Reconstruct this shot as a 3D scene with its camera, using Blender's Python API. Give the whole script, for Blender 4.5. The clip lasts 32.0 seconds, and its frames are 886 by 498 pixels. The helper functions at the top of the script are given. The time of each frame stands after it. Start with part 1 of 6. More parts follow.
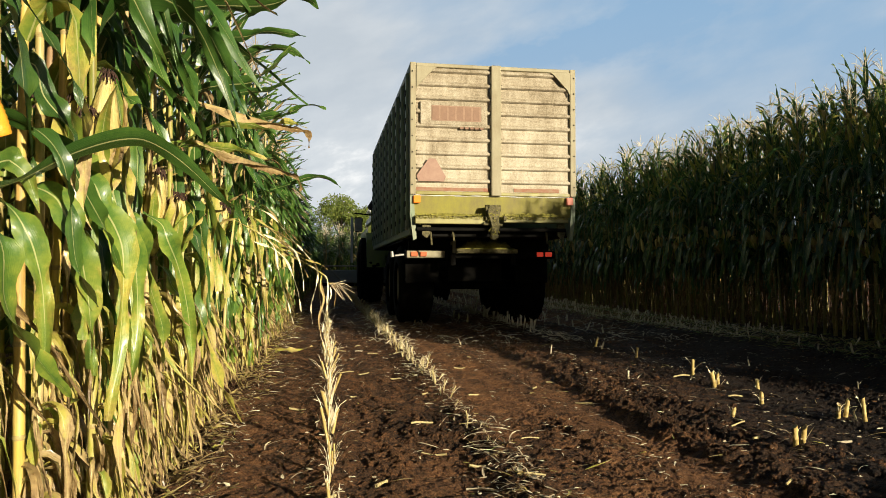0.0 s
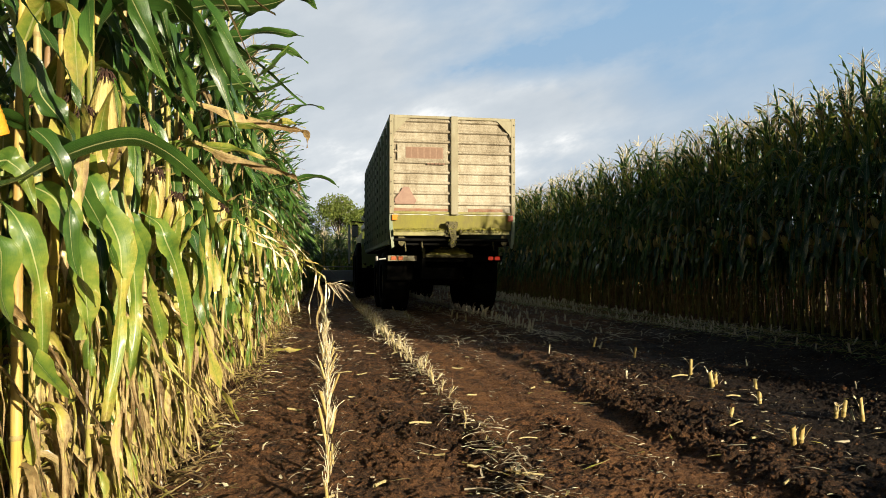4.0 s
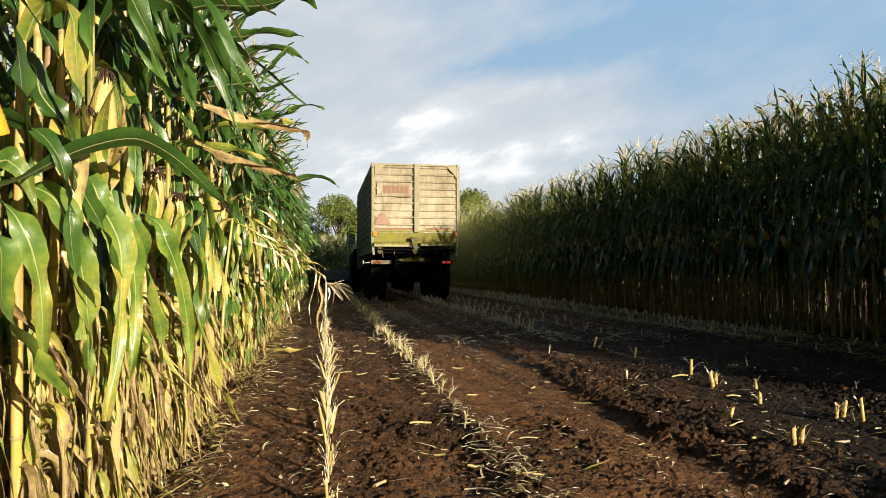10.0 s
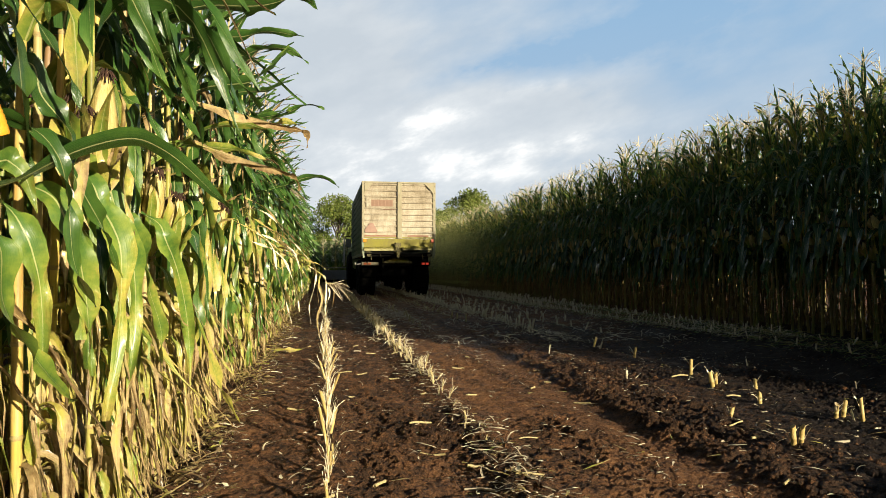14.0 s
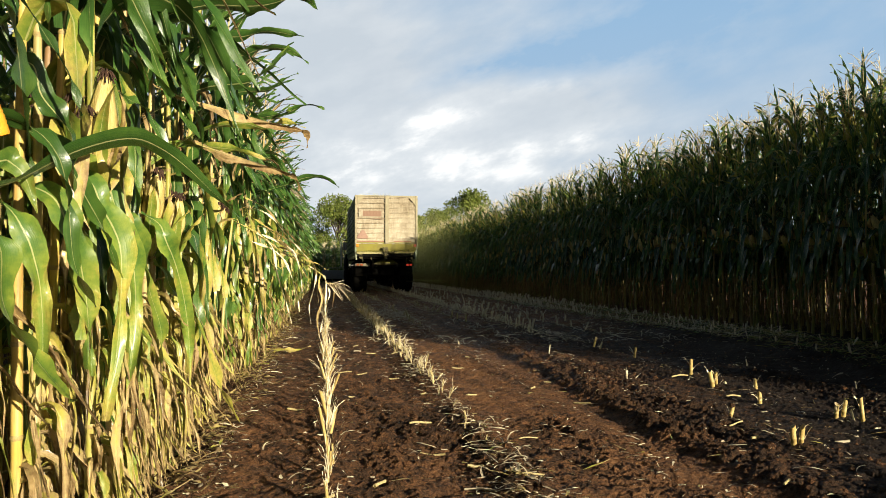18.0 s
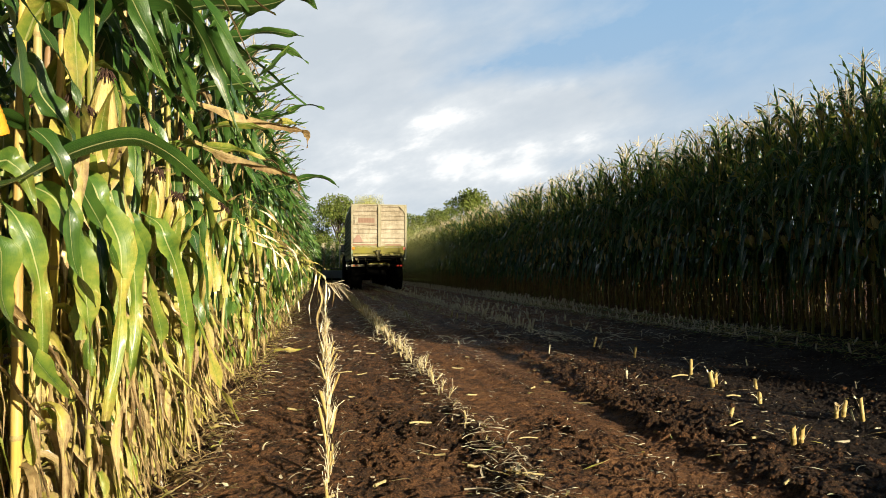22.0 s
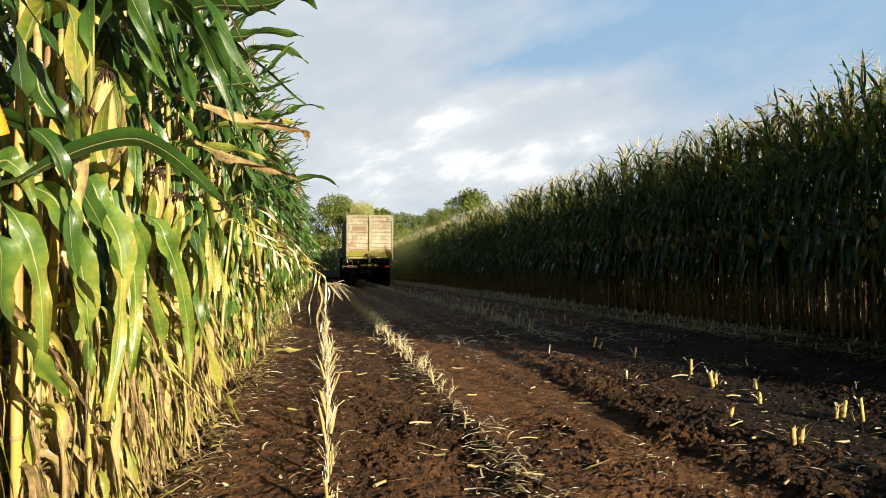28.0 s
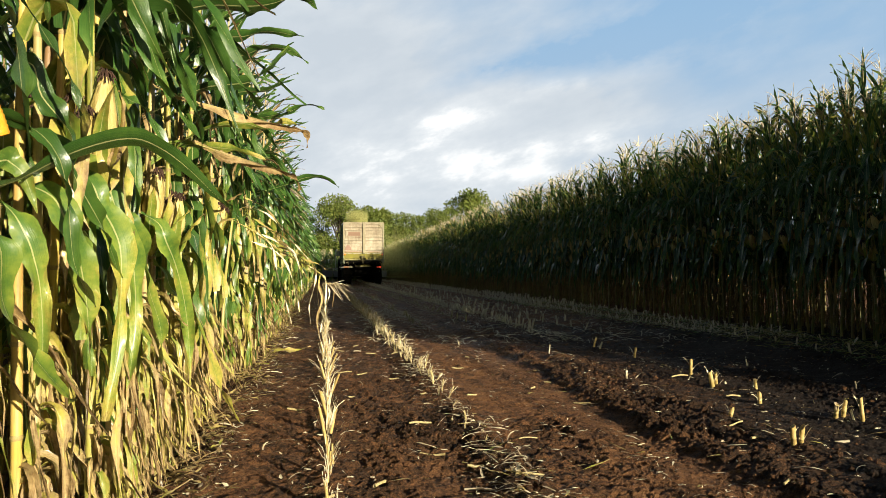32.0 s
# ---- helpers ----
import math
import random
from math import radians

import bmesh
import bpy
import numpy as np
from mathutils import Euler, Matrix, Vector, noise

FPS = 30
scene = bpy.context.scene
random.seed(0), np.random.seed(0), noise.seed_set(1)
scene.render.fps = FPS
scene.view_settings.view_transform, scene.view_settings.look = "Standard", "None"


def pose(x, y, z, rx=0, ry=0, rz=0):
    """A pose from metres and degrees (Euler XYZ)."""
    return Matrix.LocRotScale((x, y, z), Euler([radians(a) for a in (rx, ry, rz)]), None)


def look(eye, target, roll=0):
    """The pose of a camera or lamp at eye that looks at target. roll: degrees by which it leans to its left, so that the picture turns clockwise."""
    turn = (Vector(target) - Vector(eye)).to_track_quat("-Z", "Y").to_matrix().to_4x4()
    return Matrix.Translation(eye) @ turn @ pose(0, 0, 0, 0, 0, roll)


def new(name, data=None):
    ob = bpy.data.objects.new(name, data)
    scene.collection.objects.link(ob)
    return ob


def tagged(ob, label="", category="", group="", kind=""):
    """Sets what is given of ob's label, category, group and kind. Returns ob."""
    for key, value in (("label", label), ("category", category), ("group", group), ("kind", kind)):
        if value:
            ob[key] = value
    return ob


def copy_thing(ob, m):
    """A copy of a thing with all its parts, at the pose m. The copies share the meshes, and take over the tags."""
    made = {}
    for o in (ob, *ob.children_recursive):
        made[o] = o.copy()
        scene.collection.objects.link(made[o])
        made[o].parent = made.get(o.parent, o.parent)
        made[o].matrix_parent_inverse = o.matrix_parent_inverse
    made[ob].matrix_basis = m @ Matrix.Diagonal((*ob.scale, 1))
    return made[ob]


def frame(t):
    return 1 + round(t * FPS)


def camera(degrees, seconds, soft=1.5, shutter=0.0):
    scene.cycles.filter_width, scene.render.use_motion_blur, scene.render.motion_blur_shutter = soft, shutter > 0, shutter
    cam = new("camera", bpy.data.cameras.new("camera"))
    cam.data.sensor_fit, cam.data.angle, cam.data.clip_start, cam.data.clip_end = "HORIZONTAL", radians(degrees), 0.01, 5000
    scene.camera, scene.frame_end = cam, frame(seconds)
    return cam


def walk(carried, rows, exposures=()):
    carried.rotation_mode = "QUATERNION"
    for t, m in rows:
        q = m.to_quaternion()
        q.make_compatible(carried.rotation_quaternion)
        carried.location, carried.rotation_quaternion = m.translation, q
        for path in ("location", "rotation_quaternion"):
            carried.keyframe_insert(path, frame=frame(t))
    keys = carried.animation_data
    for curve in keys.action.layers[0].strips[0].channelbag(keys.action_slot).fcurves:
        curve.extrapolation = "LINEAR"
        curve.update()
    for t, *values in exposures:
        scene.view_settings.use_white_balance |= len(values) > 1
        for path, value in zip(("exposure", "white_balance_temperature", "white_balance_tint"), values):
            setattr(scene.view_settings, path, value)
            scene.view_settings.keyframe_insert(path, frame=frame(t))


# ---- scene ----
# ---------------------------------------------------------------- camera
EYE = (0.0, 0.0, 0.86)
cam = camera(65.0, 32.0, soft=0.5)


def aim(yaw, pitch=1.70):
    return pose(*EYE, 90 + pitch, 0, -yaw)


walk(cam, [
    (0.0, aim(9.63)), (0.3, aim(9.80)), (0.5, aim(9.87, 1.66)), (2.0, aim(9.86, 1.66)),
    (2.6, aim(9.80, 1.69)), (3.5, aim(9.775)), (7.0, aim(9.76)), (32.0, aim(9.77)),
], exposures=[(0.0, 0.71), (3.5, 0.75), (6.0, 0.78), (9.0, 0.80), (13.0, 0.81), (19.0, 0.84), (32.0, 0.86)])

# ---------------------------------------------------------------- light
SUN_AZ, SUN_EL = 30.5, 12.8          # right of straight behind the camera; above the horizon
world = bpy.data.worlds.new("world")
scene.world = world
world.use_nodes = True
wn, wl = world.node_tree.nodes, world.node_tree.links
wn.clear()
sky = wn.new("ShaderNodeTexSky")
sky.sky_type, sky.sun_disc = "NISHITA", False
sky.sun_elevation, sky.sun_rotation = radians(SUN_EL), radians(180 - SUN_AZ)
sky.air_density, sky.dust_density, sky.ozone_density = 1.0, 1.2, 1.5
bg = wn.new("ShaderNodeBackground")
bg.inputs["Strength"].default_value = 0.023
wo = wn.new("ShaderNodeOutputWorld")
wl.new(sky.outputs[0], bg.inputs[0])
wl.new(bg.outputs[0], wo.inputs[0])

sun_data = bpy.data.lights.new("sun", "SUN")
sun_data.energy, sun_data.angle, sun_data.color = 5.0, radians(0.6), (1.0, 0.88, 0.66)
sun = new("sun", sun_data)
sd = Vector((math.sin(radians(SUN_AZ)) * math.cos(radians(SUN_EL)),
             -math.cos(radians(SUN_AZ)) * math.cos(radians(SUN_EL)), math.sin(radians(SUN_EL))))
sun.matrix_world = look(sd * 60, (0, 0, 0))

rng = np.random.default_rng(7)


# ---------------------------------------------------------------- materials
class Mat:
    """A small wrapper round a node material."""

    def __init__(self, name):
        self.m = bpy.data.materials.new(name)
        self.m.use_nodes = True
        self.nt = self.m.node_tree
        self.n, self.l = self.nt.nodes, self.nt.links
        self.b = self.n["Principled BSDF"]

    def node(self, kind, **kw):
        nd = self.n.new("ShaderNode" + kind)
        for k, v in kw.items():
            nd.inputs[k].default_value = v
        return nd

    def link(self, a, b):
        self.l.new(a, b)

    def math(self, op, a, b=None, clamp=False):
        nd = self.n.new("ShaderNodeMath")
        nd.operation, nd.use_clamp = op, clamp
        for i, v in enumerate((a, b)):
            if v is None:
                continue
            if isinstance(v, (int, float)):
                nd.inputs[i].default_value = v
            else:
                self.l.new(v, nd.inputs[i])
        return nd.outputs[0]

    def mix(self, fac, a, b, blend="MIX"):
        nd = self.n.new("ShaderNodeMix")
        nd.data_type, nd.blend_type = "RGBA", blend
        for i, v in ((0, fac), (6, a), (7, b)):
            if isinstance(v, (int, float)):
                nd.inputs[i].default_value = v
            elif isinstance(v, tuple):
                nd.inputs[i].default_value = (*v, 1)
            else:
                self.l.new(v, nd.inputs[i])
        return nd.outputs[2]

    def ramp(self, fac, stops):
        nd = self.n.new("ShaderNodeValToRGB")
        cr = nd.color_ramp
        while len(cr.elements) < len(stops):
            cr.elements.new(0.5)
        for e, (p, c) in zip(cr.elements, stops):
            e.position = p
            e.color = (*c, 1) if isinstance(c, tuple) else (c, c, c, 1)
        self.l.new(fac, nd.inputs[0])
        return nd.outputs[0]

    def noise(self, scale, detail=4, rough=0.55, vec=None, stretch=None):
        nd = self.node("TexNoise", Scale=scale, Detail=detail, Roughness=rough)
        if vec is None:
            vec = self.node("TexCoord").outputs["Object"]
        if stretch:
            mp = self.node("Mapping", Scale=stretch)
            self.l.new(vec, mp.inputs[0])
            vec = mp.outputs[0]
        self.l.new(vec, nd.inputs["Vector"])
        return nd.outputs["Fac"]

    def bump(self, height, strength, dist=0.01):
        nd = self.node("Bump", Strength=strength, Distance=dist)
        self.l.new(height, nd.inputs["Height"])
        self.l.new(nd.outputs[0], self.b.inputs["Normal"])
        return nd.outputs[0]

    def base(self, col):
        self.l.new(col, self.b.inputs["Base Color"])

    def set(self, rough=None, metal=None, spec=None):
        if rough is not None:
            self.b.inputs["Roughness"].default_value = rough
        if metal is not None:
            self.b.inputs["Metallic"].default_value = metal
        if spec is not None:
            self.b.inputs["Specular IOR Level"].default_value = spec
        return self


def worn(name, c1, c2, scale=6.0, rough=0.6, metal=0.0, bump=0.25, dist=0.003, stretch=None, detail=6):
    k = Mat(name)
    a = k.noise(scale, detail, 0.6, stretch=stretch)
    f = k.noise(scale * 9, 4, 0.6, stretch=stretch)
    mixed = k.math("ADD", k.math("MULTIPLY", a, 0.65), k.math("MULTIPLY", f, 0.35))
    k.base(k.ramp(mixed, [(0.35, c1), (0.65, c2)]))
    k.set(rough, metal)
    if bump:
        k.bump(f, bump, dist)
    return k.m


def leaf_material(name, gloss=0.33, spec=0.6, coat=0.32, thin=0.24, cool=False):
    """Maize leaf: the first map runs across and along the blade, the second holds dryness and a random number."""
    k = Mat(name)
    uv = k.n.new("ShaderNodeUVMap")
    uv.uv_map = "blade"
    rn = k.n.new("ShaderNodeUVMap")
    rn.uv_map = "state"
    s1, s2 = k.node("SeparateXYZ"), k.node("SeparateXYZ")
    k.link(uv.outputs[0], s1.inputs[0])
    k.link(rn.outputs[0], s2.inputs[0])
    u, v, dry, ran = s1.outputs[0], s1.outputs[1], s2.outputs[0], s2.outputs[1]
    info = k.node("ObjectInfo").outputs["Random"]
    cloud = k.noise(7.0, 4, 0.6)
    fine = k.noise(60.0, 3, 0.6)
    # dryness grows to the tip and in patches
    tip = k.math("MULTIPLY", k.math("SUBTRACT", v, 0.62), 0.28)
    edge = k.math("MULTIPLY", k.math("ABSOLUTE", k.math("SUBTRACT", u, 0.5)), k.math("MULTIPLY", k.math("SUBTRACT", k.noise(2.6, 3), 0.32), 1.3))
    d = k.math("ADD", dry, tip)
    d = k.math("ADD", d, edge)
    d = k.math("ADD", d, k.math("MULTIPLY", k.math("SUBTRACT", cloud, 0.5), 0.7))
    d = k.math("ADD", d, k.math("MULTIPLY", k.math("SUBTRACT", fine, 0.5), 0.3), clamp=True)
    col = k.ramp(d, [(0.0, (0.028, 0.078, 0.026) if cool else (0.030, 0.088, 0.016)), (0.25, (0.066, 0.140, 0.040) if cool else (0.072, 0.155, 0.024)), (0.42, (0.20, 0.265, 0.036)),
                     (0.58, (0.46, 0.40, 0.08)), (0.72, (0.48, 0.355, 0.15)), (0.82, (0.37, 0.255, 0.115)), (0.92, (0.26, 0.16, 0.06)), (1.0, (0.13, 0.075, 0.03))])
    spots = k.math("MULTIPLY", k.math("MULTIPLY", k.math("SUBTRACT", k.noise(28.0, 5, 0.7), 0.5, clamp=True), 4.0, clamp=True), k.math("MULTIPLY", k.math("SUBTRACT", d, 0.38, clamp=True), 3.0, clamp=True))
    col = k.mix(k.math("MULTIPLY", spots, 0.80), col, (0.13, 0.07, 0.025))
    shade = k.math("ADD", 0.86, k.math("MULTIPLY", k.math("ADD", ran, info), 0.22))
    hs = k.node("HueSaturation")
    k.link(col, hs.inputs["Color"])
    k.link(shade, hs.inputs["Value"])
    # pale midrib and fine parallel veins
    rib = k.math("LESS_THAN", k.math("ABSOLUTE", k.math("SUBTRACT", u, 0.5)), k.math("SUBTRACT", 0.045, k.math("MULTIPLY", v, 0.035)))
    comb = k.node("CombineXYZ")
    k.link(u, comb.inputs[0])
    k.link(k.math("MULTIPLY", v, 0.02), comb.inputs[1])
    k.link(k.math("MULTIPLY", ran, 5.0), comb.inputs[2])
    vein = k.noise(34.0, 3, 0.6, vec=comb.outputs[0])
    col = k.mix(k.math("MULTIPLY", rib, 0.6), hs.outputs[0], (0.62, 0.60, 0.28))
    col = k.mix(k.math("MULTIPLY", k.math("SUBTRACT", vein, 0.40, clamp=True), 0.5), col, (0.24, 0.30, 0.06))
    k.base(col)
    k.link(k.math("ADD", gloss - 0.05, k.math("MULTIPLY", d, 0.35)), k.b.inputs["Roughness"])
    k.set(spec=spec)
    k.b.inputs["Coat Weight"].default_value, k.b.inputs["Coat Roughness"].default_value = coat, 0.22
    crease = k.node("CombineXYZ")
    k.link(k.math("MULTIPLY", u, 7.0), crease.inputs[0])
    k.link(k.math("MULTIPLY", v, 3.0), crease.inputs[1])
    k.link(k.math("MULTIPLY", ran, 9.0), crease.inputs[2])
    fold_lines = k.math("ADD", k.noise(1.3, 4, 0.65, vec=crease.outputs[0]), k.math("MULTIPLY", k.noise(45, 4, 0.6), 0.4))
    wrinkle = k.math("MULTIPLY", k.math("MULTIPLY", fold_lines, 16.0), k.math("SUBTRACT", d, 0.45, clamp=True))
    bmp = k.bump(k.math("ADD", k.math("ADD", vein, wrinkle), k.math("MULTIPLY", fine, 0.4)), 0.5, 0.0022)
    tr = k.node("BsdfTranslucent")
    k.link(col, tr.inputs["Color"])
    k.link(bmp, tr.inputs["Normal"])
    mx = k.node("MixShader", Fac=thin)
    k.link(k.b.outputs[0], mx.inputs[1])
    k.link(tr.outputs[0], mx.inputs[2])
    k.link(mx.outputs[0], k.n["Material Output"].inputs["Surface"])
    return k.m


M_LEAF = leaf_material("maize_leaf")
M_LEAF_GREEN = leaf_material("green_maize_leaf", 0.32, 0.6, 0.25, 0.44, True)


def stalk_material(name, stops):
    k = Mat(name)
    info = k.node("ObjectInfo").outputs["Random"]
    a = k.noise(9, 4, 0.6, stretch=(3, 3, 0.7))
    f = k.noise(34, 5, 0.65, stretch=(3, 3, 0.14))
    m = k.math("ADD", k.math("MULTIPLY", a, 0.8), k.math("MULTIPLY", info, 0.25))
    col = k.ramp(m, stops)
    k.base(k.mix(k.math("MULTIPLY", k.math("SUBTRACT", f, 0.42, clamp=True), 2.2, clamp=True), col, (0.20, 0.13, 0.05)))
    k.set(0.5, spec=0.4)
    k.bump(f, 0.4, 0.002)
    return k.m


M_STALK = stalk_material("maize_stalk", [(0.32, (0.13, 0.17, 0.03)), (0.43, (0.36, 0.36, 0.06)), (0.52, (0.46, 0.40, 0.13)), (0.60, (0.54, 0.44, 0.20)), (0.70, (0.30, 0.18, 0.08))])
M_STALK_GOLD = stalk_material("golden_maize_stalk", [(0.32, (0.36, 0.34, 0.06)), (0.45, (0.55, 0.43, 0.08)), (0.58, (0.60, 0.43, 0.12)), (0.72, (0.42, 0.23, 0.07))])
M_STALK_GREEN = stalk_material("green_maize_stalk", [(0.30, (0.08, 0.12, 0.022)), (0.45, (0.18, 0.18, 0.035)), (0.62, (0.28, 0.22, 0.07)), (0.8, (0.24, 0.14, 0.06))])
M_NODE = worn("stalk_node", (0.20, 0.14, 0.05), (0.42, 0.33, 0.12), 40, 0.6)
M_HUSK = worn("maize_husk", (0.30, 0.22, 0.03), (0.80, 0.66, 0.28), 12, 0.5, bump=0.8, stretch=(5, 5, 0.3))
M_SILK = worn("maize_silk", (0.02, 0.009, 0.005), (0.07, 0.03, 0.015), 60, 0.8, bump=0.8)
M_GRAIN = worn("maize_grain", (0.70, 0.30, 0.02), (0.85, 0.45, 0.04), 40, 0.35)
M_TASSEL = worn("maize_tassel", (0.48, 0.40, 0.24), (0.74, 0.65, 0.45), 20, 0.8)
M_STUB = worn("cut_stalk", (0.24, 0.17, 0.05), (0.66, 0.55, 0.28), 30, 0.6, bump=0.5, stretch=(4, 4, 0.5))
M_STOUT = worn("fresh_cut_stalk", (0.32, 0.22, 0.06), (0.62, 0.48, 0.18), 30, 0.55, bump=0.4, stretch=(4, 4, 0.5))
M_PITH = worn("stalk_pith", (0.36, 0.28, 0.14), (0.55, 0.45, 0.26), 50, 0.8)
M_STRAW = worn("straw", (0.22, 0.15, 0.08), (0.72, 0.62, 0.44), 14, 0.7, bump=0.4)
M_BLEACH = worn("bleached_sheath", (0.54, 0.44, 0.24), (0.90, 0.83, 0.63), 22, 0.7, bump=0.5)
M_CHAFF = worn("chaff", (0.16, 0.15, 0.02), (0.42, 0.38, 0.08), 25, 0.85, bump=0.8)


def soil_material(mapped=True):
    """Field soil: turned crumbs are dark, wheel-pressed soil is paler."""
    k = Mat("soil")
    big = k.noise(0.9, 5, 0.6)
    mid = k.noise(9, 6, 0.65)
    fine = k.noise(75, 6, 0.7)
    grit = k.noise(240, 4, 0.7)
    streak = k.noise(2.2, 4, 0.6, stretch=(3.0, 0.25, 1))
    m = k.math("ADD", k.math("MULTIPLY", mid, 0.30), k.math("MULTIPLY", fine, 0.32))
    m = k.math("ADD", m, k.math("MULTIPLY", grit, 0.24))
    m = k.math("ADD", m, k.math("MULTIPLY", k.math("ADD", big, streak), 0.10))
    m = k.math("ADD", k.math("MULTIPLY", k.math("SUBTRACT", m, 0.53), 1.6), 0.485)
    if mapped:
        rn = k.n.new("ShaderNodeUVMap")
        rn.uv_map = "state"
        sp = k.node("SeparateXYZ")
        k.link(rn.outputs[0], sp.inputs[0])
        m = k.math("ADD", m, k.math("MULTIPLY", k.math("SUBTRACT", 0.55, sp.outputs[0]), 0.10))
        # the second state value darkens the soil towards the uncut side
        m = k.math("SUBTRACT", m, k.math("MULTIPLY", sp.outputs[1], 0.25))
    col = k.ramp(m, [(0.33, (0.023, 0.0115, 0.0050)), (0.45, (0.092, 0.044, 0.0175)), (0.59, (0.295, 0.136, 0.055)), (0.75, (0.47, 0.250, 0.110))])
    crumbs = k.noise(130, 2, 0.5)
    k.base(k.mix(k.math("MULTIPLY", k.math("GREATER_THAN", crumbs, 0.72), 0.4), col, (0.34, 0.26, 0.15)))
    k.link(k.ramp(big, [(0.3, 0.62), (0.7, 0.95)]), k.b.inputs["Roughness"])
    k.set(spec=0.3)
    h = k.math("ADD", k.math("MULTIPLY", mid, 0.35), k.math("MULTIPLY", fine, 0.8))
    k.bump(k.math("ADD", h, k.math("MULTIPLY", grit, 0.5)), 1.0, 0.060)
    return k.m


M_SOIL = soil_material()
M_CLOD = soil_material(False)


# ---------------------------------------------------------------- mesh helpers
def mesh_np(name, verts, quads, mats, mat_index=None, blade=None, state=None, smooth=True):
    """A mesh from arrays: quads (and triangles), with the two leaf maps given per corner."""
    me = bpy.data.meshes.new(name)
    verts = np.asarray(verts, dtype=np.float32)
    quads = np.asarray(quads, dtype=np.int32).reshape(-1, 4)
    nq = len(quads)
    me.vertices.add(len(verts))
    me.vertices.foreach_set("co", verts.ravel())
    me.loops.add(nq * 4)
    me.loops.foreach_set("vertex_index", quads.ravel())
    me.polygons.add(nq)
    me.polygons.foreach_set("loop_start", np.arange(0, nq * 4, 4, dtype=np.int32))
    if mat_index is not None:
        me.polygons.foreach_set("material_index", np.asarray(mat_index, dtype=np.int32))
    me.polygons.foreach_set("use_smooth", np.full(nq, smooth))
    for nm, arr in (("blade", blade), ("state", state)):
        if arr is not None:
            lay = me.uv_layers.new(name=nm)
            lay.data.foreach_set("uv", np.asarray(arr, dtype=np.float32).reshape(-1, 2)[quads.ravel()].ravel())
    me.update(calc_edges=True)
    me.validate()
    for m in (mats if isinstance(mats, (list, tuple)) else [mats]):
        me.materials.append(m)
    return me


class Soup:
    """Collects vertex and quad arrays with a material slot each."""

    def __init__(self):
        self.v, self.q, self.m, self.b, self.s, self.n = [], [], [], [], [], 0

    def add(self, v, q, mat=0, blade=None, state=None):
        v = np.asarray(v, dtype=np.float32).reshape(-1, 3)
        q = np.asarray(q, dtype=np.int32).reshape(-1, 4)
        self.v.append(v)
        self.q.append(q + self.n)
        self.m.append(np.full(len(q), mat, dtype=np.int32) if np.isscalar(mat) else np.asarray(mat, dtype=np.int32))
        self.b.append(np.zeros((len(v), 2), np.float32) if blade is None else np.asarray(blade, np.float32))
        self.s.append(np.zeros((len(v), 2), np.float32) if state is None else np.asarray(state, np.float32))
        self.n += len(v)

    def arrays(self):
        return tuple(np.concatenate(x) for x in (self.v, self.q, self.m, self.b, self.s))

    def mesh(self, name, mats, smooth=True):
        v, q, m, b, s = self.arrays()
        return mesh_np(name, v, q, mats, m, b, s, smooth)


def grid_quads(rows, cols):
    i = np.arange(rows - 1)[:, None] * cols + np.arange(cols - 1)[None, :]
    return np.stack([i, i + 1, i + 1 + cols, i + cols], -1).reshape(-1, 4)


def tube(points, radii, sides=6):
    """A tapered tube along points; open ends closed to a small cap."""
    p = np.asarray(points, float)
    r = np.asarray(radii, float)
    t = np.gradient(p, axis=0)
    t /= np.linalg.norm(t, axis=1)[:, None] + 1e-9
    ref = np.array([0.31, 0.95, 0.07])
    a = np.cross(t, ref)
    a /= np.linalg.norm(a, axis=1)[:, None] + 1e-9
    b = np.cross(t, a)
    ang = np.linspace(0, 2 * np.pi, sides, endpoint=False)
    ring = p[:, None] + r[:, None, None] * (a[:, None] * np.cos(ang)[None, :, None] + b[:, None] * np.sin(ang)[None, :, None])
    v = ring.reshape(-1, 3)
    n = len(p)
    i = np.arange(n - 1)[:, None] * sides + np.arange(sides)[None]
    j = np.arange(n - 1)[:, None] * sides + (np.arange(sides) + 1)[None] % sides
    q = np.stack([i, j, j + sides, i + sides], -1).reshape(-1, 4)
    return v, q


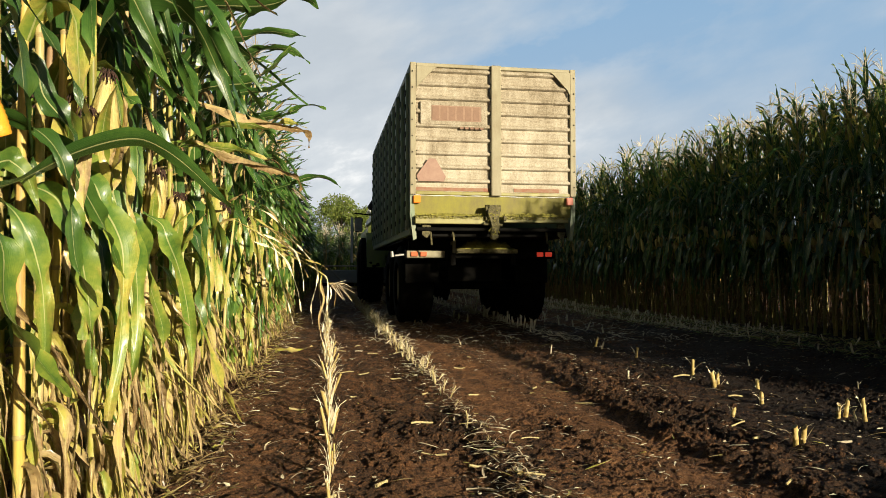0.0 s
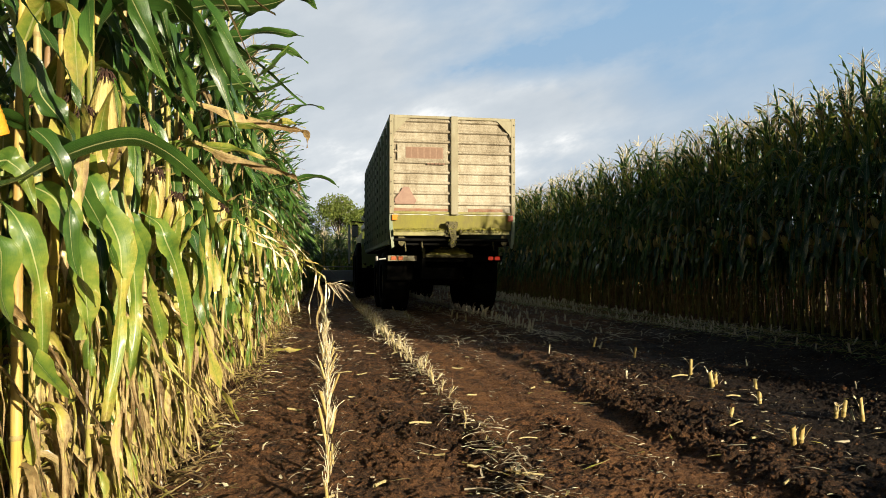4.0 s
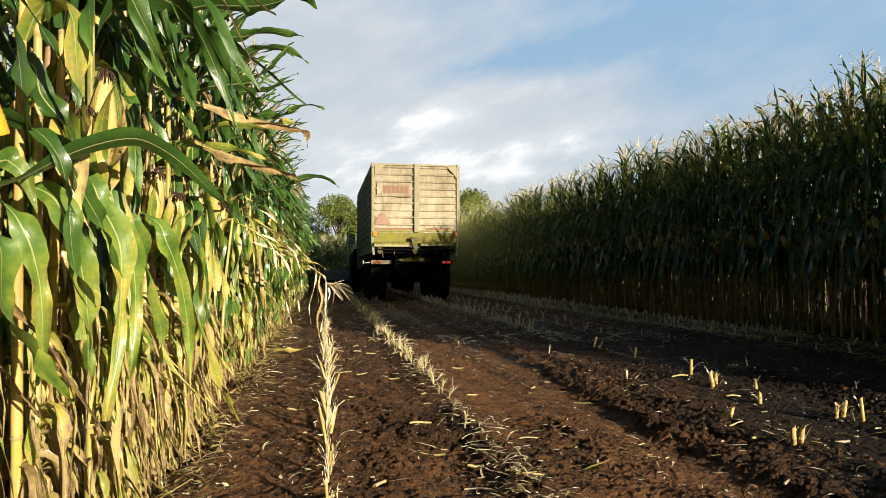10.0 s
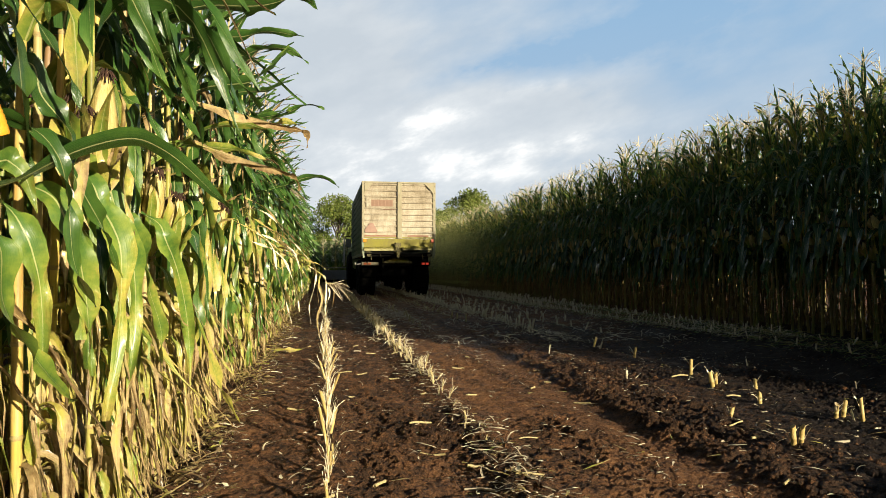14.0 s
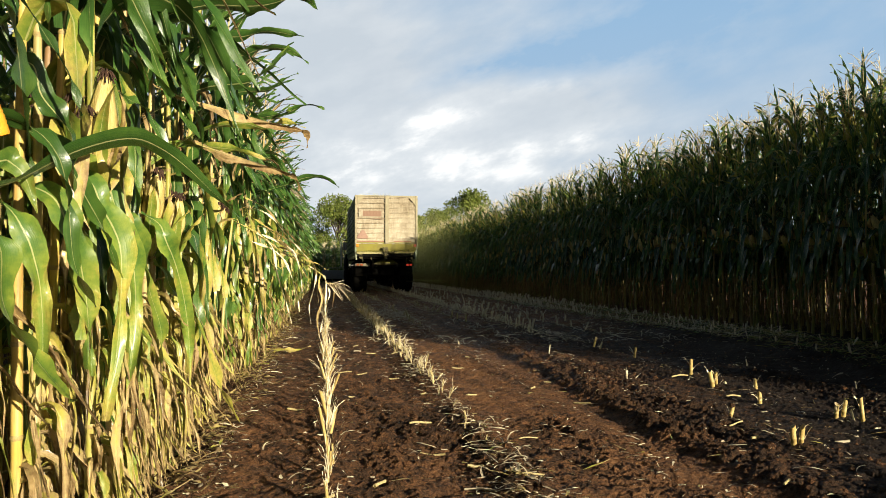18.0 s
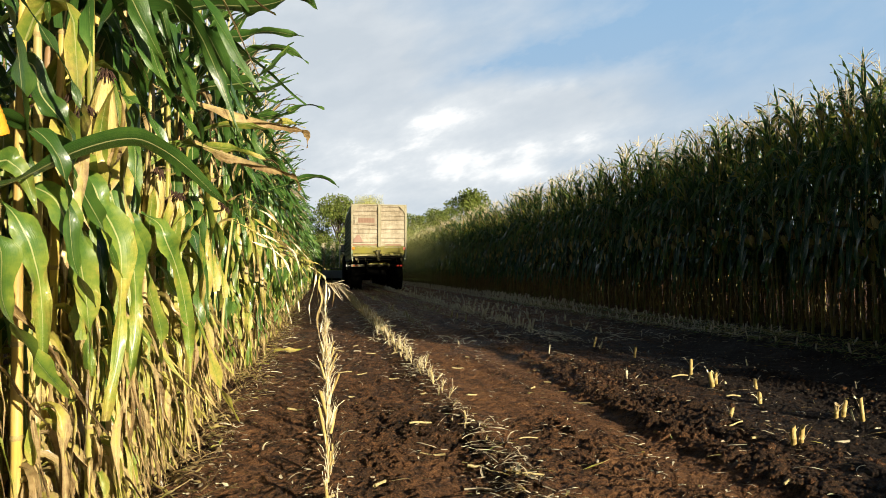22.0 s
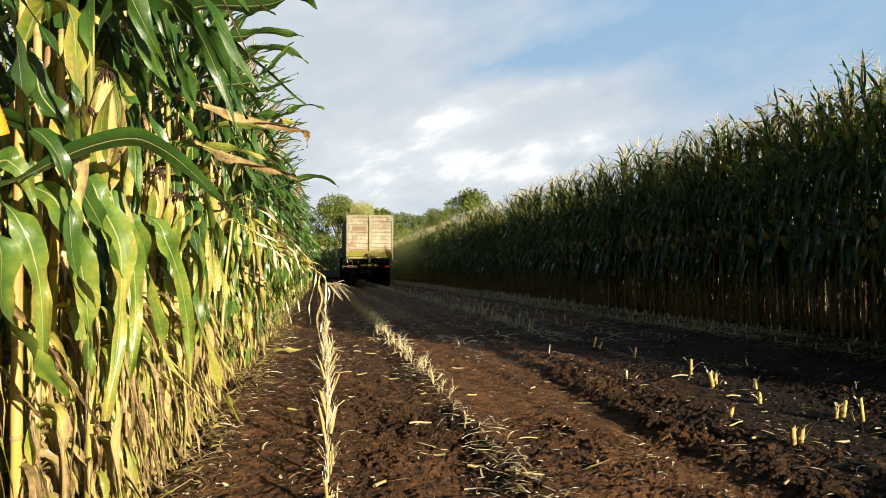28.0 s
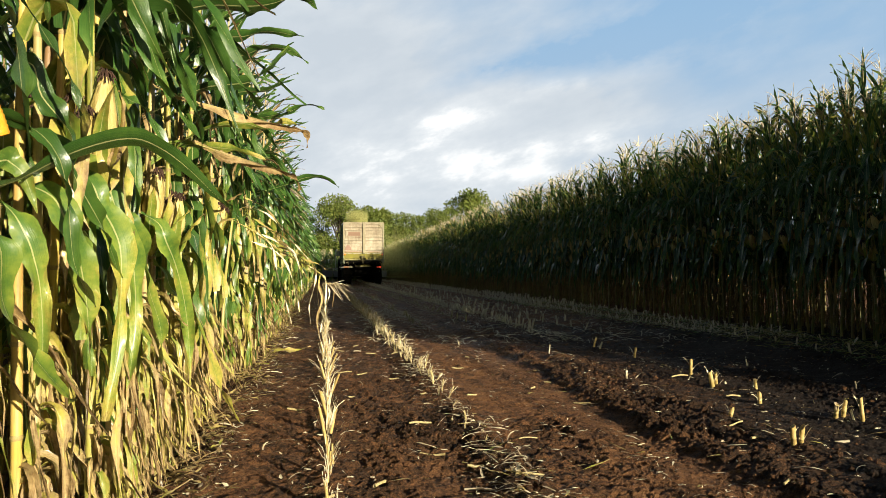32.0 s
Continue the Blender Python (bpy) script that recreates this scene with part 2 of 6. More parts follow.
def blade(base, az, length, width, a0, a1, bend=1.4, twist=0.0, fold=0.18, wave=0.012, drift=0.0, nseg=12, ncol=5, seed=0.0, dry=0.0, ran=0.5, crumple=0.0):
    """One maize leaf: rises at a0 degrees, ends at a1 degrees; returns verts, quads and the two maps."""
    wave = min(wave, (0.28 if dry < 0.6 else 0.15) * width)
    s = np.linspace(0, 1, nseg + 1)
    if isinstance(bend, tuple):
        k = np.clip((s - bend[0]) / (bend[1] - bend[0]), 0, 1)
        k = k * k * (3 - 2 * k)
    else:
        k = s ** bend
    th = np.radians(a0 + (a1 - a0) * k + crumple * 50 * np.sin(s * 9 + seed * 3))
    ph = az + drift * s ** 1.5 + crumple * 0.9 * np.sin(s * 7 + seed * 5)
    t = np.stack([np.cos(th) * np.cos(ph), np.cos(th) * np.sin(ph), np.sin(th)], -1)
    step = length / nseg
    c = np.asarray(base, float) + np.concatenate([np.zeros((1, 3)), np.cumsum((t[:-1] + t[1:]) / 2 * step, axis=0)])
    side = np.stack([-np.sin(ph), np.cos(ph), np.zeros_like(ph)], -1)
    nrm = np.cross(t, side)
    tw = twist * s ** 1.2 + crumple * 2.2 * np.sin(s * 6 + seed)
    sd_ = side * np.cos(tw)[:, None] + nrm * np.sin(tw)[:, None]
    nn = np.cross(t, sd_)
    w = width * np.minimum(1, 0.55 + s * 2.4) * np.clip(1 - s ** 1.9, 0, 1) ** 1.35 * (1 - 0.35 * crumple)
    w = np.maximum(w, 0.003)
    u = np.linspace(-1, 1, ncol)
    lift = fold * np.abs(u)[None, :] * w[:, None] * 0.5
    wav = wave * np.sin(s * (11 + 4 * np.sin(seed)) + seed * 7)[:, None] * (u ** 2)[None, :] * np.sign(u)[None, :] * np.minimum(1, s * 4)[:, None]
    wav = wav + wave * 0.7 * np.sin(s * 17 + seed * 2)[:, None] * (u ** 2)[None, :]
    v = c[:, None] + sd_[:, None] * (u[None, :, None] * (w * 0.5)[:, None, None]) - nn[:, None] * (lift + wav)[:, :, None] * -1
    if dry > 0.6 and ncol > 3:
        # withered leaves shrink into pleats and curl at the edges
        g = np.random.default_rng(int(seed * 1000) + 1)
        knots = np.linspace(0, 1, 9)
        edge = np.stack([np.interp(s, knots, g.normal(0, 0.22, 9)) for _ in range(ncol)], -1)
        pleat = 0.20 * np.sin(u[None] * 5.5 + 2.2 * np.sin(s * 6 + seed)[:, None] + seed * 3) + np.stack([np.interp(s, knots, g.normal(0, 0.16, 9)) for _ in range(ncol)], -1)
        pinch = 0.72 + 0.28 * np.sin(s * 13 + seed * 4)
        v = c[:, None] + (v - c[:, None]) * pinch[:, None, None] + sd_[:, None] * (edge * np.abs(u)[None] * w[:, None])[:, :, None] + nn[:, None] * (pleat * w[:, None])[:, :, None]
    bl = np.stack(np.broadcast_arrays((u * 0.5 + 0.5)[None, :], s[:, None]), -1)
    st = np.broadcast_to(np.array([dry, ran]), bl.shape)
    return v.reshape(-1, 3), grid_quads(nseg + 1, ncol), bl.reshape(-1, 2), st.reshape(-1, 2)


# ---------------------------------------------------------------- maize
def maize_recipe(r, tall=1.0, fresh=False, aisle=False):
    """The numbers of one plant: stalk, leaves, cobs, tassel."""
    h = 2.55 * tall * r.uniform(0.94, 1.06)
    lean = (r.uniform(-0.05, 0.05), r.uniform(-0.05, 0.05))
    az0 = 0.0
    n = 18
    leaves = []
    for i in range(n):
        f = max(0.0, (i - 6) / (n - 7)) * 0.78 + min(i, 6) * 0.036
        z = (0.07 + 0.90 * f ** 0.95) * h
        az = az0 + math.pi * (i % 2) + r.uniform(-0.5, 0.5)
        if aisle and f < 0.6 and r.random() < 0.8:
            az = r.uniform(-1.5, 1.5)
        if f < (0.21 if aisle else 0.24):
            d = dict(length=r.uniform(0.35, 0.72), width=r.uniform(0.016, 0.040), a0=r.uniform(30, 75), a1=r.uniform(-90, -78), bend=(0.0, r.uniform(0.10, 0.30)), twist=r.uniform(-1.6, 1.6),
                     crumple=r.uniform(0.03, 0.15), dry=r.uniform(0.90, 1.0) if fresh else r.choice((r.uniform(0.34, 0.54), r.uniform(0.58, 0.70), r.uniform(0.64, 0.78), r.uniform(0.68, 0.82), r.uniform(0.76, 0.94))), wave=0.022)
        elif f < 0.50:
            sa = r.uniform(0.02, 0.10)
            d = dict(length=r.uniform(0.60, 0.82), width=r.uniform(0.082, 0.115), a0=r.uniform(45, 75), a1=r.uniform(-91, -82), bend=(sa, sa + r.uniform(0.14, 0.32)),
                     twist=r.uniform(-1.4, 1.4), crumple=r.uniform(0, 0.10), dry=r.uniform(-0.1, 0.14) if fresh else r.choice((r.uniform(0.0, 0.16), r.uniform(0.16, 0.36), r.uniform(0.34, 0.56), r.uniform(0.46, 0.64) if aisle else 0.3)), wave=0.020)
            if aisle:
                d["width"] *= r.uniform(0.6, 0.9)
        elif f < 0.74:
            sa = r.uniform(0.05, 0.22)
            d = dict(length=r.uniform(0.62, 0.85), width=r.uniform(0.075, 0.10), a0=r.uniform(52, 76), a1=r.uniform(-86, -40), bend=(sa, sa + r.uniform(0.25, 0.6)),
                     twist=r.uniform(-1.5, 1.5), crumple=r.uniform(0, 0.06), dry=r.uniform(0.0, 0.18), wave=0.016)
        else:
            d = dict(length=r.uniform(0.42, 0.68), width=r.uniform(0.05, 0.075), a0=r.uniform(58, 80), a1=r.uniform(-45, 40), bend=r.uniform(1.0, 2.0),
                     twist=r.uniform(-1.2, 1.2), crumple=0.02, dry=r.uniform(0.0, 0.2), wave=0.011)
        if fresh and f >= 0.5:
            d["dry"] += r.uniform(-0.05, 0.10)
        if fresh and f < 0.74:
            # narrow hanging leaves, some withered
            d["width"] *= 0.95
            if f < 0.5:
                d["a1"] = r.uniform(-90, -72)
            if f < 0.24:
                d["width"] *= 0.6
        if fresh and f >= 0.74:
            # short, stiff, bleaching top leaves
            d.update(length=r.uniform(0.30, 0.52), a0=r.uniform(66, 86), a1=r.choice((r.uniform(20, 75), r.uniform(20, 75), r.uniform(-50, 30))), bend=r.uniform(1.2, 2.4), width=r.uniform(0.042, 0.066))
            if r.random() < 0.4:
                d["dry"] += r.uniform(0.20, 0.45)
        if aisle and f >= 0.50:
            if i % 5 == 0:
                continue
            d["length"], d["width"] = d["length"] * r.uniform(0.8, 1.1), d["width"] * r.uniform(0.95, 1.25)
            d["dry"] = d["dry"] * 0.5 - 0.05
        if f > 0.3 and r.random() < (0.09 if aisle else 0.03 if fresh else 0.06):
            d["dry"], d["crumple"], d["width"] = r.uniform(0.7, 0.95), 0.25, 0.036
        if f < 0.17:
            d["length"] = min(d["length"], z * 0.98 + 0.06)
        leaves.append(dict(z=z, az=az, drift=r.uniform(-0.5, 0.5), seed=r.uniform(0, 9), ran=r.random() - (0.1 if fresh else 0), fold=r.uniform(0.7, 1.9) if f < 0.17 else r.uniform(0.1, 0.35), **d))
    if aisle:
        for i in range(4):
            sa = r.uniform(0.02, 0.10)
            leaves.insert(9, dict(z=h * r.uniform(0.24, 0.50), az=r.uniform(-1.3, 1.3), drift=r.uniform(-0.5, 0.5), seed=r.uniform(0, 9), ran=r.random(), fold=r.uniform(0.1, 0.35),
                                  length=r.uniform(0.5, 0.8), width=r.uniform(0.055, 0.09), a0=r.uniform(45, 75), a1=r.uniform(-91, -84), bend=(sa, sa + r.uniform(0.12, 0.26)),
                                  twist=r.uniform(-1.2, 1.2), crumple=r.uniform(0, 0.1), dry=r.choice((r.uniform(0.0, 0.2), r.uniform(0.22, 0.40), r.uniform(0.38, 0.54), r.uniform(0.50, 0.68))), wave=0.02))
    if fresh:
        for i in range(5):
            leaves.append(dict(z=h * r.uniform(0.72, 0.97), az=r.uniform(0, 6.28), drift=r.uniform(-0.5, 0.5), seed=r.uniform(0, 9), ran=r.random(), fold=r.uniform(0.1, 0.35), length=r.uniform(0.26, 0.46),
                               width=r.uniform(0.038, 0.060), a0=r.uniform(58, 84), a1=r.uniform(-30, 70), bend=r.uniform(1.2, 2.4), twist=r.uniform(-1.2, 1.2), crumple=0.02, dry=r.choice((r.uniform(0.02, 0.2), r.uniform(0.2, 0.5))), wave=0.011))
    if not fresh:
        for i in range(28 if aisle else 8):
            leaves.append(dict(z=h * r.uniform(0.04, 0.31), az=r.uniform(-1.6, 1.6) if aisle else r.uniform(0, 6.28), drift=r.uniform(-1, 1), seed=r.uniform(0, 9), ran=r.random(), fold=r.uniform(0.5, 1.8),
                               length=r.uniform(0.16, 0.46), width=r.uniform(0.010, 0.034), a0=r.uniform(0, 65), a1=r.choice((r.uniform(-90, -72), r.uniform(-90, -72), r.uniform(-80, -45))), bend=(0.0, r.uniform(0.08, 0.4)), twist=r.uniform(-2.0, 2.0),
                               crumple=r.uniform(0.05, 0.20), dry=r.choice((r.uniform(0.46, 0.62), r.uniform(0.60, 0.74), r.uniform(0.68, 0.82), r.uniform(0.76, 0.94))), wave=0.008))
            if leaves[-1]["length"] > leaves[-1]["z"] * 1.05 + 0.05:
                leaves[-1]["length"] = leaves[-1]["z"] * 1.05 + 0.05
    cobs = [(h * r.uniform(0.40, 0.47), az0 + r.uniform(-0.8, 0.8), r.uniform(12, 30), r.uniform(0.2, 0.25))]
    if r.random() < 0.3:
        cobs.append((h * r.uniform(0.33, 0.39), az0 + math.pi + r.uniform(-0.5, 0.5), r.uniform(12, 28), 0.2))
    return dict(h=h, lean=lean, leaves=leaves, cobs=cobs, seed=r.uniform(0, 99))


def axis_at(p, z):
    f = z / p["h"]
    return np.array([p["lean"][0] * z + 0.02 * math.sin(f * 3 + p["seed"]), p["lean"][1] * z + 0.02 * math.cos(f * 2.4 + p["seed"]), z])


def stalk_arrays(p, sides=8, fine=True):
    zs, rs = [], []
    n = 12 if fine else 4
    for i in range(n + 1):
        z = p["h"] * 1.02 * i / n
        rad = 0.0140 * (1 - 0.66 * i / n) + 0.0015
        if fine:
            zs += [z - 0.007, z, z + 0.006] if i else [0.0, 0.02]
            rs += [rad, rad * 1.22, rad] if i else [rad * 1.2, rad * 1.1]
        else:
            zs.append(z)
            rs.append(rad)
    return tube([axis_at(p, z) for z in zs], rs, sides)


def leaf_arrays(p, lf, nseg, ncol):
    b = axis_at(p, lf["z"])
    d = np.array([math.cos(lf["az"]), math.sin(lf["az"]), 0]) * 0.010
    return blade(b + d, lf["az"], lf["length"], lf["width"], lf["a0"], lf["a1"], lf["bend"], lf["twist"], lf["fold"], lf["wave"],
                 lf["drift"], nseg, ncol, lf["seed"], lf["dry"], lf["ran"], lf["crumple"])


def cob_points(p, cob):
    z, az, tilt, ln = cob
    b = axis_at(p, z)
    d = np.array([math.cos(az) * math.sin(radians(tilt)), math.sin(az) * math.sin(radians(tilt)), math.cos(radians(tilt))])
    out = np.array([math.cos(az), math.sin(az), 0]) * 0.022
    return b + out, d, ln


def husk_arrays(p, cob, sides=8, rings=8):
    b, d, ln = cob_points(p, cob)
    s = np.linspace(0, 1, rings)
    rad = 0.035 * np.sin(np.pi * np.clip(0.16 + s * 0.80, 0, 1)) ** 1.1 + 0.002
    v, q = tube(b + d * (s * ln)[:, None], rad, sides)
    if sides > 8:
        # the folds of the wrapping husk
        v = v.reshape(rings, sides, 3)
        c = b + d * (s * ln)[:, None]
        k = 1 + 0.16 * np.sin(np.arange(sides) * 2.6 + p["seed"])[None] * (0.4 + s)[:, None] + 0.05 * np.sin(s * 14 + p["seed"])[:, None]
        v = (c[:, None] + (v - c[:, None]) * k[:, :, None]).reshape(-1, 3)
    return v, q


def silk_arrays(p, cob):
    """A tuft of withered strands that droops over the tip of the cob."""
    b, d, ln = cob_points(p, cob)
    g = np.random.default_rng(int(p["seed"] * 10))
    so = Soup()
    f = np.linspace(0, 1, 5)[:, None]
    for i in range(26):
        side = g.normal(size=3)
        side -= d * (side @ d)
        side /= np.linalg.norm(side)
        reach = g.uniform(0.006, 0.022)
        pts = b + d * ln * g.uniform(0.90, 0.96) + side * 0.006 + d * 0.030 * np.sin(f * 2.2) * g.uniform(0.5, 1.2) + side * reach * f ** 1.3 + np.array([0, 0, -0.035]) * f ** 2 * g.uniform(0.3, 1.2)
        so.add(*tube(pts, np.linspace(0.0048, 0.0020, 5), 4))
    a = so.arrays()
    return a[0], a[1]


def tassel_arrays(p, n=9, nseg=4, sides=3, stout=1.0):
    so = Soup()
    top = axis_at(p, p["h"])
    r = random.Random(int(p["seed"] * 100))
    for i in range(n):
        az, l = r.uniform(0, 6.28), r.uniform(0.14, 0.25) if i else 0.27
        lift = r.uniform(35, 75) if i else 88
        s = np.linspace(0, 1, nseg)
        th = np.radians(lift - 40 * s ** 2 * (1 if i else 0.1))
        pts = top + np.array([0, 0, 0.05 + 0.012 * i]) + np.stack([np.cumsum(np.cos(th)) * math.cos(az), np.cumsum(np.cos(th)) * math.sin(az), np.cumsum(np.sin(th))], -1) * l / nseg
        v, q = tube(pts, np.linspace(0.0042, 0.0022, nseg) * stout, sides)
        so.add(v, q)
    v, q = tube([top, top + np.array([0, 0, 0.12])], [0.005, 0.0035], 4)
    so.add(v, q)
    a = so.arrays()
    return a[0], a[1]


def plant_thing(p, label):
    """A single maize plant in parts."""
    root = new("maize_plant")
    tagged(root, label, "maize plant", "standing maize beside the cut strip")
    v, q = stalk_arrays(p)
    so = Soup()
    ring = np.arange(len(q)) // 8
    so.add(v, q, np.where((ring >= 2) & ((ring - 2) % 3 < 2), 1, 0))
    link_part("stalk", so.mesh("stalk", [M_STALK_GREEN if "green" in label else M_STALK_GOLD if "golden" in label else M_STALK, M_NODE]), root)
    for lf in p["leaves"]:
        v, q, b, s = leaf_arrays(p, lf, 16 if lf["dry"] > 0.6 else 12, 5)
        so = Soup()
        so.add(v, q, 0, b, s)
        link_part("leaf", so.mesh("leaf", [M_LEAF_GREEN if "green" in label else M_LEAF]), root)
    for cob in p["cobs"]:
        so = Soup()
        so.add(*husk_arrays(p, cob, 18, 12))
        c = link_part("cob", so.mesh("cob", [M_HUSK]), root)
        so = Soup()
        so.add(*silk_arrays(p, cob))
        link_part("silk", so.mesh("silk", [M_SILK]), c)
        b0, d0, ln = cob_points(p, cob)
        for j in range(5):
            az = cob[1] + j * 1.3 + 0.4
            o = np.array([math.cos(az), math.sin(az), 0]) * 0.020
            tl = 90 - cob[2] * math.cos(az - cob[1])
            so = Soup()
            fl = (16, -8, -45, 10, -75)[(j + int(p["seed"])) % 5]
            a = blade(b0 + o - d0 * 0.03, az, ln * (0.95, 1.05, 1.1, 0.85, 1.15)[j], (0.075, 0.080, 0.066, 0.075, 0.050)[j], tl - 16, tl + fl, 1.6, 0.5 * math.sin(j + p["seed"]), -0.6, 0.006, 0.2, 14, 5, j + p["seed"],
                      (0.46, 0.56, 0.64, 0.52, 0.72)[(j + int(p["seed"] * 3)) % 5], 0.6, 0.0)
            so.add(a[0], a[1], 0, a[2], a[3])
            link_part("husk_leaf", so.mesh("husk_leaf", [M_LEAF]), c)
    so = Soup()
    so.add(*tassel_arrays(p))
    link_part("tassel", so.mesh("tassel", [M_TASSEL]), root)
    return root


def link_part(name, me, parent, label=""):
    ob = new(name, me)
    ob.parent = parent
    if label:
        tagged(ob, label)
    return ob


def plant_arrays(p, level):
    """A plant as arrays for the joined field. level 1 is finer than level 2."""
    so = Soup()
    nseg, ncol, sides = ((8, 3, 5), (5, 3, 4), (3, 2, 3))[level - 1]
    so.add(*stalk_arrays(p, sides, False), 1)
    for i, lf in enumerate(p["leaves"]):
        if (level == 3 and ((i < 8 and i % 3) or i > 22)) or (level == 2 and i > 25):
            continue
        v, q, b, s = leaf_arrays(p, lf, nseg, ncol)
        so.add(v, q, 0, b, s)
    if level < 3:
        for cob in p["cobs"]:
            so.add(*husk_arrays(p, cob, 5, 5), 2)
    so.add(*tassel_arrays(p, (9, 7, 5)[level - 1], 3, 3, (1.0, 1.5, 2.2)[level - 1]), 3)
    return so.arrays()


PR = random.Random(5)
RECIPES = [maize_recipe(PR) for _ in range(12)]
FRESH = [maize_recipe(PR, 1.0, True) for _ in range(12)]
TEMPLATES = {lv: [plant_arrays(p, lv) for p in RECIPES] for lv in (1, 2, 3)}
EDGE_TEMPLATES = {lv: [plant_arrays(p, lv) for p in [maize_recipe(PR, 1.0, False, True) for _ in range(12)]] for lv in (1, 2, 3)}
FRESH_TEMPLATES = {lv: [plant_arrays(p, lv) for p in FRESH] for lv in (1, 2, 3)}


def field_mesh(name, spots, templates=TEMPLATES, stalk=M_STALK, leaf=M_LEAF):
    """spots: (x, y, z, turn, scale, level)."""
    so = Soup()
    for k, (x, y, z, turn, sc, lv) in enumerate(spots):
        v, q, m, b, s = templates[lv][int(rng.integers(12))]
        c, sn = math.cos(turn) * sc, math.sin(turn) * sc
        w = np.stack([v[:, 0] * c - v[:, 1] * sn + x, v[:, 0] * sn + v[:, 1] * c + y, v[:, 2] * sc + z], -1)
        so.add(w, q, m, b, s)
    return so.mesh(name, [leaf, stalk, M_HUSK, M_TASSEL])


def ground_z(x, y):
    """The lie of the land without its clods."""
    return -0.0025 * np.clip(y, 0, 90)


def row_turn(g):
    """Leaves mostly stand across the row."""
    return g.gauss(0, 0.55) + g.choice((0, math.pi))


TURN = random.Random(77)


def row_spots(x, y0, y1, gap, level=None, tall=1.0):
    out = []
    y = y0 + rng.uniform(0, gap)
    while y < y1:
        lv = level or (1 if 0 < y < 13 else 2 if y < 32 else 3)
        out.append((x + rng.normal(0, 0.035), y, float(ground_z(x, y)), row_turn(TURN), tall * rng.uniform(0.93, 1.06), lv))
        y += gap * rng.uniform(0.75, 1.3)
    return out


# ---------------------------------------------------------------- ground
def lattice(seed, n=256):
    return np.random.default_rng(seed).random((n, n))


LAT = [lattice(s) for s in (3, 4, 5, 6)]


def vnoise(x, y, k=0):
    g = LAT[k]
    n = g.shape[0]
    xi, yi = np.floor(x).astype(int), np.floor(y).astype(int)
    fx, fy = x - xi, y - yi
    fx, fy = fx * fx * (3 - 2 * fx), fy * fy * (3 - 2 * fy)
    a, b = g[xi % n, yi % n], g[(xi + 1) % n, yi % n]
    c, d = g[xi % n, (yi + 1) % n], g[(xi + 1) % n, (yi + 1) % n]
    return (a * (1 - fx) + b * fx) * (1 - fy) + (c * (1 - fx) + d * fx) * fy - 0.5


def clod_noise(x, y, cell, k, cover):
    """Rounded lumps on a jittered lattice; cover is the share of cells that hold one."""
    gx = x / cell + 0.55 * vnoise(x * 2.1 / cell, y * 2.1 / cell, k)
    gy = y / cell + 0.55 * vnoise(x * 2.1 / cell + 31, y * 2.1 / cell, k)
    xi, yi = np.floor(gx).astype(int), np.floor(gy).astype(int)
    out = np.zeros_like(gx)
    for dx in (-1, 0, 1):
        for dy in (-1, 0, 1):
            i, j = (xi + dx) % 256, (yi + dy) % 256
            rad = 0.30 + 0.48 * LAT[(k + 2) % 4][i, j]
            q = ((gx - xi - dx - 0.15 - 0.7 * LAT[k][i, j]) ** 2 + (gy - yi - dy - 0.15 - 0.7 * LAT[(k + 1) % 4][i, j]) ** 2) / rad ** 2
            out = np.maximum(out, np.sqrt(np.clip(1 - q, 0, 1)) * rad * (LAT[(k + 3) % 4][i, j] < cover))
    return out * cell


ROWS_CUT = [0.03, 0.80, 1.52, 2.28, 2.93, 3.70, 4.45, 5.20, 5.95]
# centre, half-width, depth, lug spacing, lug height, slant of the lugs, from, to
WHEEL_TRACKS = [(1.64, 0.21, 0.028, 0.24, 0.014, 0.9, 0, 70), (1.16, 0.25, 0.012, 0.17, 0.034, 0.35, 0, 70), (2.92, 0.40, 0.012, 0.24, 0.055, 1.05, 0, 5.4),
                (4.15, 0.42, 0.070, 0.25, 0.012, 0.9, 0, 70), (0.56, 0.16, 0.012, 0.25, 0.024, -0.25, 0, 3.5), (3.40, 0.25, 0.025, 0.23, 0.012, 0.9, 5.4, 70)]


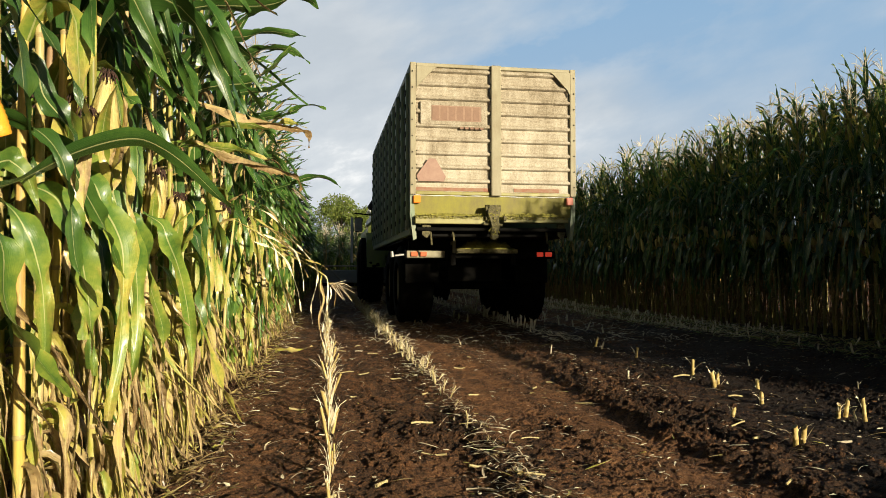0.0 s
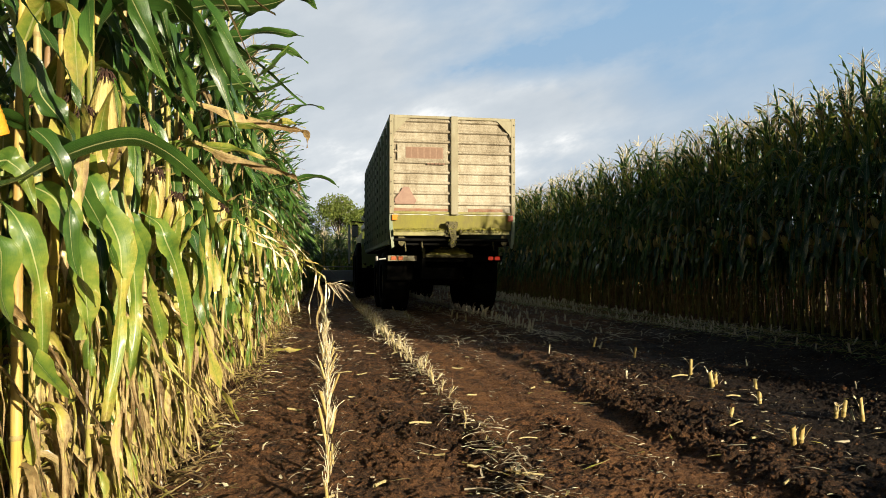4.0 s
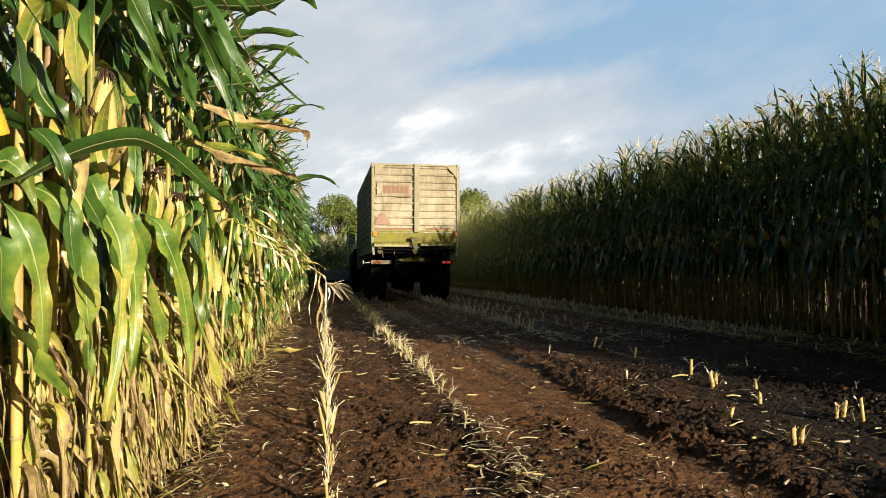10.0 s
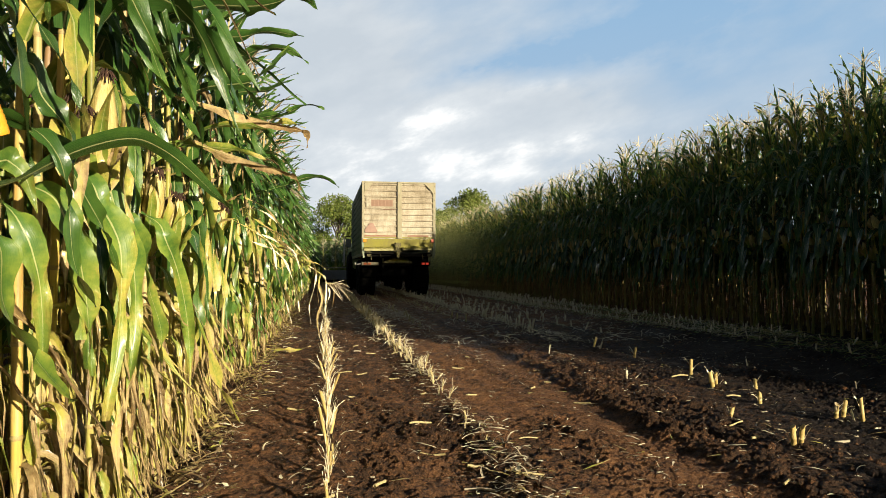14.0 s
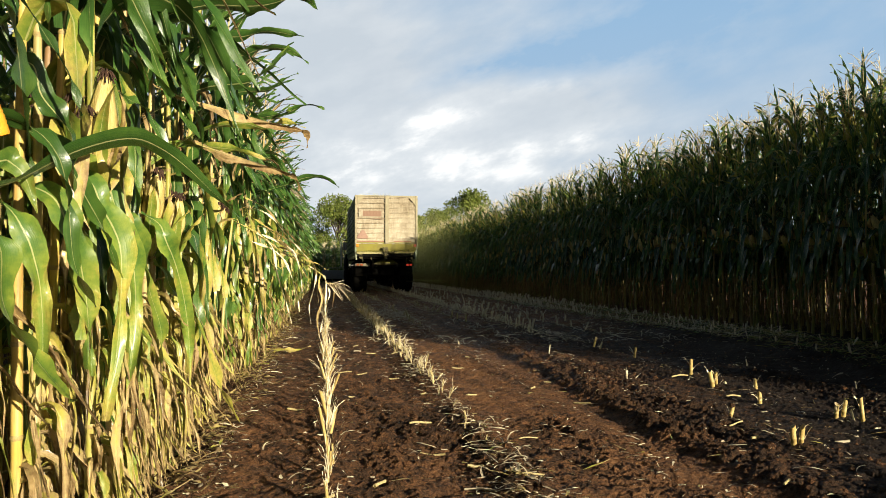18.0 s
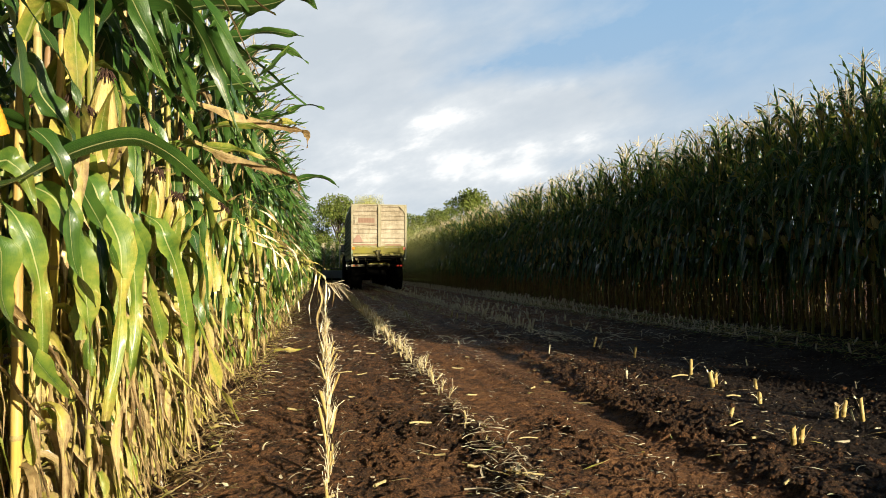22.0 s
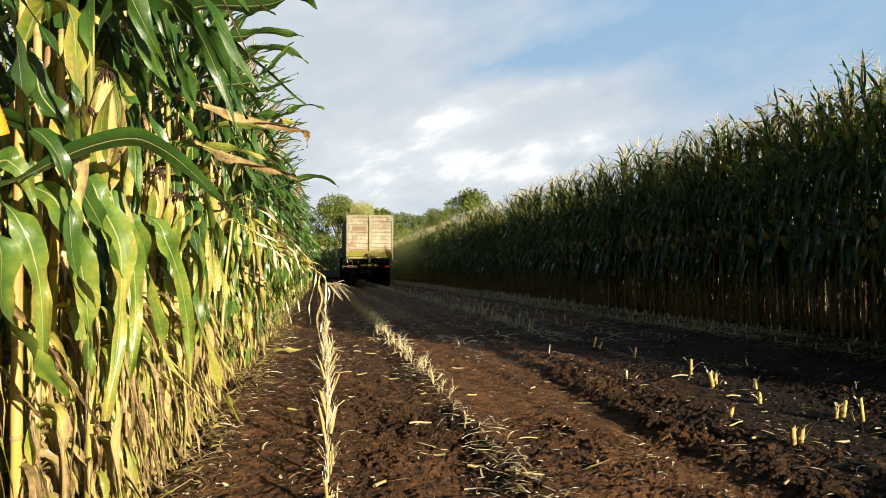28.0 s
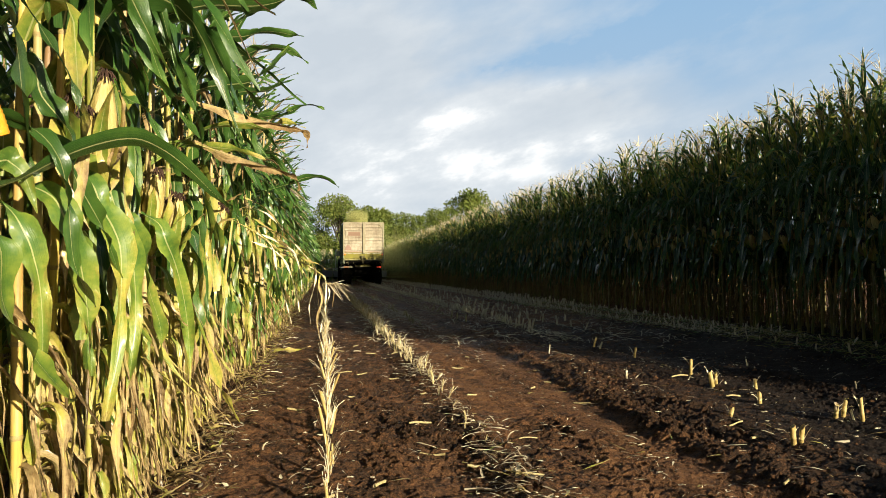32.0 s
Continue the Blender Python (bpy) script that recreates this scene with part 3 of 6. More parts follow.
def soil_form(x, y):
    """Height of the soil and how loose it is (0 pressed, 1 turned), for arrays of places."""
    near = np.clip(1.6 - np.abs(x - 2.5) / 6, 0, 1) * np.clip((y - 1.7) / 0.4, 0, 1)
    far = np.clip(1 - (y - 30) / 50, 0.15, 1)
    h = ground_z(x, y)
    xs = x + 0.10 * vnoise(y * 0.35, x * 0 + 9, 1) + 0.05 * vnoise(y * 1.1, x * 0 + 3, 2) + 0.05 * vnoise(x * 4, y * 4, 0)
    loose = np.clip(0.80 + 1.1 * vnoise(x * 1.6 + 3, y * 1.1, 2) + 0.5 * vnoise(x * 5, y * 3, 1), 0.25, 1.15)
    loose = loose * (1 - 0.45 * np.exp(-((x + 0.30) / 0.28) ** 4))
    for c, w, d, sp, lh, sl, y0, y1 in WHEEL_TRACKS:
        g = np.exp(-((xs - c) / w) ** 6) * np.clip((y - y0) / 0.6, 0, 1) * np.clip((y1 - y) / 0.6, 0, 1)
        firm = g * np.clip(0.95 + 1.5 * vnoise(x * 2.3 + c, y * 1.3, 3), 0.85 if c > 2.5 and y1 < 9 else 0.15, 1)
        lug = np.abs(np.sin((y + (xs - c) * sl + 0.05 * vnoise(x * 3, y * 3, 1)) * np.pi / sp)) ** (0.35 if lh > 0.03 else 0.6)
        h = h - d * g * near + lh * (lug - 0.6) * firm * near
        loose = loose * (1 - 0.93 * firm)
        if d > 0.02:
            rim = np.exp(-((xs - c - w * 1.45) / (w * 0.55)) ** 2) + 0.5 * np.exp(-((xs - c + w * 1.35) / 0.10) ** 2)
            h = h + 0.35 * d * rim * near * np.clip(0.8 + 1.5 * vnoise(x * 4, y * 3, 3), 0.1, 2)
            loose = np.maximum(loose, 0.9 * np.clip(rim, 0, 1))
    for c in ROWS_CUT:
        h = h + 0.020 * np.exp(-((x - c) / 0.10) ** 2)
    # looseness fades beyond y = 8.5, which also makes the far soil paler
    loose = loose * (1 - 0.7 * np.clip((y - 8.5) / 6, 0, 1))
    # the bank of heaved clods beside the deep wheel track
    bank = np.exp(-((xs - 2.16) / 0.26) ** 4)
    h = h + (0.03 * vnoise(x * 0.8, y * 0.5, 0) + 0.020 * vnoise(x * 2.6, y * 2.2, 1) + 0.012 * vnoise(x * 7, y * 7, 2)) * near * far
    lumps = 0.26 * clod_noise(x, y, 0.12, 0, 0.30 * bank + 0.03 * (loose > 0.7)) * np.clip((30 - y) / 10, 0, 1)
    lumps = lumps + 0.24 * clod_noise(x + 3.3, y, 0.070, 1, 0.06 + 0.22 * loose + 0.2 * bank) * loose * np.clip((17 - y) / 6, 0, 1)
    lumps = lumps * np.clip((x + 0.72) / 0.2, 0, 1) * (1 - 0.8 * np.exp(-((x + 0.30) / 0.30) ** 4))
    lumps = lumps + 0.42 * clod_noise(x, y + 7.7, 0.043, 2, 0.15 + 0.30 * loose) * (0.22 + 0.78 * loose) * np.clip((13 - y) / 4, 0, 1)
    lumps = lumps + 0.75 * clod_noise(x + 5.1, y + 1.7, 0.026, 3, 0.6) * (0.26 + 0.74 * loose) * np.clip((8 - y) / 2.5, 0, 1)
    lumps = lumps + (0.012 * vnoise(x * 13, y * 11, 3) + 0.011 * vnoise(x * 26, y * 24, 0) + 0.014 * vnoise(x * 52 + 7, y * 50, 1)) * (0.30 + 0.70 * loose) * np.clip((13 - y) / 5, 0, 1)
    return h + lumps * near, loose


def stretch_axis(marks):
    """Grid lines: (from, step, growth) stretches that follow one another."""
    out = [marks[0][0]]
    for (x0, st, gr), (x1, _, _) in zip(marks[:-1], marks[1:]):
        step = st
        while out[-1] + step < x1:
            out.append(out[-1] + step)
            step *= gr
        out.append(x1)
    return np.array(out)


GRID_X = stretch_axis([(-2500, 1240, 1.0), (-100, 40, 1.0), (-12, 1.0, 1.0), (-2, 0.12, 1.0), (-0.75, 0.0115, 1.0), (3.3, 0.0125, 1.022), (7.0, 0.2, 1.35), (2500, 0, 0)])
GRID_Y = stretch_axis([(-2500, 1240, 1.0), (-100, 40, 1.0), (-12, 1.0, 1.0), (0, 0.12, 1.0), (2.1, 0.0100, 1.0), (4.2, 0.0105, 1.0135), (26, 0.30, 1.12), (4000, 0, 0)])
SOIL_X, SOIL_Y = np.meshgrid(GRID_X, GRID_Y)
SOIL_Z, SOIL_LOOSE = soil_form(SOIL_X, SOIL_Y)


def soil_height(x, y, with_tilth=False):
    """Height of the finished soil sheet under a place."""
    i = min(max(int(np.searchsorted(GRID_X, x)) - 1, 0), len(GRID_X) - 2)
    j = min(max(int(np.searchsorted(GRID_Y, y)) - 1, 0), len(GRID_Y) - 2)
    u, v = (x - GRID_X[i]) / (GRID_X[i + 1] - GRID_X[i]), (y - GRID_Y[j]) / (GRID_Y[j + 1] - GRID_Y[j])
    a, b = SOIL_Z[j], SOIL_Z[j + 1]
    h = (a[i] * (1 - u) + a[i + 1] * u) * (1 - v) + (b[i] * (1 - u) + b[i + 1] * u) * v
    return (h, SOIL_LOOSE[j, i]) if with_tilth else h


def build_ground():
    # darker to the right, reaching further left near the eye, none beyond y = 12
    right_dark = np.clip((SOIL_X - 2.2 + 0.20 * np.clip(5.5 - SOIL_Y, 0, 3.2)) / 1.1, 0, 1) * np.clip(1.3 + 1.5 * vnoise(SOIL_X * 1.1, SOIL_Y * 0.6, 3), 0, 1) * np.clip((12 - SOIL_Y) / 5, 0, 1)
    st = np.stack([SOIL_LOOSE, right_dark], -1).reshape(-1, 2)
    v = np.stack([SOIL_X, SOIL_Y, SOIL_Z], -1).reshape(-1, 3)
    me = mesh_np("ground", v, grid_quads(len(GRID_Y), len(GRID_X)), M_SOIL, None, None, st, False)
    tagged(new("ground", me), "dark brown rutted field soil with clods and straw", "soil", kind="structure")


build_ground()


# ---------------------------------------------------------------- standing maize
def build_maize():
    r = random.Random(21)
    thing_recipes = [maize_recipe(r, 1.0, False, True) for _ in range(9)]
    shy_recipes = [maize_recipe(r) for _ in range(4)]
    for p in shy_recipes:
        p["cobs"] = []
    fresh_recipes = [maize_recipe(r, 1.0, True) for _ in range(6)]
    firsts = {}

    def plant(x, y, label, k, turn, sc):
        m = Matrix.LocRotScale((x, y, float(ground_z(x, y))), Euler((0, 0, turn)), None)
        if (k, label) not in firsts:
            ob = plant_thing((fresh_recipes if "green" in label else shy_recipes if k > 8 else thing_recipes)[k % 9], label)
            ob.scale = (sc,) * 3
            ob.matrix_basis = m @ Matrix.Diagonal((sc, sc, sc, 1))
            firsts[(k, label)] = ob
        else:
            ob = copy_thing(firsts[(k, label)], m)
            ob.scale = (sc,) * 3

    for x, y0, y1 in ((-0.78, 2.02, 6.6), (-1.49, 2.0, 6.6)):
        y = y0
        while y < y1:
            plant(x + r.uniform(-0.04, 0.04) - (0.09 if y < 3.4 else 0), y, "tall ripe maize plant with drying lower leaves and cobs", r.randrange(9) if x > -1 else 9 + r.randrange(4), r.gauss(0, 0.3) + (0 if y > 2.15 else 1.5), r.uniform(0.97, 1.08))
            y += r.uniform(0.12, 0.19)
    y = 6.0
    while y < 13.5:
        plant(6.66 + r.uniform(-0.04, 0.04), y, "tall green maize plant at the edge of the uncut field", r.randrange(6), row_turn(r), r.uniform(1.13, 1.23))
        y += r.uniform(0.11, 0.17)

    edge = [(x, y, z, TURN.gauss(0, 0.3), sc, lv) for x, y, z, _, sc, lv in row_spots(-0.74, 6.6, 84, 0.14)]
    tagged(new("maize_edge_row", field_mesh("maize_edge_row", edge, EDGE_TEMPLATES)), "edge row of ripe maize with hanging yellow leaves", "maize field", kind="stuff")
    left = row_spots(-1.49, 6.6, 84, 0.16) + row_spots(-0.76, -4, 1.3, 0.17, 2) + row_spots(-1.49, -4, 2.1, 0.17, 2)
    for x, gap in ((-2.24, 0.20), (-2.99, 0.30), (-3.74, 0.6), (-4.49, 0.6), (-5.24, 0.6), (-5.99, 0.6), (-6.74, 0.6)):
        left += row_spots(x, -4, 84, gap, 3)
    tagged(new("maize_field_left", field_mesh("maize_field_left", left)), "dense standing maize with yellowing lower leaves", "maize field", kind="stuff")
    right = row_spots(6.66, 13.5, 84, 0.13, None, 1.225) + row_spots(6.66, -0.6, 5.9, 0.13, 2, 1.17)
    for x, lv in ((7.41, 2), (8.16, 3), (8.91, 3)):
        right += row_spots(x, -0.6, 16, 0.12, lv, 1.22) + row_spots(x, 16, 84, 0.16, lv, 1.16)
    for x in (9.66, 10.41, 11.2, 12.0, 12.8):
        right += row_spots(x, -0.6, 84, 0.42, 3, 1.19)
    tagged(new("maize_field_right", field_mesh("maize_field_right", right, FRESH_TEMPLATES, M_STALK_GREEN, M_LEAF_GREEN)), "dense dark green standing maize with pale tassels", "maize field", kind="stuff")
    end = []
    for x in [0.03 + 0.75 * i for i in range(9)]:
        end += row_spots(x, 68, 80, 0.2, 3)
    tagged(new("maize_field_end", field_mesh("maize_field_end", end)), "uncut maize standing at the far end of the strip", "maize field", kind="stuff")


build_maize()


def ribbon(points, width, roll=0.0, roll2=None, dry=0.1, ran=0.5, wave=0.01, n=22, ncol=5, fold=0.25, ragged=0.0, seed=1, face=(0.0, 0.0, 1.0)):
    """A leaf laid along a few points of its midrib; face is the side it shows, roll turns it about the midrib, in radians."""
    p = np.asarray(points, float)
    t = np.linspace(0, len(p) - 1, n + 1)
    i = np.clip(t.astype(int), 0, len(p) - 2)
    u = (t - i)[:, None]
    ext = np.concatenate([[2 * p[0] - p[1]], p, [2 * p[-1] - p[-2]]])
    a, b, c, d = ext[i], ext[i + 1], ext[i + 2], ext[i + 3]
    q = 0.5 * (2 * b + (c - a) * u + (2 * a - 5 * b + 4 * c - d) * u ** 2 + (3 * b - a - 3 * c + d) * u ** 3)
    tan = np.gradient(q, axis=0)
    tan /= np.linalg.norm(tan, axis=1)[:, None]
    side = np.cross(tan, np.asarray(face, float))
    side /= np.linalg.norm(side, axis=1)[:, None] + 1e-6
    nrm = np.cross(side, tan)
    s = np.linspace(0, 1, n + 1)
    rl = roll + ((roll if roll2 is None else roll2) - roll) * s
    sd_ = side * np.cos(rl)[:, None] + nrm * np.sin(rl)[:, None]
    nn = np.cross(sd_, tan)
    g = np.random.default_rng(seed)
    w = width * np.minimum(1, 0.25 + 2.0 * s) * np.clip(1 - s ** 2.4, 0.02, 1) ** 0.95
    cols = np.linspace(-1, 1, ncol)
    jit = 1 + ragged * g.uniform(-1, 1, (n + 1, ncol))
    off = (fold * np.abs(cols)[None] * w[:, None] * 0.5) + (wave * np.sin(s * 15 + seed) + 0.5 * wave * np.sin(s * 31 + seed * 2.3))[:, None] * (cols * np.abs(cols))[None] + 0.4 * wave * np.sin(s * 9 + seed * 1.7)[:, None]
    v = q[:, None] + sd_[:, None] * (cols[None] * jit * w[:, None] * 0.5)[:, :, None] + nn[:, None] * off[:, :, None]
    bl = np.stack(np.broadcast_arrays((cols * 0.5 + 0.5)[None], s[:, None]), -1).reshape(-1, 2)
    st = np.broadcast_to(np.array([dry, ran]), (len(bl), 2))
    return v.reshape(-1, 3), grid_quads(n + 1, ncol), bl, st


def build_edge_plants():
    """Plants at the edge whose shape is plain to see: cobs in pale husks, an arching leaf, broken tops."""
    r = random.Random(91)

    def edge_plant(x, y, cobs, extra=(), bare=None):
        p = maize_recipe(r, 1.0, False, True)
        p["cobs"] = cobs
        p["lean"] = (0.01, 0.0)
        if bare:
            p["leaves"] = [lf for lf in p["leaves"] if lf["z"] > bare or lf["z"] < 0.35 or (lf["z"] < 0.85 and lf["dry"] > 0.5 and lf["width"] < 0.05)]
        ob = plant_thing(p, "ripe maize plant with pale husked cobs beside the strip")
        ob.location = (x, y, float(ground_z(x, y)))
        for e in extra:
            so = Soup()
            so.add(e[0] - np.array([x, y, float(ground_z(x, y))]), e[1], 0, e[2], e[3])
            link_part("leaf", so.mesh("leaf", [M_LEAF]), ob)
        return ob

    big = ribbon([(-0.620, 1.450, 1.019), (-0.614, 1.550, 1.046), (-0.546, 1.700, 1.133), (-0.469, 1.820, 1.184), (-0.415, 1.900, 1.174), (-0.361, 1.980, 1.133), (-0.300, 2.050, 1.069), (-0.242, 2.120, 1.009)], 0.066, 1.0, 0.5, 0.0, -0.3, 0.005, 34, seed=3)
    out = (0.55, -0.80, 0.15)

    def hang(x, pts, width, dry, ran=0.3, roll=0.0, roll2=None, seed=1, wave=0.016, ragged=0.05, face=out):
        """A leaf that leaves the stalk at x and hangs along pts."""
        p0 = np.array(pts[0])
        return ribbon([(x, p0[1] + 0.03, p0[2] + 0.10), (0.3 * x + 0.7 * p0[0], p0[1] + 0.01, p0[2] + 0.06), *pts], width, roll, roll2, dry, ran, wave, 34, 7, 0.35, ragged, seed, face)

    h1 = hang(-0.74, [(-0.56, 1.33, 0.90), (-0.56, 1.362, 0.807), (-0.55, 1.422, 0.725), (-0.54, 1.50, 0.646), (-0.53, 1.61, 0.575)], 0.052, 0.24, 0.3, 0.8, 1.0, 11)
    h0 = hang(-0.74, [(-0.58, 1.50, 0.93), (-0.57, 1.52, 0.868), (-0.57, 1.545, 0.80), (-0.57, 1.56, 0.70), (-0.58, 1.56, 0.62)], 0.055, 0.30, 0.8, 0.5, -0.4, 12)
    h7 = hang(-0.73, [(-0.57, 1.62, 1.11), (-0.56, 1.64, 1.03), (-0.55, 1.65, 0.93), (-0.54, 1.675, 0.857), (-0.52, 1.737, 0.772)], 0.036, 0.0, -0.2, 0.8, 0.2, 13)
    # leaf_a hangs in shadow; its low ran puts that darkness into the colour
    leaf_a = ribbon([(-0.70, 1.62, 1.47), (-0.679, 1.62, 1.429), (-0.653, 1.62, 1.319), (-0.633, 1.62, 1.21), (-0.621, 1.62, 1.06)], 0.085, 0.9, 1.1, 0.0, -0.6, 0.012, 26, seed=21, face=out)
    leaf_b = ribbon([(-0.70, 1.74, 1.34), (-0.659, 1.72, 1.325), (-0.642, 1.72, 1.265), (-0.602, 1.72, 1.215), (-0.575, 1.72, 1.165), (-0.588, 1.72, 1.11)], 0.070, -0.2, 0.9, 0.0, -0.2, 0.010, 26, seed=22, face=out)
    leaf_c = ribbon([(-0.70, 1.62, 1.50), (-0.638, 1.6, 1.436), (-0.596, 1.6, 1.377), (-0.561, 1.6, 1.312), (-0.535, 1.6, 1.258), (-0.513, 1.6, 1.192)], 0.030, 1.0, 0.6, 0.0, -0.5, 0.006, 26, seed=23, face=out)
    leaf_i = ribbon([(-0.74, 1.6, 1.06), (-0.674, 1.6, 1.09), (-0.652, 1.6, 1.084), (-0.624, 1.6, 1.055), (-0.600, 1.6, 0.98)], 0.06, 0.2, -0.4, 0.25, 0.6, 0.010, 22, seed=24, face=out)
    edge_plant(-0.76, 1.50, [], [big, h1, leaf_i], 1.9)
    edge_plant(-0.745, 1.66, [], [h0, h7, leaf_a, leaf_c], 1.7)
    h2 = hang(-0.70, [(-0.58, 1.70, 0.97), (-0.56, 1.731, 0.896), (-0.55, 1.766, 0.803), (-0.55, 1.786, 0.708), (-0.55, 1.798, 0.605)], 0.080, 0.27, 0.9, 0.15, 0.3, 14)
    h8 = hang(-0.70, [(-0.58, 1.76, 1.09), (-0.56, 1.834, 1.01), (-0.56, 1.927, 0.944), (-0.55, 2.032, 0.84)], 0.050, 0.1, 0.2, 0.6, 0.1, 15)
    edge_plant(-0.735, 1.90, [], [leaf_b, h2], 1.5)
    h3 = hang(-0.68, [(-0.58, 1.97, 1.03), (-0.56, 2.01, 0.97), (-0.55, 2.029, 0.902), (-0.55, 2.031, 0.763), (-0.55, 2.007, 0.613), (-0.56, 1.97, 0.46)], 0.090, 0.36, 1.0, 0.0, 0.35, 16)
    h3b = hang(-0.68, [(-0.58, 2.13, 0.99), (-0.56, 2.184, 0.889), (-0.55, 2.203, 0.755), (-0.55, 2.184, 0.623), (-0.56, 2.142, 0.50)], 0.070, 0.34, 0.9, 0.3, -0.2, 17)
    edge_plant(-0.66, 2.10, [(1.15, -0.5, 6, 0.27), (1.07, -1.5, 12, 0.24)], [h8, h3, h3b], 1.5)
    h4 = hang(-0.68, [(-0.58, 2.25, 0.99), (-0.56, 2.335, 0.891), (-0.56, 2.437, 0.78), (-0.55, 2.52, 0.66), (-0.56, 2.56, 0.54)], 0.070, 0.25, 0.7, 0.7, 0.1, 18)
    leaf_f = ribbon([(-0.70, 2.2, 1.30), (-0.66, 2.2, 1.345), (-0.613, 2.2, 1.382), (-0.565, 2.2, 1.367), (-0.52, 2.2, 1.335)], 0.055, 0.9, 0.6, 0.05, 0.2, 0.008, 22, seed=25, face=out)
    edge_plant(-0.727, 2.50, [(1.05, -0.8, 8, 0.24)], [h4, leaf_f], 1.55)
    h5 = hang(-0.68, [(-0.58, 2.74, 0.97), (-0.56, 2.827, 0.876), (-0.55, 2.945, 0.718), (-0.54, 3.0, 0.527), (-0.53, 2.97, 0.36)], 0.080, 0.32, 0.8, 0.1, -0.3, 19)
    edge_plant(-0.68, 2.90, [(1.02, -0.6, 10, 0.24), (0.95, 0.4, 14, 0.20)], [h5], 1.6)
    h6 = hang(-0.68, [(-0.60, 2.95, 0.79), (-0.55, 3.05, 0.70), (-0.51, 3.17, 0.54), (-0.47, 3.28, 0.36), (-0.42, 3.36, 0.24), (-0.375, 3.38, 0.15)], 0.046, 0.46, 0.5, 0.4, 0.9, 20)
    edge_plant(-0.672, 3.20, [(0.98, -0.4, 9, 0.21)], [h6], 1.6)
    for x, y in ((-0.725, 1.88), (-0.735, 2.05), (-0.745, 2.25), (-0.72, 2.42)):
        p = maize_recipe(r, 1.0, False, True)
        p["cobs"], p["lean"] = [], (0.0, 0.0)
        p["leaves"] = [lf for lf in p["leaves"] if lf["z"] > 1.0 or (lf["z"] < 0.40 and lf["dry"] > 0.6)][:26]
        plant_thing(p, "maize plant with a thick golden bare stalk").location = (x, y, float(ground_z(x, y)))
    ear = edge_plant(-0.80, 1.60, [], (), 1.9)
    n_, m_ = 40, 28
    zz = np.linspace(0, 1, n_)
    ang = np.linspace(0, 2 * np.pi, m_, endpoint=False)
    rad = 0.024 * np.sin(np.pi * (0.22 + 0.74 * zz)) ** 0.6
    bump_ = 1 + 0.10 * np.abs(np.sin(zz * 50))[:, None] * np.abs(np.sin(ang * 7))[None]
    ring = np.stack([rad[:, None] * bump_ * np.cos(ang), rad[:, None] * bump_ * np.sin(ang), np.broadcast_to(zz[:, None] * 0.17, (n_, m_))], -1).reshape(-1, 3)
    i_ = np.arange(n_ - 1)[:, None] * m_ + np.arange(m_)[None]
    j_ = np.arange(n_ - 1)[:, None] * m_ + (np.arange(m_) + 1)[None] % m_
    so = Soup()
    so.add(ring @ np.array(Euler((0.25, -0.35, 0)).to_matrix()).T + np.array([0.138, -0.03, 1.14]), np.stack([i_, j_, j_ + m_, i_ + m_], -1).reshape(-1, 4))
    link_part("bare_cob", so.mesh("bare_cob", [M_GRAIN]), ear, "bare cob with bright yellow grain")
    dry_a = ribbon([(-0.604, 2.650, 1.520), (-0.514, 2.800, 1.517), (-0.354, 2.950, 1.506), (-0.157, 3.100, 1.485), (-0.085, 3.150, 1.459), (-0.070, 3.150, 1.404)], 0.030, 0.5, 6.6, 0.80, 0.4, 0.010, 48, 7, 1.9, 0.40, 5)
    dry_b = ribbon([(-0.537, 3.000, 1.387), (-0.475, 3.050, 1.372), (-0.376, 3.150, 1.362), (-0.242, 3.300, 1.335), (-0.139, 3.420, 1.298), (-0.116, 3.450, 1.244)], 0.034, 0.4, 6.0, 0.76, 0.6, 0.011, 48, 7, 1.7, 0.40, 6)
    yel = ribbon([(-0.66, 3.1, 1.40), (-0.52, 3.3, 1.42), (-0.40, 3.42, 1.43), (-0.28, 3.5, 1.40)], 0.06, 0.8, 0.6, 0.45, 0.6, 0.008, 20, seed=7)
    far_leaf = ribbon([(-0.64, 6.2, 1.5), (-0.281, 6.2, 1.613), (-0.184, 6.2, 1.66), (-0.062, 6.2, 1.678), (0.046, 6.2, 1.65), (0.135, 6.2, 1.587)], 0.075, 0.9, 0.5, 0.0, 0.0, 0.006, 26, seed=8)
    reach = []
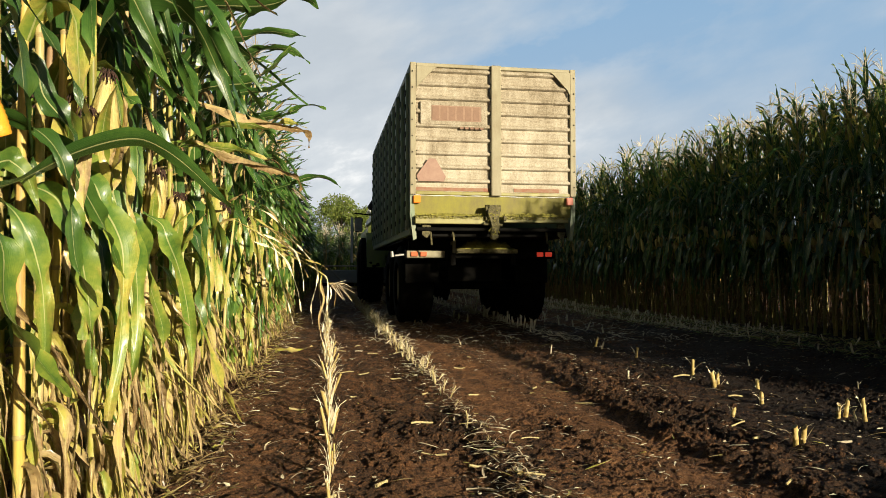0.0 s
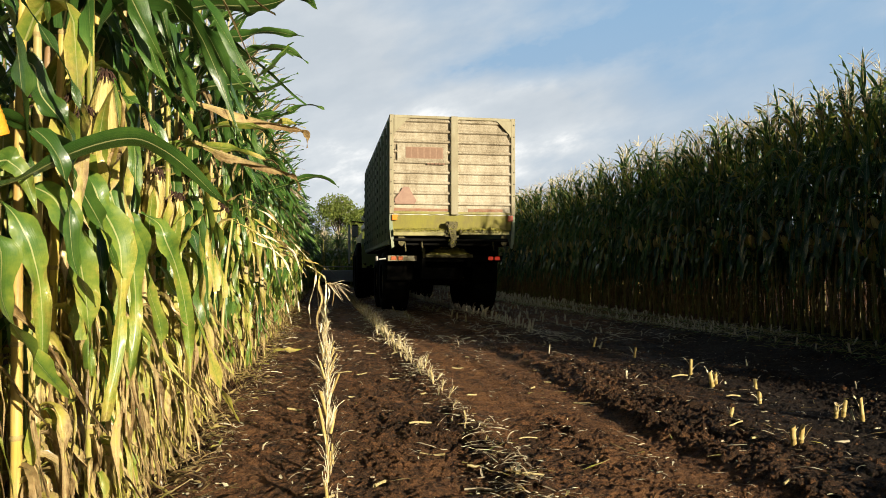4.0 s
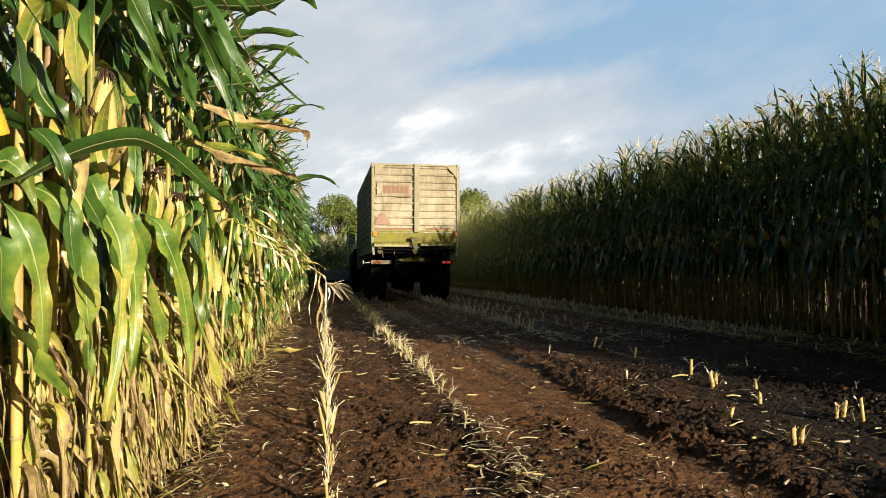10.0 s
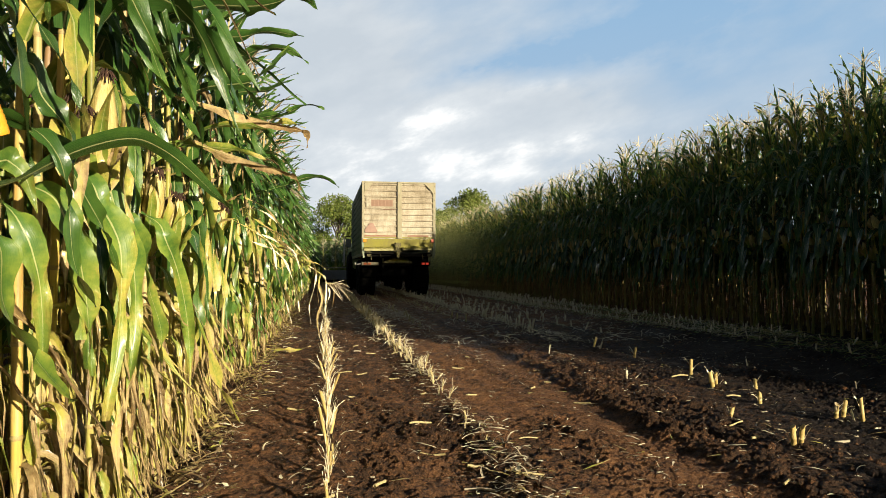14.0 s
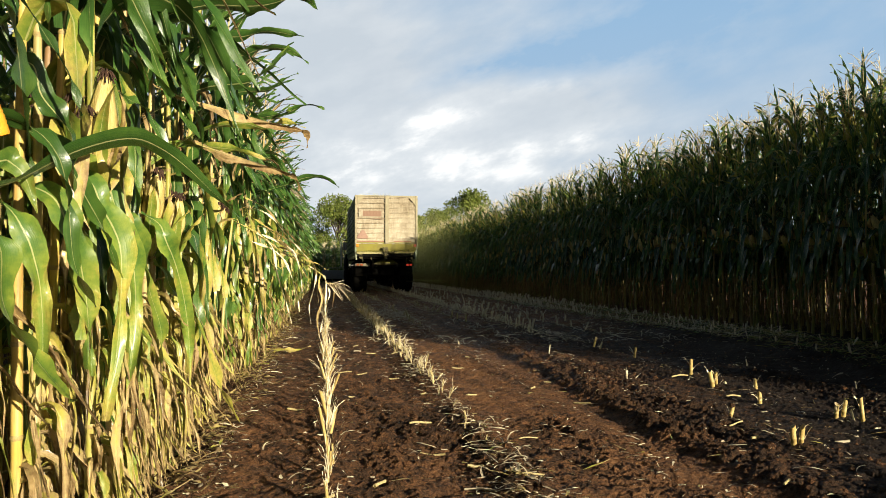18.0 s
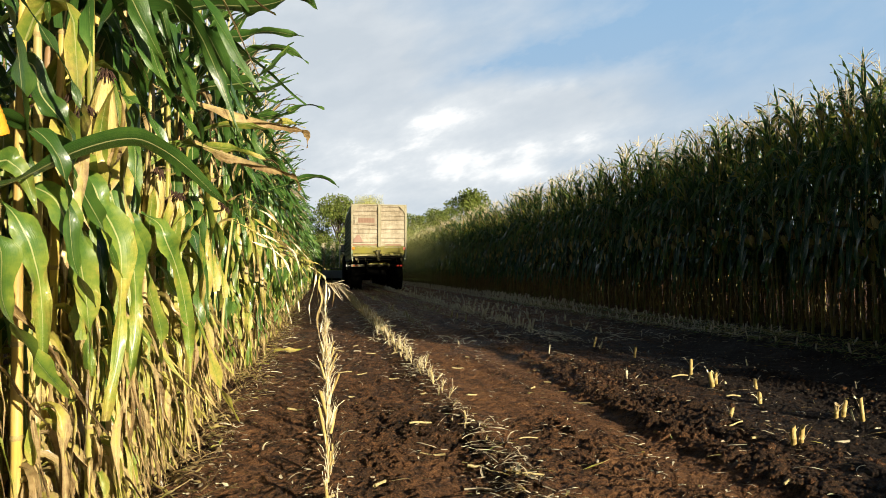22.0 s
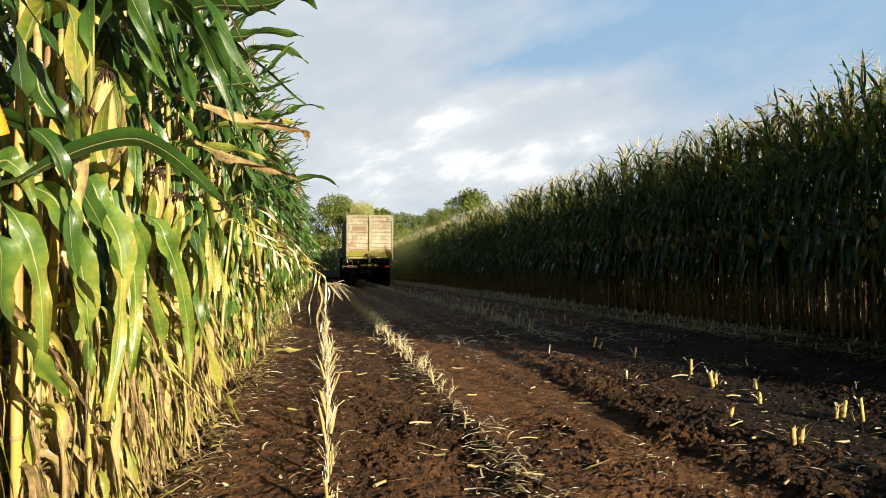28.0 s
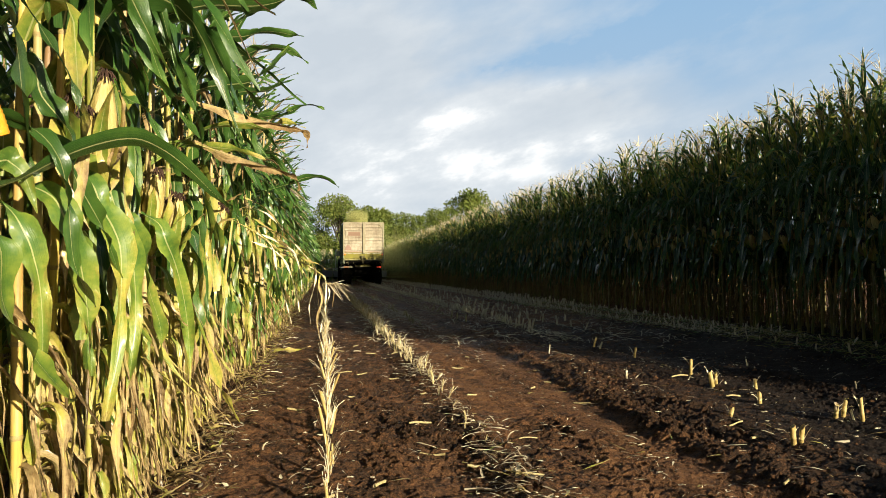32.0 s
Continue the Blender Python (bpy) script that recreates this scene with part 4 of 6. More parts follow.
    for k, (pts, wd, dr) in enumerate([
            ([(-0.286, 2.76, 1.881), (-0.21, 2.82, 1.922), (-0.124, 2.88, 1.979), (-0.062, 2.94, 1.987), (-0.03, 3.0, 1.973)], 0.085, 0.0),
            ([(-0.376, 3.26, 1.839), (-0.312, 3.32, 1.885), (-0.237, 3.38, 1.916), (-0.16, 3.44, 1.925), (-0.077, 3.5, 1.889)], 0.070, 0.02),
            ([(-0.375, 3.42, 1.979), (-0.282, 3.48, 2.029), (-0.165, 3.54, 2.042), (-0.103, 3.6, 2.057)], 0.070, 0.0),
            ([(-0.324, 3.06, 1.658), (-0.278, 3.12, 1.709), (-0.227, 3.18, 1.774), (-0.189, 3.24, 1.843), (-0.162, 3.3, 1.905)], 0.080, 0.08),
            ([(-0.327, 4.02, 1.875), (-0.253, 4.08, 1.933), (-0.205, 4.14, 1.984), (-0.152, 4.2, 2.03)], 0.060, 0.0),
            ([(-0.285, 4.36, 1.796), (-0.221, 4.42, 1.84), (-0.133, 4.48, 1.896), (-0.067, 4.54, 1.92), (0.002, 4.6, 1.918)], 0.060, 0.05),
            ([(-0.342, 4.22, 1.763), (-0.28, 4.28, 1.792), (-0.234, 4.34, 1.835), (-0.186, 4.4, 1.872)], 0.060, 0.05),
            ([(-0.359, 3.22, 1.515), (-0.265, 3.28, 1.51), (-0.193, 3.34, 1.559), (-0.087, 3.4, 1.54)], 0.060, 0.42)]):
        root = np.array([-0.70, pts[0][1] - 0.25, pts[0][2] - 0.22])
        mid = 0.55 * np.array(pts[0]) + 0.45 * root + np.array([0, 0, 0.04])
        reach.append(ribbon([tuple(root), tuple(mid), *pts], wd, 0.75, 0.35, dr, 0.1 * k - 0.3, 0.008, 26, seed=70 + k))
    edge_plant(-0.71, 2.52, [], reach[:1], 1.4)
    edge_plant(-0.70, 2.82, [], [reach[3], reach[7]], 1.4)
    edge_plant(-0.71, 3.05, [], [reach[1], reach[2]], 1.4)
    edge_plant(-0.70, 3.80, [], [reach[4], reach[6]], 1.4)
    edge_plant(-0.70, 4.10, [], [reach[5]], 1.4)
    edge_plant(-0.66, 6.2, [], [far_leaf])
    edge_plant(-0.70, 3.30, [(1.0, -0.8, 12, 0.21)], [dry_a, dry_b, yel])


build_edge_plants()


def build_broken_plant():
    """A dead plant snapped over the aisle, its tassel and torn leaves hanging."""
    ob = new("broken_maize_plant")
    tagged(ob, "dead straw-coloured maize plant snapped over the strip", "maize plant")
    so = Soup()
    so.add(*tube([(-0.64, 4.55, 0.0), (-0.62, 4.60, 0.75), (-0.58, 4.66, 1.18), (-0.46, 4.85, 1.12), (-0.30, 5.15, 0.99), (-0.13, 5.42, 0.90), (-0.01, 5.62, 0.82), (0.03, 5.72, 0.75)], [0.011, 0.010, 0.008, 0.008, 0.0075, 0.007, 0.006, 0.005], 7))
    link_part("stalk", so.mesh("stalk", [M_STALK]), ob)
    lv = [([(-0.30, 5.15, 0.99), (-0.20, 5.3, 0.98), (-0.08, 5.5, 0.90), (-0.05, 5.55, 0.72), (-0.03, 5.55, 0.52)], 0.045, 1.2),
          ([(-0.01, 5.62, 0.82), (0.015, 5.66, 0.78), (0.02, 5.66, 0.66), (0.0, 5.65, 0.50), (-0.02, 5.64, 0.36)], 0.035, 0.4),
          ([(0.03, 5.72, 0.75), (0.07, 5.74, 0.74), (0.085, 5.74, 0.66), (0.075, 5.73, 0.55)], 0.035, 0.3),
          ([(-0.46, 4.85, 1.12), (-0.36, 4.95, 1.02), (-0.33, 5.0, 0.85), (-0.26, 5.05, 0.62), (-0.22, 5.1, 0.47)], 0.055, 0.8),
          ([(-0.52, 4.75, 1.15), (-0.38, 4.9, 1.14), (-0.22, 5.1, 1.05), (-0.10, 5.3, 0.97)], 0.035, 1.4),
          ([(-0.50, 4.70, 1.28), (-0.36, 4.8, 1.22), (-0.24, 4.95, 1.08), (-0.15, 5.05, 0.98), (-0.10, 5.1, 0.93)], 0.03, 0.9)]
    lv += [([(-0.50, 4.75, 1.22), (-0.40, 4.85, 1.16), (-0.30, 5.0, 1.06), (-0.20, 5.2, 0.96), (-0.12, 5.3, 0.80)], 0.04, 1.0),
           ([(-0.48, 4.9, 1.05), (-0.36, 5.0, 1.0), (-0.27, 5.1, 0.90), (-0.20, 5.15, 0.72), (-0.17, 5.2, 0.55)], 0.045, 0.6),
           ([(-0.52, 4.8, 1.34), (-0.40, 4.9, 1.28), (-0.28, 5.05, 1.15), (-0.18, 5.2, 1.05)], 0.035, 1.2)]
    lv += [([(-0.10, 5.45, 0.88), (-0.06, 5.50, 0.84), (-0.075, 5.50, 0.72), (-0.11, 5.48, 0.58), (-0.09, 5.47, 0.44)], 0.04, 0.9),
           ([(-0.02, 5.60, 0.83), (-0.035, 5.60, 0.74), (-0.01, 5.60, 0.62), (-0.045, 5.58, 0.47), (-0.02, 5.58, 0.30)], 0.045, 0.2),
           ([(0.03, 5.70, 0.76), (0.045, 5.70, 0.66), (0.015, 5.70, 0.54), (0.04, 5.69, 0.42)], 0.03, 0.6),
           ([(-0.34, 5.08, 1.02), (-0.26, 5.15, 1.00), (-0.14, 5.30, 0.93), (-0.04, 5.45, 0.90), (0.02, 5.55, 0.86)], 0.04, 1.1),
           ([(-0.42, 4.92, 1.10), (-0.33, 5.0, 1.06), (-0.22, 5.12, 0.98), (-0.17, 5.18, 0.84), (-0.15, 5.2, 0.70)], 0.05, 0.5)]
    for k, (pts, w, rl) in enumerate(lv):
        so = Soup()
        a = ribbon(pts, w * 0.60, rl - 0.3, rl + (0.4 if k % 2 else -0.5), (0.66, 0.72, 0.80)[k % 3], 0.6 + 0.1 * (k % 4), 0.004, 36, 7, 0.7, 0.30, 40 + k, (0.5, -0.85, 0.2))
        so.add(a[0], a[1], 0, a[2], a[3])
        link_part("leaf", so.mesh("leaf", [M_BLEACH if k % 2 else M_LEAF]), ob)
    so = Soup()
    g = np.random.default_rng(8)
    b0 = np.array([0.03, 5.72, 0.755])
    for k in range(10):
        d = np.array([g.uniform(0.3, 1.0), g.uniform(-0.6, 0.6), g.uniform(-1.0, 0.30)])
        d /= np.linalg.norm(d)
        ln = g.uniform(0.10, 0.24)
        s = np.linspace(0, 1, 5)[:, None]
        pts = b0 + np.array([0.09 * g.random(), 0, -0.01]) + d * ln * s + np.array([0, 0, -0.07]) * s ** 2 * g.uniform(-0.5, 1.2)
        so.add(*tube(pts, np.linspace(0.0032, 0.0016, 5), 4))
    link_part("tassel", so.mesh("tassel", [M_STRAW]), ob, "splayed pale tassel")


build_broken_plant()


def build_fallen_leaf():
    so = Soup()
    zf = lambda x, y: float(soil_height(x, y)) + 0.02
    a = ribbon([(x, y, zf(x, y) + dz) for x, y, dz in ((-0.70, 7.60, 0.03), (-0.55, 7.57, 0.02), (-0.40, 7.58, 0.025), (-0.28, 7.60, 0.015), (-0.13, 7.70, 0.04))], 0.075, 0.6, 1.0, 0.62, 1.2, 0.012, 24, 5, 0.3, 0.1, 61)
    so.add(a[0], a[1], 0, a[2], a[3])
    tagged(new("fallen_leaf", so.mesh("fallen_leaf", [M_LEAF])), "pale yellow maize leaf fallen on the soil", "leaf")


build_fallen_leaf()


# ---------------------------------------------------------------- part helpers
def link_bm(name, bm, mat, parent=None, label="", smooth=False):
    me = bpy.data.meshes.new(name)
    bm.to_mesh(me)
    bm.free()
    for m in (mat if isinstance(mat, (list, tuple)) else [mat]):
        me.materials.append(m)
    if smooth:
        for p in me.polygons:
            p.use_smooth = True
    ob = new(name, me)
    if parent is not None:
        ob.parent = parent
    if label:
        tagged(ob, label)
    return ob


def part(name, bm, material, parent, label="", smooth=False):
    return link_bm(name, bm, material, parent, label, smooth)


def add_box(bm, x0, x1, y0, y1, z0, z1, bevel=0.008, m=None):
    mat = Matrix.Translation(((x0 + x1) / 2, (y0 + y1) / 2, (z0 + z1) / 2)) @ Matrix.Diagonal((abs(x1 - x0), abs(y1 - y0), abs(z1 - z0), 1))
    if m is not None:
        mat = m @ mat
    res = bmesh.ops.create_cube(bm, size=1, matrix=mat)
    if bevel:
        es = list({e for v in res["verts"] for e in v.link_edges})
        bmesh.ops.bevel(bm, geom=es, offset=bevel, segments=1, affect="EDGES")
    return bm


def box(*a, **k):
    return add_box(bmesh.new(), *a, **k)


def add_rod(bm, a, b, r, sides=10, r2=None):
    a, b = Vector(a), Vector(b)
    d = b - a
    m = Matrix.Translation((a + b) / 2) @ d.to_track_quat("Z", "Y").to_matrix().to_4x4()
    bmesh.ops.create_cone(bm, cap_ends=True, segments=sides, radius1=r, radius2=r if r2 is None else r2, depth=d.length, matrix=m)
    return bm


def rod(*a, **k):
    return add_rod(bmesh.new(), *a, **k)


def prism(points, depth, axis="y", at=0.0):
    """An outline of (u, v) pairs, pushed through by depth along the axis."""
    bm = bmesh.new()

    def put(u, v, w):
        return {"y": (u, w, v), "x": (w, u, v), "z": (u, v, w)}[axis]

    a = [bm.verts.new(put(u, v, at)) for u, v in points]
    b = [bm.verts.new(put(u, v, at + depth)) for u, v in points]
    bm.faces.new(a)
    bm.faces.new(b[::-1])
    n = len(points)
    for i in range(n):
        bm.faces.new((a[i], b[i], b[(i + 1) % n], a[(i + 1) % n]))
    bmesh.ops.recalc_face_normals(bm, faces=bm.faces[:])
    return bm


# ---------------------------------------------------------------- vehicle materials
def dirty_paint(name, paint, dust, amount=0.5, rough=0.55):
    k = Mat(name)
    a = k.noise(2.2, 6, 0.65)
    s = k.noise(7, 5, 0.6, stretch=(2.5, 2.5, 0.5))
    f = k.noise(60, 5, 0.7)
    m = k.math("ADD", k.math("MULTIPLY", a, 0.45), k.math("ADD", k.math("MULTIPLY", s, 0.3), k.math("MULTIPLY", f, 0.25)))
    fac = k.ramp(m, [(0.5 - amount * 0.3, 1.0), (0.5 + (1 - amount) * 0.3, 0.0)])
    k.base(k.mix(fac, paint, dust))
    k.set(rough)
    k.bump(f, 0.3, 0.003)
    return k.m


def panel_material():
    """Pale painted sheet under dried dust and mud splashes."""
    k = Mat("dusty_panel")
    big = k.noise(1.6, 6, 0.65)
    run = k.noise(9, 5, 0.65, stretch=(1.0, 1.0, 0.35))
    speck = k.noise(38, 7, 0.8)
    m = k.math("ADD", k.math("MULTIPLY", big, 0.32), k.math("ADD", k.math("MULTIPLY", run, 0.26), k.math("MULTIPLY", speck, 0.42)))
    # the colour gets paler towards the bottom
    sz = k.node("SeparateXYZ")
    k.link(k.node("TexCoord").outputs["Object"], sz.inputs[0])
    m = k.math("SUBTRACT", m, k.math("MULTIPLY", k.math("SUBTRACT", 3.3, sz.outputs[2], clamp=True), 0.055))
    col = k.ramp(m, [(0.36, (0.55, 0.50, 0.40)), (0.44, (0.44, 0.39, 0.29)), (0.51, (0.31, 0.26, 0.18)), (0.58, (0.17, 0.135, 0.08))])
    splash = k.math("MULTIPLY", k.math("SUBTRACT", k.noise(60, 8, 0.9), 0.52, clamp=True), 11.0, clamp=True)
    splash = k.math("MULTIPLY", splash, k.ramp(k.noise(2.5, 3), [(0.35, 0.25), (0.6, 1.0)]))
    col = k.mix(k.math("MULTIPLY", splash, 0.75), col, (0.085, 0.060, 0.030))
    chip = k.math("GREATER_THAN", k.noise(14, 6, 0.75), 0.68)
    k.base(k.mix(k.math("MULTIPLY", chip, 0.7), col, (0.50, 0.44, 0.34)))
    k.set(0.8)
    k.bump(speck, 0.4, 0.004)
    return k.m


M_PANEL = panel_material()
M_CAKE = worn("caked_metal", (0.045, 0.04, 0.014), (0.22, 0.19, 0.09), 26, 0.85, bump=1.0, dist=0.012)
M_FRAMEP = dirty_paint("dusty_frame", (0.38, 0.35, 0.235), (0.24, 0.20, 0.12), 0.5, 0.75)
M_SIDE = dirty_paint("green_side", (0.13, 0.21, 0.12), (0.27, 0.28, 0.19), 0.45, 0.55)
M_LIP = dirty_paint("pale_lip_paint", (0.40, 0.38, 0.14), (0.22, 0.19, 0.08), 0.4, 0.6)
M_LIME = dirty_paint("lime_paint", (0.30, 0.285, 0.028), (0.18, 0.15, 0.05), 0.38, 0.4)
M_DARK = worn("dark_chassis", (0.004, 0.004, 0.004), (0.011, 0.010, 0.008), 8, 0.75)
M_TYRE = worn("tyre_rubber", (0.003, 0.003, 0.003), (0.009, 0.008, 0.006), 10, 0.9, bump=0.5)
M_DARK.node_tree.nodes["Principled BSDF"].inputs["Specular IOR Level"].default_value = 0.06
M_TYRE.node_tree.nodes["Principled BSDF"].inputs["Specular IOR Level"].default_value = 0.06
M_RIM = dirty_paint("rim_paint", (0.30, 0.28, 0.22), (0.08, 0.06, 0.04), 0.6, 0.6)
M_SIGN = worn("faded_red_sign", (0.26, 0.15, 0.11), (0.36, 0.23, 0.17), 9, 0.7)
M_BRAND = worn("faded_letters", (0.21, 0.125, 0.085), (0.27, 0.165, 0.11), 20, 0.8)
M_SIGNFIELD = worn("faded_red_field", (0.25, 0.155, 0.105), (0.34, 0.225, 0.155), 20, 0.85)
M_RUST = worn("rusty_red", (0.26, 0.09, 0.05), (0.30, 0.22, 0.14), 12, 0.8)
M_STEEL = worn("bare_steel", (0.25, 0.24, 0.22), (0.42, 0.40, 0.37), 12, 0.5, 0.6)
M_GREY = worn("grey_sheet", (0.25, 0.26, 0.27), (0.36, 0.37, 0.38), 5, 0.5)
M_GLASS_DARK = worn("cab_glass", (0.015, 0.02, 0.025), (0.03, 0.035, 0.04), 3, 0.08, bump=0)
M_TRACTOR = dirty_paint("tractor_green", (0.27, 0.36, 0.03), (0.20, 0.20, 0.08), 0.3, 0.4)
M_WHITE = worn("white_paint", (0.55, 0.55, 0.52), (0.75, 0.75, 0.72), 6, 0.5)


def lens_material(name, col, glow):
    k = Mat(name)
    k.b.inputs["Base Color"].default_value = (*col, 1)
    k.set(0.25)
    k.bump(k.noise(120, 2), 0.2, 0.002)
    if glow:
        k.b.inputs["Emission Color"].default_value = (*col, 1)
        k.b.inputs["Emission Strength"].default_value = glow
    return k.m


M_ORANGE = lens_material("orange_lens", (0.85, 0.22, 0.02), 0.15)
M_RED = lens_material("red_lens", (0.75, 0.06, 0.03), 0.25)
M_SALMON = lens_material("salmon_lens", (0.72, 0.20, 0.12), 0.05)
M_PALE_LENS = lens_material("pale_lens", (0.50, 0.13, 0.05), 0.0)


def wheel(parent, name, x, y, rad, width, side, rim_mat=None):
    """A field tyre with lugs on a dished rim; its axle lies along x. The origin is its hub."""
    w = new(name)
    w.parent = parent
    w.location = (x, y, rad)
    bm = bmesh.new()
    prof = [(-0.5, 0.60), (-0.52, 0.78), (-0.46, 0.93), (-0.3, 0.985), (0, 1.0), (0.3, 0.985), (0.46, 0.93), (0.52, 0.78), (0.5, 0.60)]
    n = 88
    prof = prof[:3] + [(px, 1.0 - 0.06 * px * px) for px in (-0.40, -0.30, -0.20, -0.10, -0.02, 0.02, 0.10, 0.20, 0.30, 0.40)] + prof[-3:]
    rings = []
    for i in range(n):
        a = 2 * math.pi * i / n
        ring = []
        for px, pr in prof:
            lug = (i * 22 / n + abs(px) * 1.3 + (0.5 if px > 0 else 0)) % 1 < 0.42 and pr > 0.9
            rr = pr * rad * 0.965 + (rad * 0.035 if lug else 0)
            ring.append(bm.verts.new((px * width, math.cos(a) * rr, math.sin(a) * rr)))
        rings.append(ring)
    for i in range(n):
        for j in range(len(prof) - 1):
            bm.faces.new((rings[i][j], rings[i][j + 1], rings[(i + 1) % n][j + 1], rings[(i + 1) % n][j]))
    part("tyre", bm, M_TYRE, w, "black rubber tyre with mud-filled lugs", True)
    bm = bmesh.new()
    rp = [(0.40, 0.62), (0.42, 0.55), (0.16, 0.50), (0.10, 0.22), (0.20, 0.18), (0.20, 0.0)]
    rings = []
    for i in range(24):
        a = 2 * math.pi * i / 24
        rings.append([bm.verts.new((side * px * width, math.cos(a) * pr * rad, math.sin(a) * pr * rad)) for px, pr in rp[:-1]])
    hub = bm.verts.new((side * 0.2 * width, 0, 0))
    for i in range(24):
        k = (i + 1) % 24
        for j in range(len(rp) - 2):
            bm.faces.new((rings[i][j], rings[i][j + 1], rings[k][j + 1], rings[k][j]))
        bm.faces.new((rings[i][-1], hub, rings[k][-1]))
    bmesh.ops.recalc_face_normals(bm, faces=bm.faces[:])
    part("rim", bm, rim_mat or M_RIM, w, "dusty steel rim", True)
    return w


# ---------------------------------------------------------------- silage trailer
T_LEN, T_TOP, T_BOT = 7.7, 3.92, 2.00


def chaff_soup(n, box_min, box_max, size, seed, flat=0.5):
    g = np.random.default_rng(seed)
    so = Soup()
    c = g.uniform(box_min, box_max, (n, 3))
    sz = g.uniform(size * 0.5, size * 1.4, n)
    for i in range(n):
        a, b = g.normal(size=3), g.normal(size=3)
        a /= np.linalg.norm(a)
        b = np.cross(a, b)
        b /= np.linalg.norm(b)
        a, b = a * sz[i], b * sz[i] * flat
        so.add([c[i] - a - b, c[i] + a - b, c[i] + a + b, c[i] - a + b], [[0, 1, 2, 3]])
    return so


def heap_mesh(name, x0, x1, y0, y1, z, amp, n=24, m=8, seed=2):
    """A low crumbly heap of chopped maize."""
    g = np.random.default_rng(seed)
    xs, ys = np.linspace(x0, x1, n), np.linspace(y0, y1, m)
    X, Y = np.meshgrid(xs, ys)
    e = np.minimum(1, 4 * np.minimum((X - x0) / (x1 - x0), (x1 - X) / (x1 - x0))) * np.minimum(1, 4 * np.minimum((Y - y0) / (y1 - y0), (y1 - Y) / (y1 - y0)))
    Z = z + amp * e * (0.55 + g.uniform(0, 0.9, X.shape))
    v = np.stack([X, Y, Z], -1).reshape(-1, 3)
    return mesh_np(name, v, grid_quads(m, n), M_CHAFF)


def build_trailer():
    t = new("silage_trailer")
    tagged(t, "dust-covered green silage trailer with a ribbed two-leaf tailgate", "trailer")
    hw = 1.25
    # tailgate: frame, two ribbed leaves, middle post
    for x0, x1 in ((-hw, -hw + 0.085), (hw - 0.085, hw)):
        part("tailgate_post", box(x0, x1, -0.05, 0.05, T_BOT, T_TOP), M_FRAMEP, t)
    part("tailgate_top_rail", box(-hw + 0.087, hw - 0.087, -0.035, 0.045, T_TOP - 0.055, T_TOP - 0.002), M_FRAMEP, t)
    part("tailgate_bottom_rail", box(-hw + 0.087, hw - 0.087, -0.03, 0.045, T_BOT, T_BOT + 0.05), M_LIME, t)
    part("middle_post", box(-0.055, 0.095, -0.085, 0.02, T_BOT - 0.01, T_TOP - 0.003, bevel=0.012), M_FRAMEP, t)
    nr = 9
    zb, zt = T_BOT + 0.052, T_TOP - 0.057
    for x0, x1 in ((-hw + 0.088, -0.058), (0.098, hw - 0.088)):
        bm = bmesh.new()
        pts = []
        p = (zt - zb) / nr
        for i in range(nr):
            z = zb + i * p
            pts += [(0.0, z), (0.0, z + p * 0.38), (-0.003, z + p * 0.42), (0.0, z + p * 0.47), (0.004, z + p * 0.61), (0.004, z + p * 0.64), (-0.038, z + p * 0.655), (-0.046, z + p * 0.70),
                    (-0.046, z + p * 0.78), (-0.040, z + p * 0.84), (-0.016, z + p * 0.92), (-0.003, z + p * 0.98)]
        pts.append((0.0, zt))
        a = [bm.verts.new((x0, y, z)) for y, z in pts]
        b = [bm.verts.new((x1, y, z)) for y, z in pts]
        a2 = [bm.verts.new((x0, y, z)) for y, z in pts]
        b2 = [bm.verts.new((x1, y, z)) for y, z in pts]
        c = [bm.verts.new((x0, 0.03, z)) for y, z in pts]
        d = [bm.verts.new((x1, 0.03, z)) for y, z in pts]
        for i in range(len(pts) - 1):
            bm.faces.new((a[i], b[i], b[i + 1], a[i + 1]))
            bm.faces.new((c[i], c[i + 1], d[i + 1], d[i]))
            bm.faces.new((a2[i], a2[i + 1], c[i + 1], c[i]))
            bm.faces.new((b2[i], d[i], d[i + 1], b2[i + 1]))
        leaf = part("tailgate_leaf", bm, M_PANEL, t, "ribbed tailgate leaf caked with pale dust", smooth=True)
        for i in range(nr):
            zz = zb + (i + 0.81) * (zt - zb) / nr
            for xx in (x0 + 0.006, x1 - 0.006):
                part("rib_end", box(xx - 0.012, xx + 0.012, -0.030, -0.004, zz - 0.034, zz + 0.024, bevel=0.006), M_DARK, leaf)
    # corner gussets
    for s in (-1, 1):
        g = [(s * (hw - 0.09), T_TOP - 0.06), (s * (hw - 0.40), T_TOP - 0.06), (s * (hw - 0.34), T_TOP - 0.10), (s * (hw - 0.13), T_TOP - 0.32), (s * (hw - 0.09), T_TOP - 0.40)]
        part("corner_gusset", prism(g, 0.02, "y", -0.065), M_FRAMEP, t)
    # hinges / bolts down the posts
    for s in (-1, 1):
        for i in range(8):
            z = T_BOT + 0.14 + i * 0.235
            part("bolt", rod((s * (hw - 0.03), -0.06, z), (s * (hw - 0.03), -0.048, z), 0.011, 6), M_DARK, t)
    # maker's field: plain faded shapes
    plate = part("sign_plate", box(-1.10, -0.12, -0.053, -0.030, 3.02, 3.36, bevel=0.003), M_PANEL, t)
    part("sign_field", box(-0.94, -0.20, -0.0565, -0.0535, 3.075, 3.30, bevel=0.001), M_SIGNFIELD, plate, "faded red maker's field")
